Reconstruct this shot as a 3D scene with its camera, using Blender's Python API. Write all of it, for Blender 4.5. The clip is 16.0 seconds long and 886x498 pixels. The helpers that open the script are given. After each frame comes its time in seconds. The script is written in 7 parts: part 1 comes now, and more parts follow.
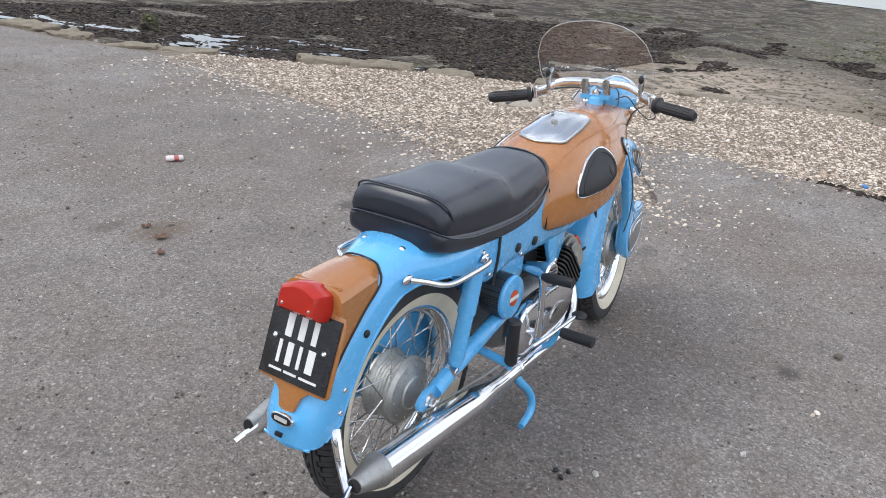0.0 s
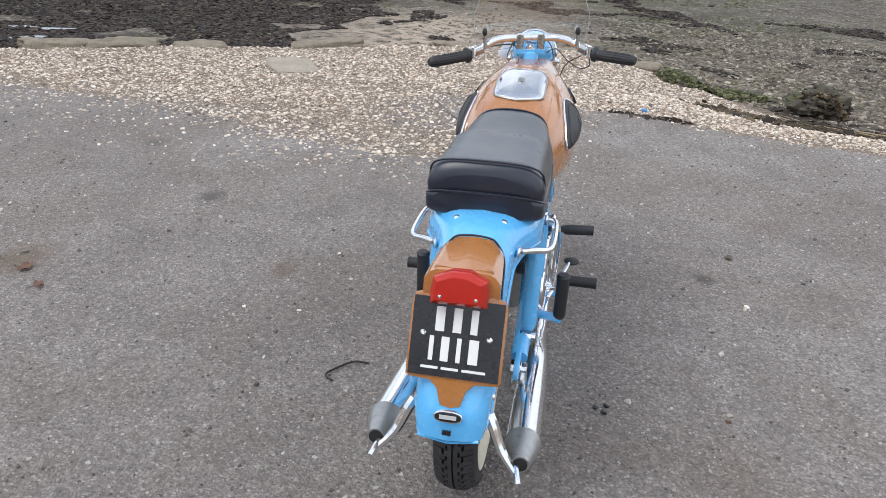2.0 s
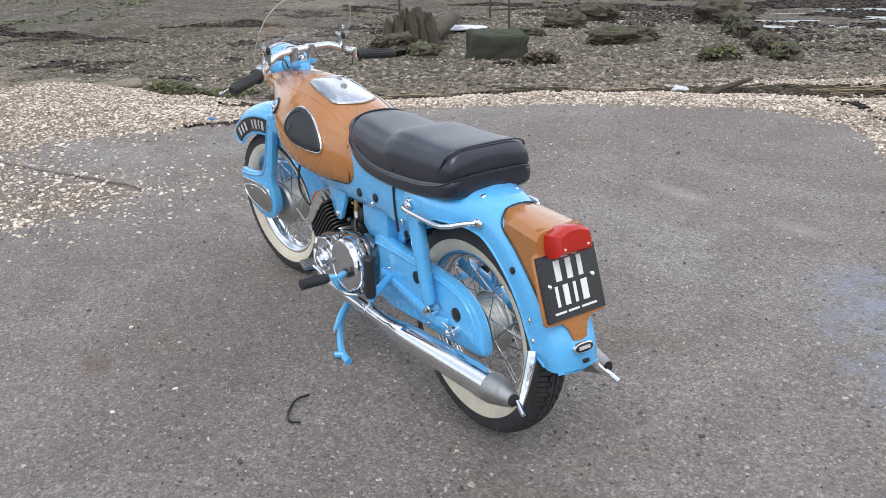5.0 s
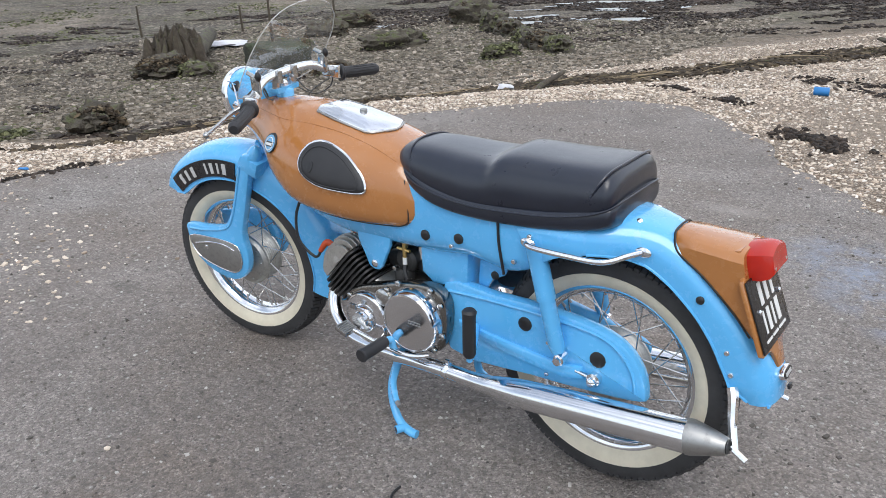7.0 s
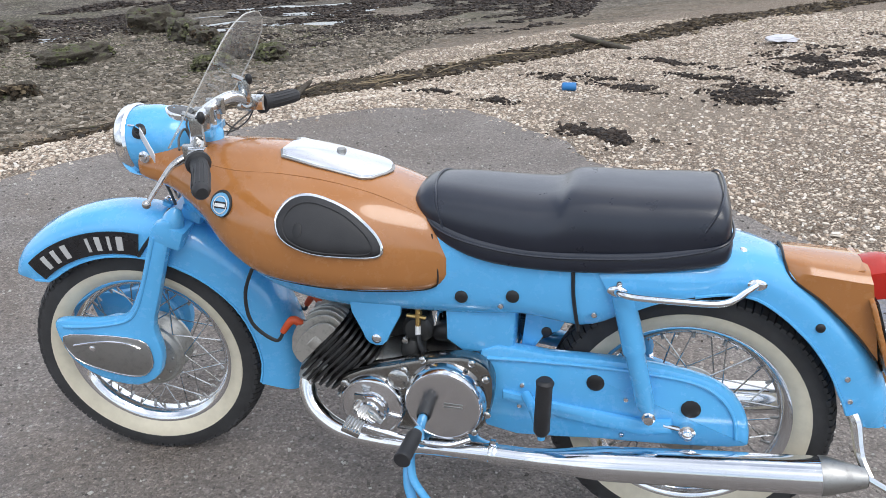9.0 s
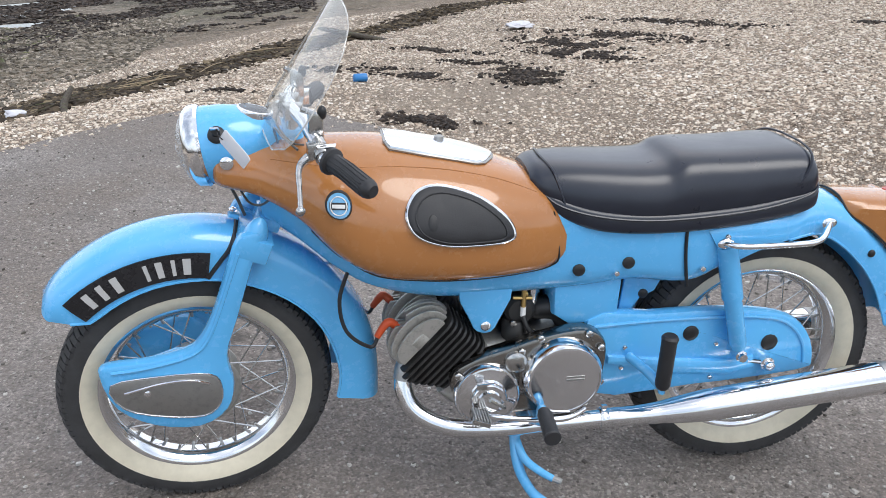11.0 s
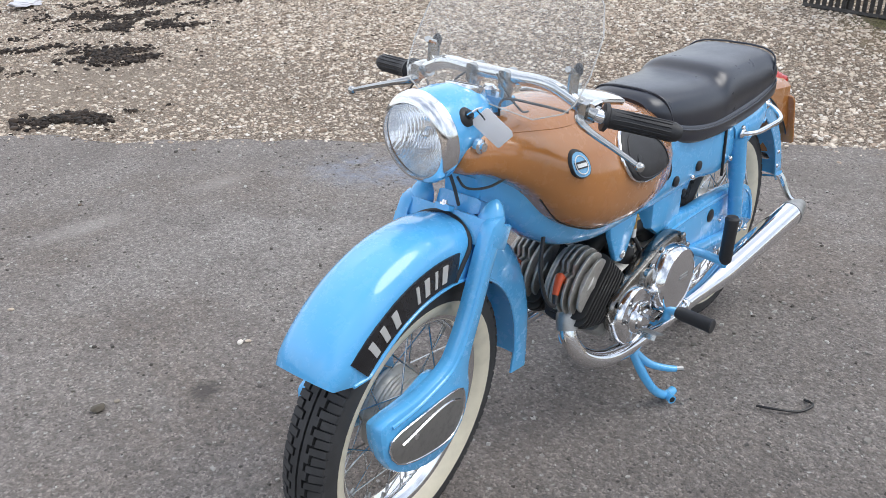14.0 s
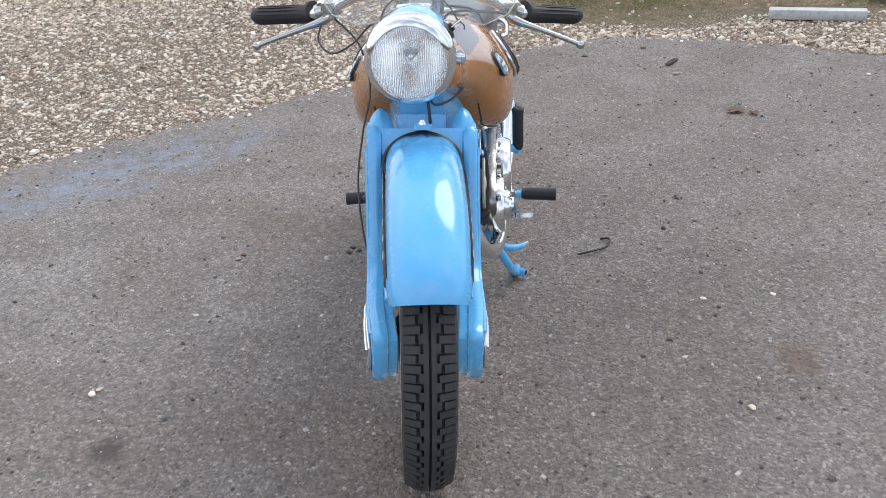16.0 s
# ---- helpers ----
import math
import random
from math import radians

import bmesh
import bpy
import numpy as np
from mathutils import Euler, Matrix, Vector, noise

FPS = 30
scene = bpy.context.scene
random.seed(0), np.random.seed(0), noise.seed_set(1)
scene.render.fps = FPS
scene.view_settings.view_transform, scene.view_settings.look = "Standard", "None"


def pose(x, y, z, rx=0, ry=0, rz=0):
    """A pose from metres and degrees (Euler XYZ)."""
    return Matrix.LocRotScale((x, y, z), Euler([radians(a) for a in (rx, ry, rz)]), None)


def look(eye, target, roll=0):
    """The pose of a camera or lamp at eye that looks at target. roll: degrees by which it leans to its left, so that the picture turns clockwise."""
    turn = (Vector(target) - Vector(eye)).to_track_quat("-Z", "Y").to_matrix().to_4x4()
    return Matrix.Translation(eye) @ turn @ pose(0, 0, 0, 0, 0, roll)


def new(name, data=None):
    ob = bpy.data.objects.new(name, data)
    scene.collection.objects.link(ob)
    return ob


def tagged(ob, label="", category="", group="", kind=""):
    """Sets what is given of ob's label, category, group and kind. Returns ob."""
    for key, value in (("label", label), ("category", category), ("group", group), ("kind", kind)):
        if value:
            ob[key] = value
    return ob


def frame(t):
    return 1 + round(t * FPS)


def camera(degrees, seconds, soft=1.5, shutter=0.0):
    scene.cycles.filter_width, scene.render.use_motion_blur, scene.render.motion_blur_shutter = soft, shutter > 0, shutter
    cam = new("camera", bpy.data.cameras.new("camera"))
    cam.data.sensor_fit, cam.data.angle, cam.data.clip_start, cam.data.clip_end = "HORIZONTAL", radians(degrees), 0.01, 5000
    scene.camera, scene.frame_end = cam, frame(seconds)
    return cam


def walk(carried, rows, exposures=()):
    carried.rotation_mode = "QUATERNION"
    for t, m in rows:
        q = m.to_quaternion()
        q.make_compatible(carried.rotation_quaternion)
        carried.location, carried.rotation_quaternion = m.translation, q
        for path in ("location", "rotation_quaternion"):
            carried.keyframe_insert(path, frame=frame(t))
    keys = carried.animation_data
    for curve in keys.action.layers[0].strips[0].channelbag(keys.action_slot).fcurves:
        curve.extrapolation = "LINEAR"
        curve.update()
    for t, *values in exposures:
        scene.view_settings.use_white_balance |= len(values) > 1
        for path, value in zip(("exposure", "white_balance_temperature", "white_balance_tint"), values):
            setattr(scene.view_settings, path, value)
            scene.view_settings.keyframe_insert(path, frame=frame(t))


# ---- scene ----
cam = camera(56.8, 16.0, 0.8)
PATH = [
    (0, (-1.393, -0.997, 1.389), (0.171, -0.017, 0.617), 3.6),
    (0.5, (-1.536, -0.802, 1.383), (0.156, -0.085, 0.595), 2.3),
    (1, (-1.636, -0.628, 1.378), (0.087, -0.009, 0.573), 1.8),
    (1.5, (-1.641, -0.367, 1.336), (0.138, 0.06, 0.529), 2.6),
    (2, (-1.678, -0.192, 1.364), (0.12, 0.107, 0.54), 2.6),
    (2.5, (-1.734, 0.042, 1.358), (0.094, 0.063, 0.547), 2.8),
    (3, (-1.803, 0.251, 1.365), (0.02, 0.1, 0.557), 2.2),
    (3.5, (-1.772, 0.483, 1.341), (0.019, 0.086, 0.547), 2.6),
    (4, (-1.734, 0.699, 1.358), (-0.005, 0.085, 0.562), 1.4),
    (4.5, (-1.679, 0.964, 1.364), (-0.061, 0.088, 0.581), -0.1),
    (5, (-1.57, 1.192, 1.367), (-0.042, 0.167, 0.583), -0.5),
    (5.2, (-1.485, 1.262, 1.351), (0.01, 0.186, 0.572), -0.9),
    (7.3, (-0.539, 1.609, 1.326), (0.493, 0.079, 0.555), -1.0),
    (7.5, (-0.435, 1.588, 1.327), (0.551, 0.026, 0.559), -0.7),
    (8, (-0.219, 1.557, 1.325), (0.679, -0.055, 0.553), 0.0),
    (8.5, (-0.012, 1.551, 1.303), (0.578, -0.201, 0.539), 1.8),
    (9, (0.181, 1.578, 1.302), (0.598, -0.218, 0.528), -0.0),
    (9.2, (0.251, 1.573, 1.292), (0.634, -0.228, 0.512), 0.3),
    (11.3, (1.143, 1.607, 1.259), (0.693, -0.181, 0.485), 1.3),
    (11.5, (1.235, 1.56, 1.255), (0.68, -0.196, 0.475), 1.4),
    (12, (1.434, 1.474, 1.264), (0.769, -0.23, 0.456), 1.1),
    (12.5, (1.686, 1.38, 1.256), (0.829, -0.237, 0.45), 2.2),
    (13, (1.914, 1.276, 1.251), (0.93, -0.264, 0.437), 0.3),
    (13.5, (2.072, 1.075, 1.214), (0.869, -0.296, 0.395), -0.3),
    (14, (2.207, 0.917, 1.225), (0.85, -0.293, 0.39), 0.6),
    (14.5, (2.378, 0.754, 1.218), (0.816, -0.175, 0.384), 0.8),
    (15, (2.505, 0.578, 1.193), (0.883, -0.224, 0.339), -0.1),
    (15.5, (2.582, 0.357, 1.134), (0.843, -0.12, 0.269), -1.3),
    (16, (2.641, 0.174, 1.151), (0.857, 0.0, 0.264), -3.4),
]
walk(cam, [(t, look(eye, target, roll)) for t, eye, target, roll in PATH])

# ---------------------------------------------------------------- light
world = bpy.data.worlds.new("sky")
scene.world = world
world.use_nodes = True
wn, wl = world.node_tree.nodes, world.node_tree.links
sky = wn.new("ShaderNodeTexSky")
sky.sky_type, sky.sun_disc = "NISHITA", False
SUN_EL, SUN_AZ = radians(52), radians(200)
sky.sun_elevation, sky.sun_rotation = SUN_EL, SUN_AZ
sky.air_density, sky.dust_density = 1.0, 2.0
# broken high cloud: bright white over part of the blue
wco = wn.new("ShaderNodeTexCoord")
wno = wn.new("ShaderNodeTexNoise")
wno.inputs["Scale"].default_value, wno.inputs["Detail"].default_value, wno.inputs["Roughness"].default_value = 2.2, 6.0, 0.55
wra = wn.new("ShaderNodeValToRGB")
wra.color_ramp.elements[0].position, wra.color_ramp.elements[0].color = 0.40, (0.26, 0.26, 0.26, 1)
wra.color_ramp.elements[1].position, wra.color_ramp.elements[1].color = 0.60, (1, 1, 1, 1)
wmx = wn.new("ShaderNodeMix")
wmx.data_type = "RGBA"
wmx.inputs["B"].default_value = (8.2, 8.75, 9.75, 1)
wbg = wn["Background"]
wbg.inputs["Strength"].default_value = 0.167
wl.new(wco.outputs["Generated"], wno.inputs["Vector"])
wl.new(wno.outputs["Fac"], wra.inputs["Fac"])
wl.new(wra.outputs["Color"], wmx.inputs["Factor"])
wl.new(sky.outputs["Color"], wmx.inputs["A"])
wl.new(wmx.outputs["Result"], wbg.inputs["Color"])

sun = new("sun", bpy.data.lights.new("sun", "SUN"))
sun.data.energy, sun.data.angle, sun.data.color = 1.6, radians(34), (1.0, 0.97, 0.93)
sun.matrix_world = look((-4, 5, 9), (0, 0, 0))


# ---------------------------------------------------------------- materials
class Nodes:
    """A node material with short ways to add nodes."""

    def __init__(self, name):
        self.m = bpy.data.materials.new(name)
        self.m.use_nodes = True
        self.t = self.m.node_tree
        self.p = self.t.nodes["Principled BSDF"]
        self.co = None

    def node(self, kind, **values):
        n = self.t.nodes.new(kind)
        for k, v in values.items():
            n.inputs[k.replace("_", " ")].default_value = v
        return n

    def link(self, a, b):
        self.t.links.new(a, b)

    def coords(self, world_space=False):
        if self.co is None:
            self.co = self.node("ShaderNodeNewGeometry").outputs["Position"] if world_space else self.node("ShaderNodeTexCoord").outputs["Object"]
        return self.co

    def noise(self, scale, detail=4.0, rough=0.55, distort=0.0):
        n = self.node("ShaderNodeTexNoise", Scale=scale, Detail=detail, Roughness=rough, Distortion=distort)
        self.link(self.coords(), n.inputs["Vector"])
        return n.outputs["Fac"]

    def voronoi(self, scale, feature="F1", out="Distance", rand=1.0):
        n = self.node("ShaderNodeTexVoronoi", Scale=scale, Randomness=rand)
        n.feature = feature
        self.link(self.coords(), n.inputs["Vector"])
        return n.outputs[out]

    def ramp(self, fac, *stops):
        n = self.node("ShaderNodeValToRGB")
        e = n.color_ramp.elements
        while len(e) < len(stops):
            e.new(0.5)
        for el, (pos, col) in zip(e, stops):
            el.position = pos
            el.color = (*col, 1) if isinstance(col, (tuple, list)) else (col, col, col, 1)
        self.link(fac, n.inputs["Fac"])
        return n.outputs["Color"]

    def mix(self, fac, a, b, blend="MIX"):
        n = self.node("ShaderNodeMix")
        n.data_type, n.blend_type = "RGBA", blend
        for key, v in (("Factor", fac), ("A", a), ("B", b)):
            sock = n.inputs[key]
            if isinstance(v, (int, float)):
                sock.default_value = v if key == "Factor" else (v, v, v, 1)
            elif isinstance(v, tuple):
                sock.default_value = (*v, 1)
            else:
                self.link(v, sock)
        return n.outputs["Result"]

    def maths(self, op, a, b):
        n = self.node("ShaderNodeMath")
        n.operation = op
        for i, v in enumerate((a, b)):
            if isinstance(v, (int, float)):
                n.inputs[i].default_value = v
            else:
                self.link(v, n.inputs[i])
        return n.outputs[0]

    def bump(self, height, strength=0.3, distance=0.002, after=None):
        n = self.node("ShaderNodeBump", Strength=strength, Distance=distance)
        self.link(height, n.inputs["Height"])
        if after is not None:
            self.link(after, n.inputs["Normal"])
        return n.outputs["Normal"]

    def set(self, **values):
        for k, v in values.items():
            sock = self.p.inputs[k.replace("_", " ")]
            if isinstance(v, tuple):
                sock.default_value = (*v, 1)
            elif isinstance(v, (int, float)):
                sock.default_value = v
            else:
                self.link(v, sock)
        return self


def paint(name, colour, rough=0.18, coat=1.0):
    """Glossy stove enamel: faint mottling, dust and orange peel."""
    n = Nodes(name)
    big, fine = n.noise(7, 3), n.noise(900, 2)
    dust = n.noise(38, 6, 0.7)
    col = n.mix(n.ramp(big, (0.3, 0.0), (0.75, 0.35)), colour, tuple(min(1, c * 0.86 + 0.01) for c in colour))
    col = n.mix(n.ramp(dust, (0.62, 0.0), (0.85, 0.22)), col, (0.42, 0.40, 0.36))
    n.set(Base_Color=col, Roughness=n.ramp(dust, (0.35, rough), (0.8, rough + 0.2)), Coat_Weight=coat * 0.9, Coat_Roughness=0.035,
          Normal=n.bump(fine, 0.05, 0.0006), IOR=1.45)
    return n.m


def metal(name, colour, rough, grime=0.3, scale=60):
    n = Nodes(name)
    d = n.noise(scale, 6, 0.7)
    f = n.noise(12, 3)
    col = n.mix(n.ramp(d, (0.5, 0.0), (0.8, grime)), colour, tuple(c * 0.45 for c in colour))
    n.set(Base_Color=col, Metallic=1.0, Roughness=n.ramp(d, (0.3, rough), (0.85, min(0.9, rough + 0.28))), Normal=n.bump(f, 0.04, 0.001))
    return n.m


def rubber(name, colour, rough=0.6, grain=420, depth=0.25, light=1.9):
    n = Nodes(name)
    d, g = n.noise(25, 5, 0.65), n.noise(grain, 3)
    col = n.mix(n.ramp(d, (0.4, 0.0), (0.8, 0.6)), colour, tuple(min(1, c * light + 0.004) for c in colour))
    n.set(Base_Color=col, Roughness=n.ramp(d, (0.3, rough - 0.1), (0.8, rough + 0.15)), Normal=n.bump(g, depth, 0.0012))
    return n.m


BLUE = paint("sky blue enamel", (0.105, 0.455, 0.84))
BROWN = paint("tan enamel", (0.41, 0.165, 0.045))
CHROME = metal("chrome plate", (0.80, 0.81, 0.83), 0.025, 0.12)
# On both alloys, grime and lowered colour also stand in for dark reflections.
POLISHED = metal("polished alloy", (0.50, 0.50, 0.49), 0.10, 0.85)
ALLOY = metal("cast alloy", (0.50, 0.50, 0.48), 0.42, 0.6, 90)
HEAD_ALLOY = metal("grimy head alloy", (0.52, 0.505, 0.47), 0.50, 0.6, 70)
DULL_STEEL = metal("dull steel", (0.42, 0.42, 0.41), 0.38, 0.5)
BLACK_IRON = rubber("black cast iron", (0.018, 0.018, 0.018), 0.55, 300, 0.2)
def vinyl():
    """Black seat cloth: fine leather grain, soft sheen, faint dust."""
    n = Nodes("black vinyl")
    d, g, w = n.noise(14, 5, 0.65), n.noise(520, 3), n.noise(9, 3)
    # The base colour leans blue: the sky's sheen is put into it.
    n.set(Base_Color=n.mix(n.ramp(d, (0.45, 0.0), (0.8, 0.5)), (0.010, 0.0135, 0.025), (0.019, 0.024, 0.038)), Roughness=n.ramp(d, (0.3, 0.26), (0.8, 0.38)), Coat_Weight=0.35, Coat_Roughness=0.28,
          Normal=n.bump(g, 0.14, 0.0010, n.bump(w, 0.12, 0.010)))
    return n.m


VINYL = vinyl()
TYRE = rubber("tyre rubber", (0.030, 0.030, 0.031), 0.72, 260, 0.3, 2.4)
GRIP = rubber("grip rubber", (0.020, 0.020, 0.022), 0.55, 500, 0.2)
WHITEWALL = rubber("cream whitewall rubber", (0.70, 0.64, 0.50), 0.55, 320, 0.1, 0.72)
BLACK = rubber("black trim", (0.012, 0.012, 0.013), 0.45, 300, 0.1)
PLATE_BLACK = rubber("black plate", (0.012, 0.012, 0.014), 0.25, 300, 0.05)
WHITE = rubber("white letters", (0.78, 0.78, 0.76), 0.4, 300, 0.05, 0.95)
SILVER = rubber("silver letters", (0.50, 0.50, 0.49), 0.35, 300, 0.05, 0.95)
ORANGE = rubber("orange rubber", (0.55, 0.075, 0.018), 0.45, 300, 0.08, 1.1)
BADGE_BLUE = paint("badge enamel", (0.16, 0.42, 0.68))


def perforated():
    n = Nodes("perforated steel")
    hole = n.ramp(n.voronoi(150, rand=0.0), (0.32, 0.0), (0.40, 1.0))
    n.set(Base_Color=n.mix(hole, (0.01, 0.01, 0.01), (0.10, 0.12, 0.14)), Metallic=0.6, Roughness=0.4, Normal=n.bump(hole, 0.8, 0.002))
    return n.m


PERF = perforated()


def fluted_reflector():
    """Bright lamp bowl seen through vertical flutes and a cross band."""
    n = Nodes("fluted reflector")
    w = n.node("ShaderNodeTexWave", Scale=80.0)
    w.bands_direction = "Y"
    n.link(n.coords(), w.inputs["Vector"])
    v = n.node("ShaderNodeTexWave", Scale=30.0)
    v.bands_direction = "Z"
    n.link(n.coords(), v.inputs["Vector"])
    n.set(Base_Color=(0.93, 0.94, 0.95), Metallic=1.0, Roughness=0.10, Normal=n.bump(v.outputs["Fac"], 0.08, 0.0008, n.bump(w.outputs["Fac"], 0.25, 0.0008)))
    return n.m


REFLECTOR = fluted_reflector()
CARD = rubber("white card", (0.84, 0.84, 0.86), 0.5, 300, 0.03, 0.97)
BRASS = metal("brass", (0.62, 0.42, 0.16), 0.3)
CABLE = rubber("grey cable sheath", (0.055, 0.055, 0.052), 0.45, 300, 0.1)
# Darker copy of the polished alloy: reflected dark surroundings are put into the colour.
CASE_ALLOY = metal("polished alloy with dark reflections in its colour", (0.26, 0.25, 0.235), 0.12, 0.85)


def glassy(name, colour, transmission, rough, alpha=1.0):
    n = Nodes(name)
    n.set(Base_Color=colour, Roughness=rough, Transmission_Weight=transmission, IOR=1.45, Alpha=alpha)
    return n.m


def red_lens():
    n = Nodes("red lens")
    w = n.node("ShaderNodeTexChecker", Scale=160.0)
    n.link(n.coords(), w.inputs["Vector"])
    n.set(Base_Color=n.mix(n.noise(30, 3), (0.50, 0.020, 0.012), (0.66, 0.035, 0.020)), Roughness=0.10, Transmission_Weight=0.3, IOR=1.45, Normal=n.bump(w.outputs["Fac"], 0.25, 0.001))
    return n.m


RED_LENS = red_lens()


def thin_clear(name, tint, film_lo, film_hi, film_colour, flutes=0.0):
    """A thin clear sheet: see-through, with a film of dust, pale painted lines on fluted glass, and a gloss that grows
    at a slant.
    """
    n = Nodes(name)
    dust = n.ramp(n.noise(60, 6, 0.7), (0.4, film_lo), (0.8, film_hi))
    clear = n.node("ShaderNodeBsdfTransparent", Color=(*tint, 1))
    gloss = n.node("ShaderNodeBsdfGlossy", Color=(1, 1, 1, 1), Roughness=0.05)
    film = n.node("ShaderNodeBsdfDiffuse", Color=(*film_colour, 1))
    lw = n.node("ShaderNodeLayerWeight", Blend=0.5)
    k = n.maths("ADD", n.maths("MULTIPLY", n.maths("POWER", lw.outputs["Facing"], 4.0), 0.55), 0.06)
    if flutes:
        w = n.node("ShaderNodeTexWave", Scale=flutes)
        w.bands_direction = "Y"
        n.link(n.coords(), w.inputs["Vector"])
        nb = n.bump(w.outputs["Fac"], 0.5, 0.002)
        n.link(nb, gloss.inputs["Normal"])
        # On fluted glass the film holds pale lines for light caught in the ribs.
        dust = n.ramp(w.outputs["Fac"], (0.2, film_lo), (0.8, film_hi))
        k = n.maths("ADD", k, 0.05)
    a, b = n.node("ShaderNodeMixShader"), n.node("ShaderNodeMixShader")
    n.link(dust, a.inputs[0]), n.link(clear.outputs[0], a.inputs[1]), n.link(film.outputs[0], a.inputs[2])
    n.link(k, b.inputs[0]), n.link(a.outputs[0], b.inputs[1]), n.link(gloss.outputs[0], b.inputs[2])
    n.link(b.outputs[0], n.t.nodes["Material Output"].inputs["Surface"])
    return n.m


ACRYLIC = thin_clear("clear acrylic", (0.95, 0.96, 0.95), 0.05, 0.16, (0.78, 0.77, 0.75))
ACRYLIC_EDGE = thin_clear("acrylic edge", (0.9, 0.9, 0.88), 0.3, 0.6, (0.80, 0.79, 0.76))
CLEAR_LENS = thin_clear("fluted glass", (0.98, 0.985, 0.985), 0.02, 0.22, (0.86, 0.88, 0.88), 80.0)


def tarmac_material():
    """Old tarmac: bound grit of mixed greys, pale chips, dark pits, broad stains."""
    n = Nodes("worn tarmac")
    n.coords(True)
    grit, gritd = n.voronoi(165, out="Color"), n.voronoi(165)
    chips, chipd = n.voronoi(52, out="Color"), n.voronoi(52)
    mott, big, fine = n.noise(3.1, 6, 0.65), n.noise(0.5, 5, 0.6, 0.6), n.noise(330, 3, 0.75)
    base = n.ramp(big, (0.34, (0.222, 0.193, 0.173)), (0.50, (0.274, 0.244, 0.222)), (0.66, (0.312, 0.286, 0.265)))
    base = n.mix(n.ramp(mott, (0.45, 0.0), (0.72, 0.6)), base, (0.145, 0.127, 0.116))
    brown = n.noise(1.15, 6, 0.68, 0.4)
    base = n.mix(n.ramp(brown, (0.46, 0.0), (0.64, 0.75)), base, (0.205, 0.169, 0.142))
    # Relief of the lumps is also put into the colour as light and dark.
    lumps = n.noise(34, 5, 0.72)
    base = n.mix(0.9, base, n.ramp(lumps, (0.32, 0.70), (0.48, 0.96), (0.66, 1.22)), "MULTIPLY")
    base = n.mix(0.9, base, n.ramp(grit, (0.05, 0.45), (0.35, 0.90), (0.65, 1.15), (0.95, 1.9)), "MULTIPLY")
    # Gaps between knobs are shaded in the colour.
    knob = n.voronoi(78)
    base = n.mix(n.ramp(knob, (0.46, 0.0), (0.72, 0.26)), base, (0.085, 0.073, 0.063))
    stone, near_c = n.ramp(chips, (0.70, 0.0), (0.78, 1.0)), n.ramp(chipd, (0.20, 1.0), (0.34, 0.0))
    base = n.mix(n.maths("MULTIPLY", stone, near_c), base, n.ramp(grit, (0.2, (0.30, 0.275, 0.24)), (0.8, (0.50, 0.48, 0.45))))
    pit = n.maths("MULTIPLY", n.ramp(chips, (0.16, 1.0), (0.22, 0.0)), n.ramp(chipd, (0.16, 1.0), (0.30, 0.0)))
    base = n.mix(pit, base, (0.055, 0.050, 0.045))
    spots = n.maths("MULTIPLY", n.ramp(n.voronoi(3.4, out="Color"), (0.84, 0.0), (0.90, 1.0)), n.ramp(n.voronoi(3.4), (0.04, 0.75), (0.17, 0.0)))
    base = n.mix(n.maths("MULTIPLY", spots, n.ramp(mott, (0.35, 0.3), (0.6, 1.0))), base, (0.062, 0.056, 0.050))
    rust = n.maths("MULTIPLY", n.ramp(n.voronoi(2.3, out="Color"), (0.86, 0.0), (0.92, 1.0)), n.ramp(n.voronoi(2.3), (0.03, 0.5), (0.13, 0.0)))
    base = n.mix(n.maths("MULTIPLY", rust, n.ramp(mott, (0.35, 0.2), (0.6, 1.0))), base, (0.17, 0.085, 0.05))
    base = n.mix(n.ramp(fine, (0.36, 0.6), (0.54, 0.0)), base, (0.095, 0.084, 0.072))
    # old oil, dirt and dust marks that lie where cars stood
    for sx, sy, rx, ry, dark, tone in ((1.58, 1.43, 0.11, 0.07, 0.75, (0.075, 0.068, 0.062)), (0.66, 2.03, 0.13, 0.08, 0.6, (0.10, 0.08, 0.062)), (0.78, 1.82, 0.22, 0.14, 0.65, (0.13, 0.088, 0.055)), (1.29, -0.72, 0.06, 0.05, 0.8, (0.07, 0.062, 0.055)),
                                       (-1.04, 1.18, 0.12, 0.07, 0.65, (0.11, 0.075, 0.05)), (1.00, -1.98, 0.26, 0.10, 0.40, (0.42, 0.385, 0.35)), (0.34, -2.02, 0.18, 0.08, 0.35, (0.40, 0.365, 0.33)), (2.25, 2.06, 0.10, 0.08, 0.6, (0.09, 0.075, 0.062)),
                                       (0.95, 0.85, 0.10, 0.07, 0.5, (0.14, 0.09, 0.06)), (2.0, 0.05, 0.10, 0.06, 0.45, (0.09, 0.08, 0.07)), (-0.1, 1.9, 0.35, 0.22, 0.35, (0.12, 0.10, 0.085)), (-1.5, -0.1, 0.3, 0.3, 0.3, (0.14, 0.12, 0.10))):
        shift = n.node("ShaderNodeVectorMath")
        shift.operation = "SUBTRACT"
        n.link(n.coords(), shift.inputs[0])
        shift.inputs[1].default_value = (sx, sy, 0)
        grow = n.node("ShaderNodeVectorMath")
        grow.operation = "MULTIPLY"
        n.link(shift.outputs[0], grow.inputs[0])
        grow.inputs[1].default_value = (1 / rx, 1 / ry, 1)
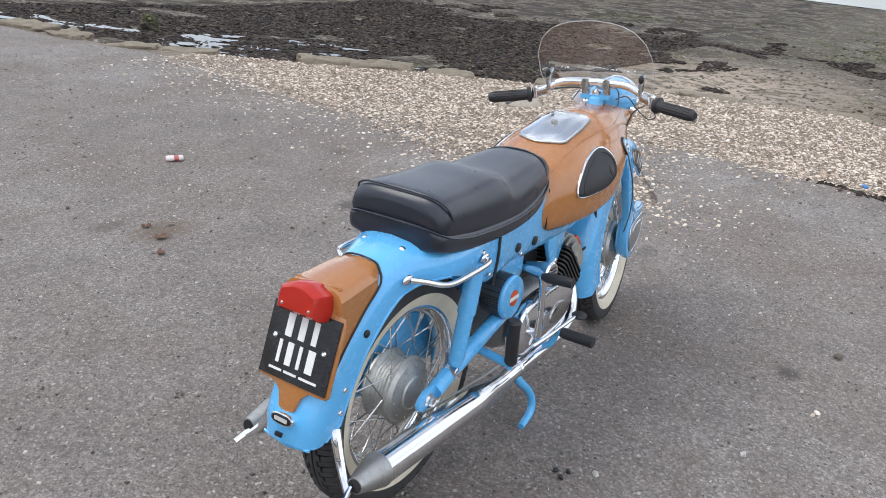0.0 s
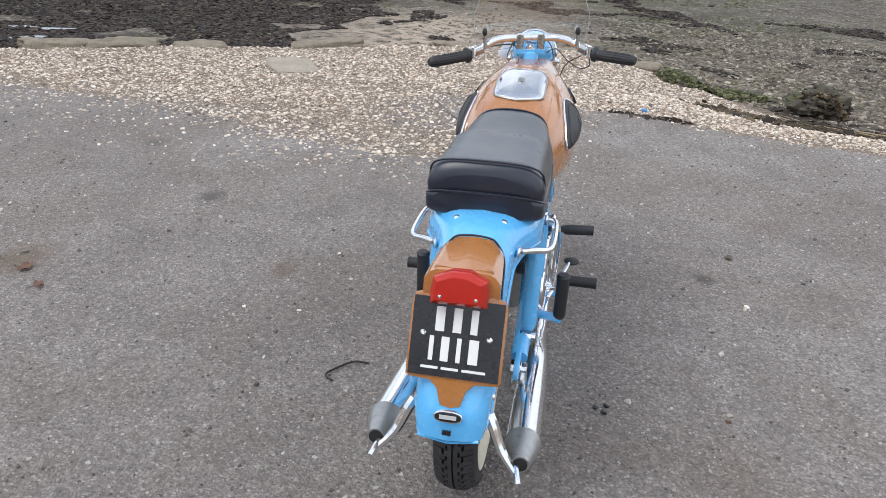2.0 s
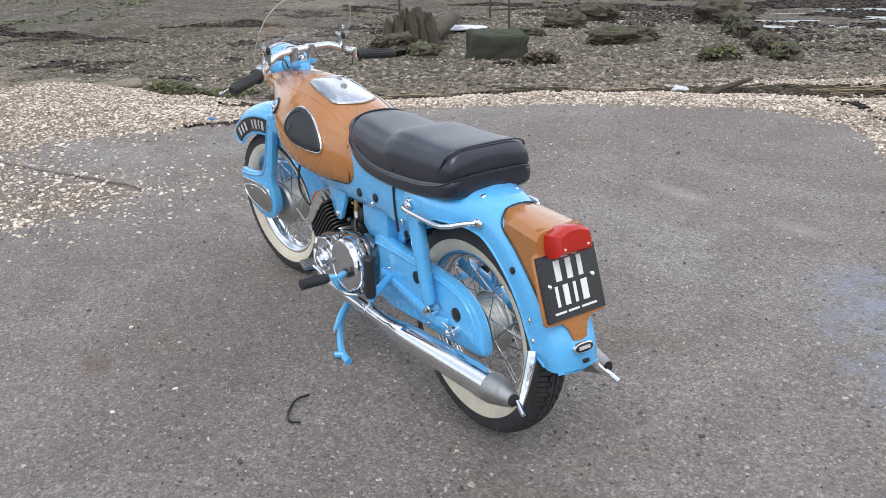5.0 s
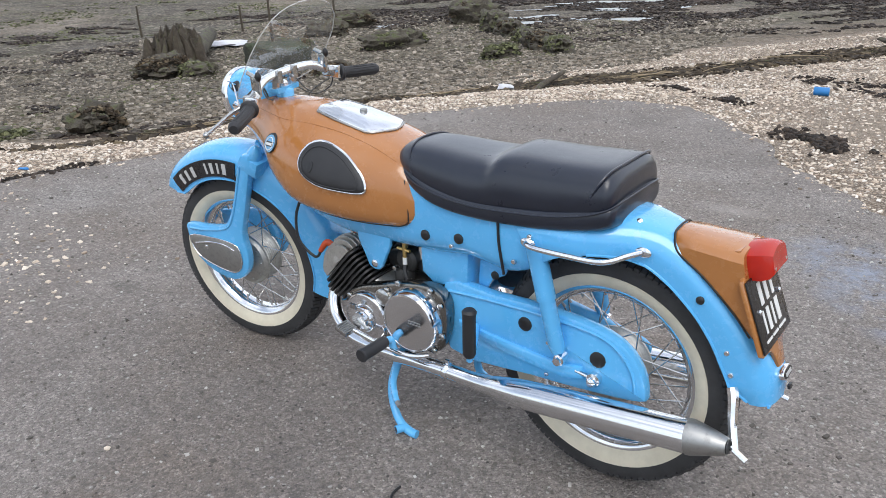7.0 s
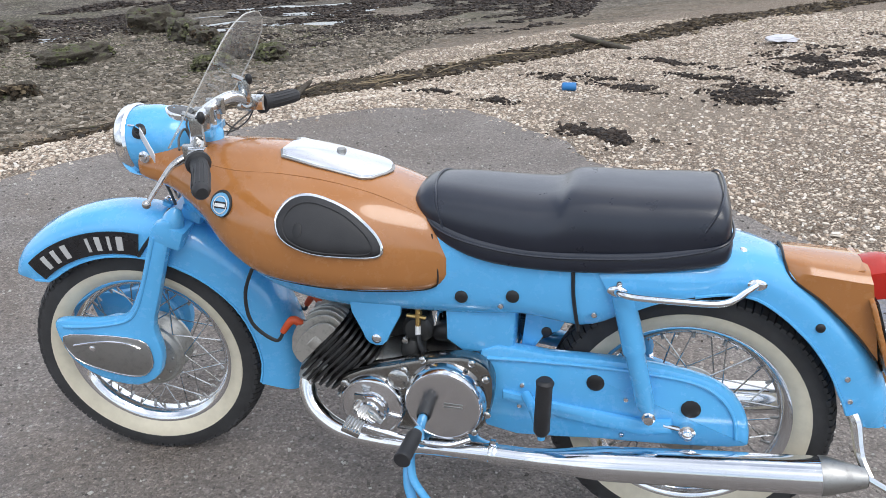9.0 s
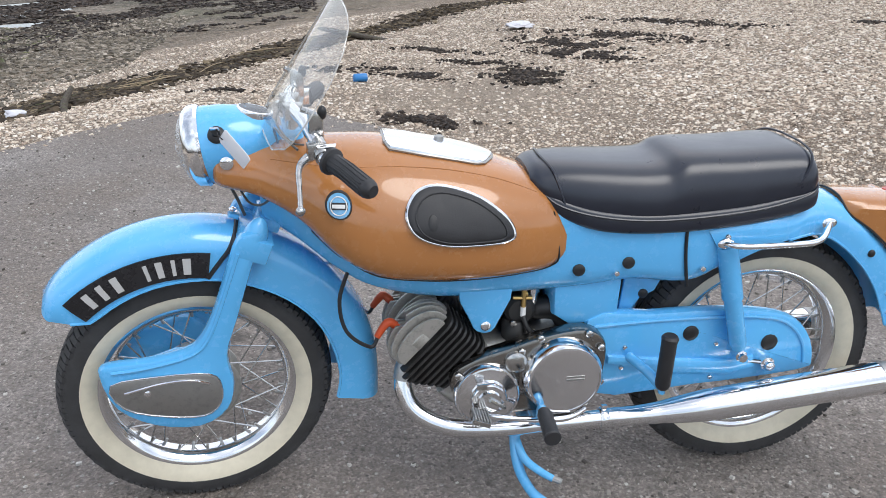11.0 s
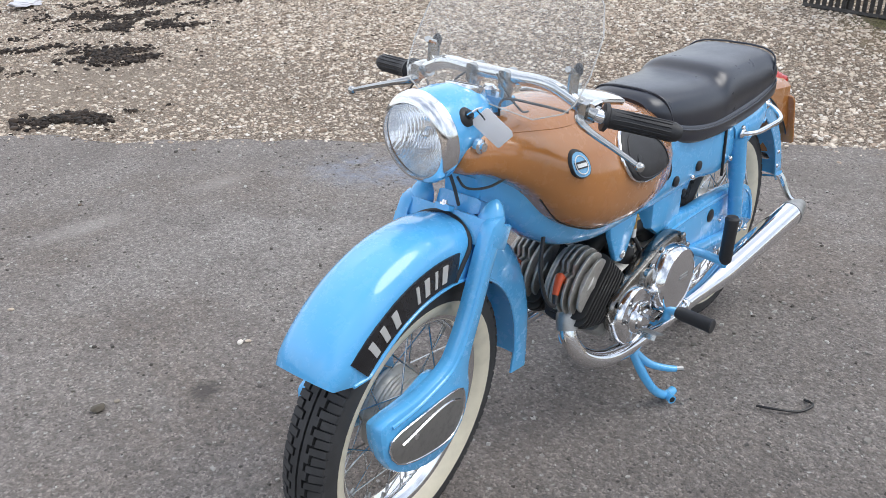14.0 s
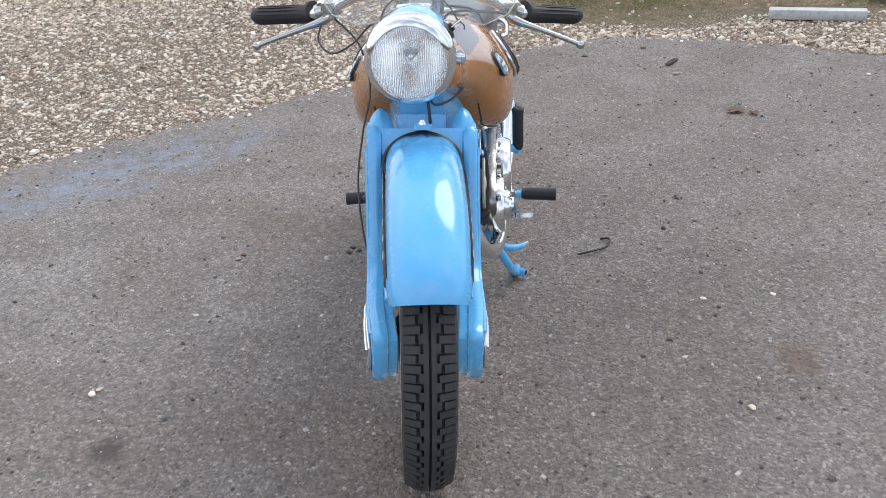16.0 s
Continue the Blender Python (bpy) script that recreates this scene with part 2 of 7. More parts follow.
        far = n.node("ShaderNodeVectorMath")
        far.operation = "LENGTH"
        n.link(grow.outputs[0], far.inputs[0])
        spread = n.maths("ADD", far.outputs["Value"], n.maths("MULTIPLY", n.maths("ADD", lumps, mott), 0.9))
        base = n.mix(n.ramp(n.maths("MULTIPLY", spread, 0.5), (0.60, dark), (0.95, 0.0)), base, tone)
    # the bluish oil-washed stretch beside the shingle
    geo = n.node("ShaderNodeSeparateXYZ")
    n.link(n.coords(), geo.inputs[0])
    dx, dy = n.maths("ADD", geo.outputs[0], 0.45), n.maths("ADD", geo.outputs[1], 1.45)
    along = n.maths("ADD", n.maths("MULTIPLY", dx, 0.70), n.maths("MULTIPLY", dy, 0.71))
    across = n.maths("ADD", n.maths("MULTIPLY", dx, -0.71), n.maths("MULTIPLY", dy, 0.70))
    rr = n.maths("ADD", n.maths("MULTIPLY", n.maths("MULTIPLY", across, across), 1.6), n.maths("MULTIPLY", n.maths("MULTIPLY", along, along), 9.0))
    wash = n.maths("MULTIPLY", n.ramp(rr, (0.1, 1.0), (1.0, 0.0)), n.ramp(n.noise(6.5, 6, 0.7), (0.42, 0.0), (0.62, 0.65)))
    base = n.mix(wash, base, (0.28, 0.33, 0.43))
    h = n.maths("ADD", n.maths("ADD", n.maths("MULTIPLY", gritd, -0.7), n.maths("MULTIPLY", fine, 0.5)), n.maths("ADD", n.maths("MULTIPLY", lumps, 1.6), n.maths("MULTIPLY", knob, -0.8)))
    b1 = n.bump(h, 0.75, 0.008)
    n.set(Base_Color=base, Roughness=n.ramp(grit, (0.2, 0.75), (0.8, 0.95)), Normal=n.bump(n.maths("MULTIPLY", stone, near_c), 0.7, 0.004, b1))
    return n.m


TARMAC = tarmac_material()


def ground_material():
    """Foreshore: wet mud with brown weed and green algae; small shingle where the sheet's own mask says so."""
    n = Nodes("foreshore")
    n.coords(True)
    big, mid, fine = n.noise(0.33, 5, 0.6, 0.4), n.noise(1.7, 6, 0.65, 0.5), n.noise(26, 5, 0.7)
    att = n.node("ShaderNodeAttribute")
    att.attribute_name = "shingle"
    att2 = n.node("ShaderNodeAttribute")
    att2.attribute_name = "weed"
    att3 = n.node("ShaderNodeAttribute")
    att3.attribute_name = "grass"
    att4 = n.node("ShaderNodeAttribute")
    att4.attribute_name = "sand"
    mud = n.ramp(n.mix(0.4, n.mix(0.5, fine, n.noise(70, 4, 0.8)), n.noise(7, 5, 0.7)), (0.36, (0.030, 0.026, 0.020)), (0.44, (0.085, 0.073, 0.056)), (0.51, (0.19, 0.165, 0.13)), (0.60, (0.36, 0.315, 0.255)))
    cobble, cobbled = n.voronoi(17, out="Color"), n.voronoi(17)
    mud = n.mix(0.75, mud, n.ramp(cobble, (0.1, 0.35), (0.5, 0.95), (0.9, 1.7)), "MULTIPLY")
    mud = n.mix(n.ramp(cobbled, (0.42, 0.0), (0.70, 0.8)), mud, (0.035, 0.031, 0.024))
    weed = n.ramp(n.noise(60, 4, 0.7), (0.25, (0.014, 0.011, 0.009)), (0.6, (0.050, 0.038, 0.030)), (0.85, (0.10, 0.080, 0.058)))
    green = n.ramp(n.noise(55, 4, 0.75), (0.35, (0.040, 0.042, 0.022)), (0.5, (0.105, 0.105, 0.058)), (0.68, (0.21, 0.195, 0.13)))
    col = n.mix(n.ramp(n.mix(0.4, big, n.noise(3.3, 5, 0.7)), (0.5, 0.0), (0.60, 0.55)), mud, green)
    wf = n.maths("MULTIPLY", n.ramp(mid, (0.46, 0.0), (0.53, 1.0)), att2.outputs["Fac"])
    col = n.mix(wf, col, weed)
    peb = n.ramp(n.voronoi(75, out="Color"), (0.1, (0.29, 0.215, 0.16)), (0.4, (0.52, 0.42, 0.325)), (0.7, (0.66, 0.555, 0.445)), (0.95, (0.82, 0.74, 0.64)))
    pd = n.voronoi(75)
    # Shade between the pebbles is put into the colour of the gaps.
    peb = n.mix(n.ramp(pd, (0.25, 0.0), (0.60, 0.8)), peb, (0.17, 0.132, 0.10))
    sandy = n.ramp(n.noise(140, 4, 0.7), (0.3, (0.32, 0.26, 0.20)), (0.7, (0.47, 0.39, 0.31)))
    att6 = n.node("ShaderNodeAttribute")
    att6.attribute_name = "gravel"
    stony = n.maths("MULTIPLY", att6.outputs["Fac"], n.ramp(n.noise(4.5, 6, 0.75), (0.36, 0.15), (0.56, 1.0)))
    col = n.mix(stony, col, n.mix(1.0, peb, (0.66, 0.63, 0.58), "MULTIPLY"))
    col = n.mix(att.outputs["Fac"], col, peb)
    col = n.mix(n.maths("MULTIPLY", att4.outputs["Fac"], n.ramp(n.noise(5, 6, 0.7), (0.40, 0.0), (0.52, 1.0))), col, sandy)
    turf = n.mix(n.ramp(n.noise(2.6, 4, 0.6), (0.40, 0.0), (0.60, 1.0)), n.ramp(n.noise(70, 5, 0.7), (0.36, (0.035, 0.032, 0.013)), (0.48, (0.105, 0.098, 0.040)), (0.58, (0.19, 0.17, 0.08)), (0.72, (0.36, 0.31, 0.22))), n.ramp(n.noise(80, 5, 0.7), (0.36, (0.08, 0.058, 0.035)), (0.50, (0.23, 0.17, 0.11)), (0.62, (0.34, 0.265, 0.185)), (0.74, (0.52, 0.45, 0.36))))
    col = n.mix(att3.outputs["Fac"], col, turf)
    att5 = n.node("ShaderNodeAttribute")
    att5.attribute_name = "dusty"
    dusty = n.maths("MULTIPLY", att5.outputs["Fac"], n.ramp(n.noise(11, 5, 0.7), (0.35, 0.35), (0.6, 1.0)))
    col = n.mix(dusty, col, n.ramp(n.noise(60, 5, 0.75), (0.3, (0.20, 0.175, 0.16)), (0.7, (0.40, 0.37, 0.345))))
    h = n.mix(att.outputs["Fac"], n.maths("ADD", n.maths("MULTIPLY", mid, 2.0), fine), n.maths("MULTIPLY", n.ramp(pd, (0.0, 1.0), (0.7, 0.0)), 2.4))
    wet = n.ramp(n.noise(0.9, 4, 0.6), (0.4, 0.95), (0.6, 0.75))
    n.set(Base_Color=col, Roughness=n.mix(att.outputs["Fac"], wet, 0.9), Specular_IOR_Level=0.22, Normal=n.bump(h, 0.9, 0.014, n.bump(n.maths("MULTIPLY", cobbled, -1.0), 0.8, 0.03)))
    return n.m


GROUND = ground_material()


def stone_material(name, *stops, rough=0.85, speck=0.5, gloss=0.5):
    n = Nodes(name)
    geo = n.node("ShaderNodeNewGeometry")
    col = n.ramp(geo.outputs["Random Per Island"], *stops)
    g = n.noise(130, 4, 0.7)
    col = n.mix(n.ramp(g, (0.35, 0.0), (0.75, speck)), col, (0.16, 0.13, 0.10))
    n.set(Base_Color=col, Roughness=rough, Specular_IOR_Level=gloss, Normal=n.bump(g, 0.3, 0.003))
    return n.m


PEBBLE = stone_material("beach shingle", (0.0, (0.09, 0.068, 0.050)), (0.10, (0.33, 0.25, 0.185)), (0.26, (0.55, 0.435, 0.335)), (0.55, (0.69, 0.58, 0.465)), (0.85, (0.80, 0.705, 0.59)), (0.97, (0.86, 0.80, 0.72)), speck=0.25)
WEED = stone_material("dry seaweed", (0.0, (0.008, 0.006, 0.005)), (0.6, (0.028, 0.020, 0.016)), (0.93, (0.070, 0.052, 0.040)), rough=0.75, speck=0.1, gloss=0.25)
DRY_WEED = stone_material("brown wrack", (0.0, (0.014, 0.010, 0.007)), (0.5, (0.045, 0.032, 0.019)), (0.85, (0.09, 0.066, 0.040)), (0.97, (0.20, 0.155, 0.095)), rough=0.8, speck=0.1, gloss=0.25)
ALGAE = stone_material("green algae", (0.0, (0.035, 0.038, 0.017)), (0.6, (0.09, 0.098, 0.045)), (0.95, (0.17, 0.178, 0.085)), rough=0.8, speck=0.2, gloss=0.25)
BLOCK = stone_material("weathered concrete", (0.0, (0.26, 0.22, 0.17)), (0.5, (0.33, 0.28, 0.21)), (1.0, (0.40, 0.35, 0.28)))

GRIT = stone_material("tarmac grit", (0.0, (0.06, 0.055, 0.05)), (0.35, (0.16, 0.15, 0.135)), (0.6, (0.34, 0.32, 0.29)), (0.95, (0.60, 0.58, 0.54)))
STONE = stone_material("foreshore stone", (0.0, (0.045, 0.040, 0.030)), (0.4, (0.13, 0.112, 0.085)), (0.8, (0.27, 0.232, 0.18)), (0.98, (0.46, 0.40, 0.33)))


def mossy(name, low, high, moss, cover=0.35, rough=0.85):
    """Stone or timber with green growth on what faces up."""
    n = Nodes(name)
    n.coords(True)
    geo = n.node("ShaderNodeNewGeometry")
    sep = n.node("ShaderNodeSeparateXYZ")
    n.link(geo.outputs["Normal"], sep.inputs[0])
    g, f = n.noise(9, 6, 0.65), n.noise(70, 4, 0.7)
    col = n.ramp(g, (0.3, low), (0.7, high))
    col = n.mix(n.ramp(f, (0.4, 0.0), (0.8, 0.6)), col, tuple(c * 0.4 for c in low))
    up = n.maths("MULTIPLY", n.ramp(sep.outputs[2], (0.1, 0.15), (0.8, 1.0)), n.ramp(g, (0.62 - cover, 0.0), (0.78 - cover, 1.0)))
    col = n.mix(up, col, n.mix(f, moss, tuple(c * 2.2 for c in moss)))
    n.set(Base_Color=col, Roughness=rough, Normal=n.bump(n.maths("ADD", g, n.maths("MULTIPLY", f, 0.6)), 0.9, 0.03))
    return n.m


MOSS_ROCK = mossy("mossy rock", (0.050, 0.042, 0.032), (0.15, 0.128, 0.095), (0.050, 0.062, 0.020), 0.12)
MOSS_BLOCK = mossy("mossy concrete", (0.035, 0.036, 0.026), (0.070, 0.070, 0.048), (0.022, 0.030, 0.010), 0.25)
KERB = mossy("weathered edging", (0.21, 0.175, 0.125), (0.36, 0.31, 0.235), (0.10, 0.10, 0.05), 0.0)
TIMBER = mossy("wet timber", (0.050, 0.038, 0.026), (0.115, 0.092, 0.066), (0.045, 0.055, 0.016), 0.10)
PALE_STONE = mossy("pale slab", (0.36, 0.31, 0.24), (0.50, 0.44, 0.36), (0.25, 0.21, 0.15), -0.05)
FENCE = mossy("dark fence timber", (0.040, 0.037, 0.035), (0.095, 0.088, 0.080), (0.03, 0.03, 0.02), -0.1)


def water_material():
    n = Nodes("shallow water")
    n.coords(True)
    n.set(Base_Color=(0.10, 0.10, 0.09), Roughness=0.06, IOR=1.33, Specular_IOR_Level=0.9, Normal=n.bump(n.noise(22, 4, 0.6), 0.12, 0.01))
    return n.m


WATER = water_material()
BLUE_PLASTIC = rubber("blue plastic", (0.03, 0.20, 0.50), 0.35, 200, 0.05, 1.1)
TIN = rubber("scuffed tin", (0.66, 0.60, 0.58), 0.35, 30, 0.2, 0.85)
RED_TIN = rubber("red tin", (0.42, 0.10, 0.09), 0.35, 200, 0.05, 1.1)
PALE_PLASTIC = rubber("pale plastic", (0.62, 0.62, 0.66), 0.35, 60, 0.4, 0.8)
DRY_LEAF = rubber("dead leaf", (0.13, 0.065, 0.038), 0.7, 200, 0.3, 1.4)
GALV = metal("galvanised steel", (0.52, 0.54, 0.55), 0.45, 0.7, 25)
TURF = stone_material("rough grass", (0.0, (0.10, 0.10, 0.035)), (0.4, (0.20, 0.18, 0.075)), (0.8, (0.36, 0.29, 0.17)))
DRIFT = rubber("bleached reed", (0.30, 0.23, 0.14), 0.7, 200, 0.3, 1.2)


# ---------------------------------------------------------------- shape tools: each returns (points, faces)
def smooth_path(pts, k=6, closed=False):
    """Catmull-Rom through the points."""
    p = [np.array(q, float) for q in pts]
    n, out = len(p), []
    for i in range(n if closed else n - 1):
        a, b, c, d = (p[(i - 1) % n], p[i], p[(i + 1) % n], p[(i + 2) % n]) if closed else (p[max(i - 1, 0)], p[i], p[i + 1], p[min(i + 2, n - 1)])
        for j in range(k):
            t = j / k
            out.append(0.5 * (2 * b + (c - a) * t + (2 * a - 5 * b + 4 * c - d) * t * t + (3 * b - a - 3 * c + d) * t ** 3))
    if not closed:
        out.append(p[-1])
    return out


def loft(rings, closed=True, caps=True, loop=False):
    m, V, F = len(rings[0]), [tuple(q) for r in rings for q in r], []
    n = len(rings)
    for i in range(n if loop else n - 1):
        for j in range(m if closed else m - 1):
            a, b = i * m + j, i * m + (j + 1) % m
            c, d = ((i + 1) % n) * m + (j + 1) % m, ((i + 1) % n) * m + j
            F.append((a, b, c, d))
    if caps and closed and not loop:
        F += [tuple(range(m - 1, -1, -1)), tuple((n - 1) * m + j for j in range(m))]
    return V, F


def tube(pts, r, n=10, k=6, caps=True):
    """A round bar along the points; r is one radius or one for each point."""
    P = smooth_path(pts, k) if k > 1 and len(pts) > 2 else [np.array(q, float) for q in pts]
    R = [r] * len(P) if isinstance(r, (int, float)) else np.interp(np.linspace(0, len(pts) - 1, len(P)), range(len(pts)), r)
    rings, ref = [], None
    for i, q in enumerate(P):
        d = P[min(i + 1, len(P) - 1)] - P[max(i - 1, 0)]
        d = d / (np.linalg.norm(d) + 1e-9)
        if ref is None:
            ref = np.array((0, 0, 1.0)) if abs(d[2]) < 0.9 else np.array((1.0, 0, 0))
        u = ref - d * ref.dot(d)
        u /= np.linalg.norm(u)
        ref, v = u, np.cross(d, u)
        rings.append([q + R[i] * (math.cos(a) * u + math.sin(a) * v) for a in np.linspace(0, 2 * math.pi, n, endpoint=False)])
    return loft(rings, True, caps)


def lathe(profile, n=32, centre=(0, 0, 0), axis="y", loop=False):
    """Turns (radius, height) pairs about an axis through centre."""
    rings = []
    for r, h in profile:
        ring = []
        for a in np.linspace(0, 2 * math.pi, n, endpoint=False):
            c, s = r * math.cos(a), r * math.sin(a)
            q = {"y": (c, h, s), "x": (h, c, s), "z": (c, s, h)}[axis]
            ring.append(tuple(np.add(q, centre)))
        rings.append(ring)
    return loft(rings, True, not loop, loop)


def bowl(profile, n=32, axis="x"):
    """A turned shell that stays open at both ends."""
    V, F = lathe(profile, n, axis=axis)
    return V, F[:-2]


def offset(poly, d):
    """Moves a 2D outline inwards by d."""
    P = np.array(poly, float)
    area = 0.5 * np.sum(P[:, 0] * np.roll(P[:, 1], -1) - np.roll(P[:, 0], -1) * P[:, 1])
    e1, e2 = P - np.roll(P, 1, 0), np.roll(P, -1, 0) - P
    n1 = np.stack([-e1[:, 1], e1[:, 0]], 1) / (np.linalg.norm(e1, axis=1)[:, None] + 1e-9)
    n2 = np.stack([-e2[:, 1], e2[:, 0]], 1) / (np.linalg.norm(e2, axis=1)[:, None] + 1e-9)
    m = n1 + n2
    m /= np.linalg.norm(m, axis=1)[:, None] + 1e-9
    k = np.clip(1 / (np.sum(m * n1, 1) + 1e-9), 1, 1.5)
    return P + m * (d * k * np.sign(area))[:, None]


def slab(poly, y0, y1, bevel=0.004, k=0, dome=0.0):
    """An outline in (x, z) made solid between y0 and y1, with rounded rims; k rounds its corners."""
    if k:
        poly = smooth_path(poly, k, True)
    sgn = 1 if y1 > y0 else -1
    rings = []
    for d, y in ((bevel, y0), (bevel * 0.3, y0 + sgn * bevel * 0.3), (0, y0 + sgn * bevel), (0, y1 - sgn * bevel), (bevel * 0.3, y1 - sgn * bevel * 0.3), (bevel, y1)):
        rings.append([(x, y, z) for x, z in offset(poly, d)])
    if dome:
        for q in (0.3, 0.6, 0.85):
            c = np.mean(np.array(rings[5]), 0)
            rings.append([tuple(np.array(p) * (1 - q) + c * q + np.array((0, sgn * dome * math.sin(q * math.pi / 2) - (np.array(p)[1] * (1 - q) + c[1] * q - y1), 0))) for p in rings[5]])
    return loft(rings)


def brick(c, s, bevel=0.003):
    x, y, z = c
    a, b, h = s[0] / 2, s[1] / 2, s[2] / 2
    return slab([(x - a, z - h), (x + a, z - h), (x + a, z + h), (x - a, z + h)], y - b, y + b, bevel)


def ball(c, r, n=12, squash=(1, 1, 1)):
    prof = [(max(1e-4, math.sin(t)), -math.cos(t)) for t in np.linspace(0, math.pi, n // 2 + 2)]
    V, F = lathe(prof, n, axis="z")
    return [tuple(np.array(v) * r * np.array(squash) + np.array(c)) for v in V], F


def join(*geos):
    V, F = [], []
    for v, f in geos:
        o = len(V)
        V += list(v)
        F += [tuple(i + o for i in q) for q in f]
    return V, F


def moved(geo, m):
    return [tuple(m @ Vector(v)) for v in geo[0]], geo[1]


def mirror(geo):
    return [(x, -y, z) for x, y, z in geo[0]], [tuple(reversed(f)) for f in geo[1]]


def both(geo):
    return join(geo, mirror(geo))


def mesh_of(name, geo, material, angle=38):
    me = bpy.data.meshes.new(name)
    me.from_pydata([tuple(map(float, v)) for v in geo[0]], [], [tuple(map(int, f)) for f in geo[1]])
    bm = bmesh.new()
    bm.from_mesh(me)
    bmesh.ops.recalc_face_normals(bm, faces=bm.faces)
    bm.to_mesh(me)
    bm.free()
    me.polygons.foreach_set("use_smooth", [True] * len(me.polygons))
    me.set_sharp_from_angle(angle=radians(angle))
    me.materials.append(material)
    return me


def part(name, geo, material, parent, label="", angle=38):
    """One mesh under a thing or under a part, given in the place's own metres."""
    ob = new(name, mesh_of(name, geo, material, angle))
    if parent is not None:
        ob.parent = parent
        if parent.parent is None:
            ob.matrix_parent_inverse = parent.matrix_basis.inverted()
    return tagged(ob, label)


def thing(name, place, label, category, group="", kind=""):
    e = new(name)
    e.empty_display_size = 0.1
    e.matrix_basis = pose(*place)
    return tagged(e, label, category, group, kind)


# ---------------------------------------------------------------- ground, tarmac, beach
def inside(poly, X, Y):
    res = np.zeros(X.shape, bool)
    n = len(poly)
    for i in range(n):
        (x0, y0), (x1, y1) = poly[i], poly[(i + 1) % n]
        if y0 != y1:
            res ^= ((Y < y0) != (Y < y1)) & (X < (x1 - x0) * (Y - y0) / (y1 - y0) + x0)
    return res


def away(poly, X, Y):
    """Distance to the outline, negative inside."""
    best = np.full(X.shape, 1e9)
    n = len(poly)
    for i in range(n):
        (x0, y0), (x1, y1) = poly[i], poly[(i + 1) % n]
        dx, dy = x1 - x0, y1 - y0
        t = np.clip(((X - x0) * dx + (Y - y0) * dy) / (dx * dx + dy * dy + 1e-12), 0, 1)
        best = np.minimum(best, np.hypot(X - x0 - t * dx, Y - y0 - t * dy))
    return np.where(inside(poly, X, Y), -best, best)


def step(a, b, v):
    t = np.clip((v - a) / (b - a), 0, 1)
    return t * t * (3 - 2 * t)


def wave(X, Y, f, seed):
    """Cheap smooth noise in -1..1 from turned sines."""
    r = np.random.RandomState(seed)
    s = np.zeros(np.shape(X))
    for i in range(9):
        a, k, p = r.uniform(0, 6.28), f * r.uniform(0.5, 2.2), r.uniform(0, 6.28)
        s = s + np.sin((np.cos(a) * X + np.sin(a) * Y) * k + p + 1.3 * np.sin((np.sin(a) * X - np.cos(a) * Y) * k * 0.6 + p * 2))
    return s / 5.0


SEA_EDGE = [(2.9, 16), (3.3, 9.5), (3.5, 7.8), (3.53, 7.2), (3.56, 6.0), (3.85, 5.5), (4.15, 4.95), (4.6, 4.55), (5.0, 4.0), (5.5, 3.4), (5.9, 2.5), (6.3, 1.8), (6.55, 1.1), (6.8, 0.4), (7.1, -0.2), (6.9, -0.9), (6.3, -1.25), (5.6, -1.8)]
INNER = [(2.7, 16), (3.1, 9.5), (3.3, 7.6), (3.35, 6.2), (3.5, 5.2), (3.3, 4.3), (3.1, 3.4), (3.0, 2.6), (2.8, 1.85), (2.55, 1.4), (2.45, 0.85), (2.47, 0.48), (2.66, 0.24), (3.05, 0.44),
         (3.40, 0.64), (3.72, 0.80), (3.88, 0.55), (3.80, 0.0), (3.68, -0.6), (3.5, -1.1), (3.3, -1.8), (3.0, -2.5), (2.44, -3.25), (1.8, -3.86), (1.2, -3.82), (0.55, -3.22), (0.3, -2.8), (-0.1, -2.45), (-0.5, -2.0), (-1.0, -1.45),
         (-1.7, -0.7), (-2.3, 0.16), (-2.65, 0.8), (-2.3, 1.7), (-1.9, 2.3), (-2.2, 4), (-3.5, 8), (-6, 16)]
SHELF = SEA_EDGE + INNER[21:]
WRACK = [(4.9, -1.55), (4.42, -1.9), (4.1, -2.7), (3.8, -3.4), (3.4, -4.1), (3.0, -4.9), (2.75, -5.8), (2.4, -6.4), (1.5, -7.5), (0.5, -8.8), (-1.3, -10.9), (-3.8, -13.2), (-9, -17), (-20, -22)]
BEACH = [(5.6, -1.6), (4.9, -2.4), (4.6, -3.2), (4.2, -4.2), (3.9, -5.2), (3.9, -6.4), (3.4, -7.6), (2.2, -9.2), (0.4, -11.2), (-2.5, -13.8), (-9, -18), (-20, -23),
         (-20, 0.5), (-6.8, -2.9), (-5.2, -1.8), (-4.2, -1.0), (-3.4, -0.35), (-3.05, 0.4), (-2.9, 1.2), (-2.75, 2.0), (-2.6, 2.6), (-2.9, 4.5), (-2.2, 4), (-1.7, 2.2), (-1.8, 1)]


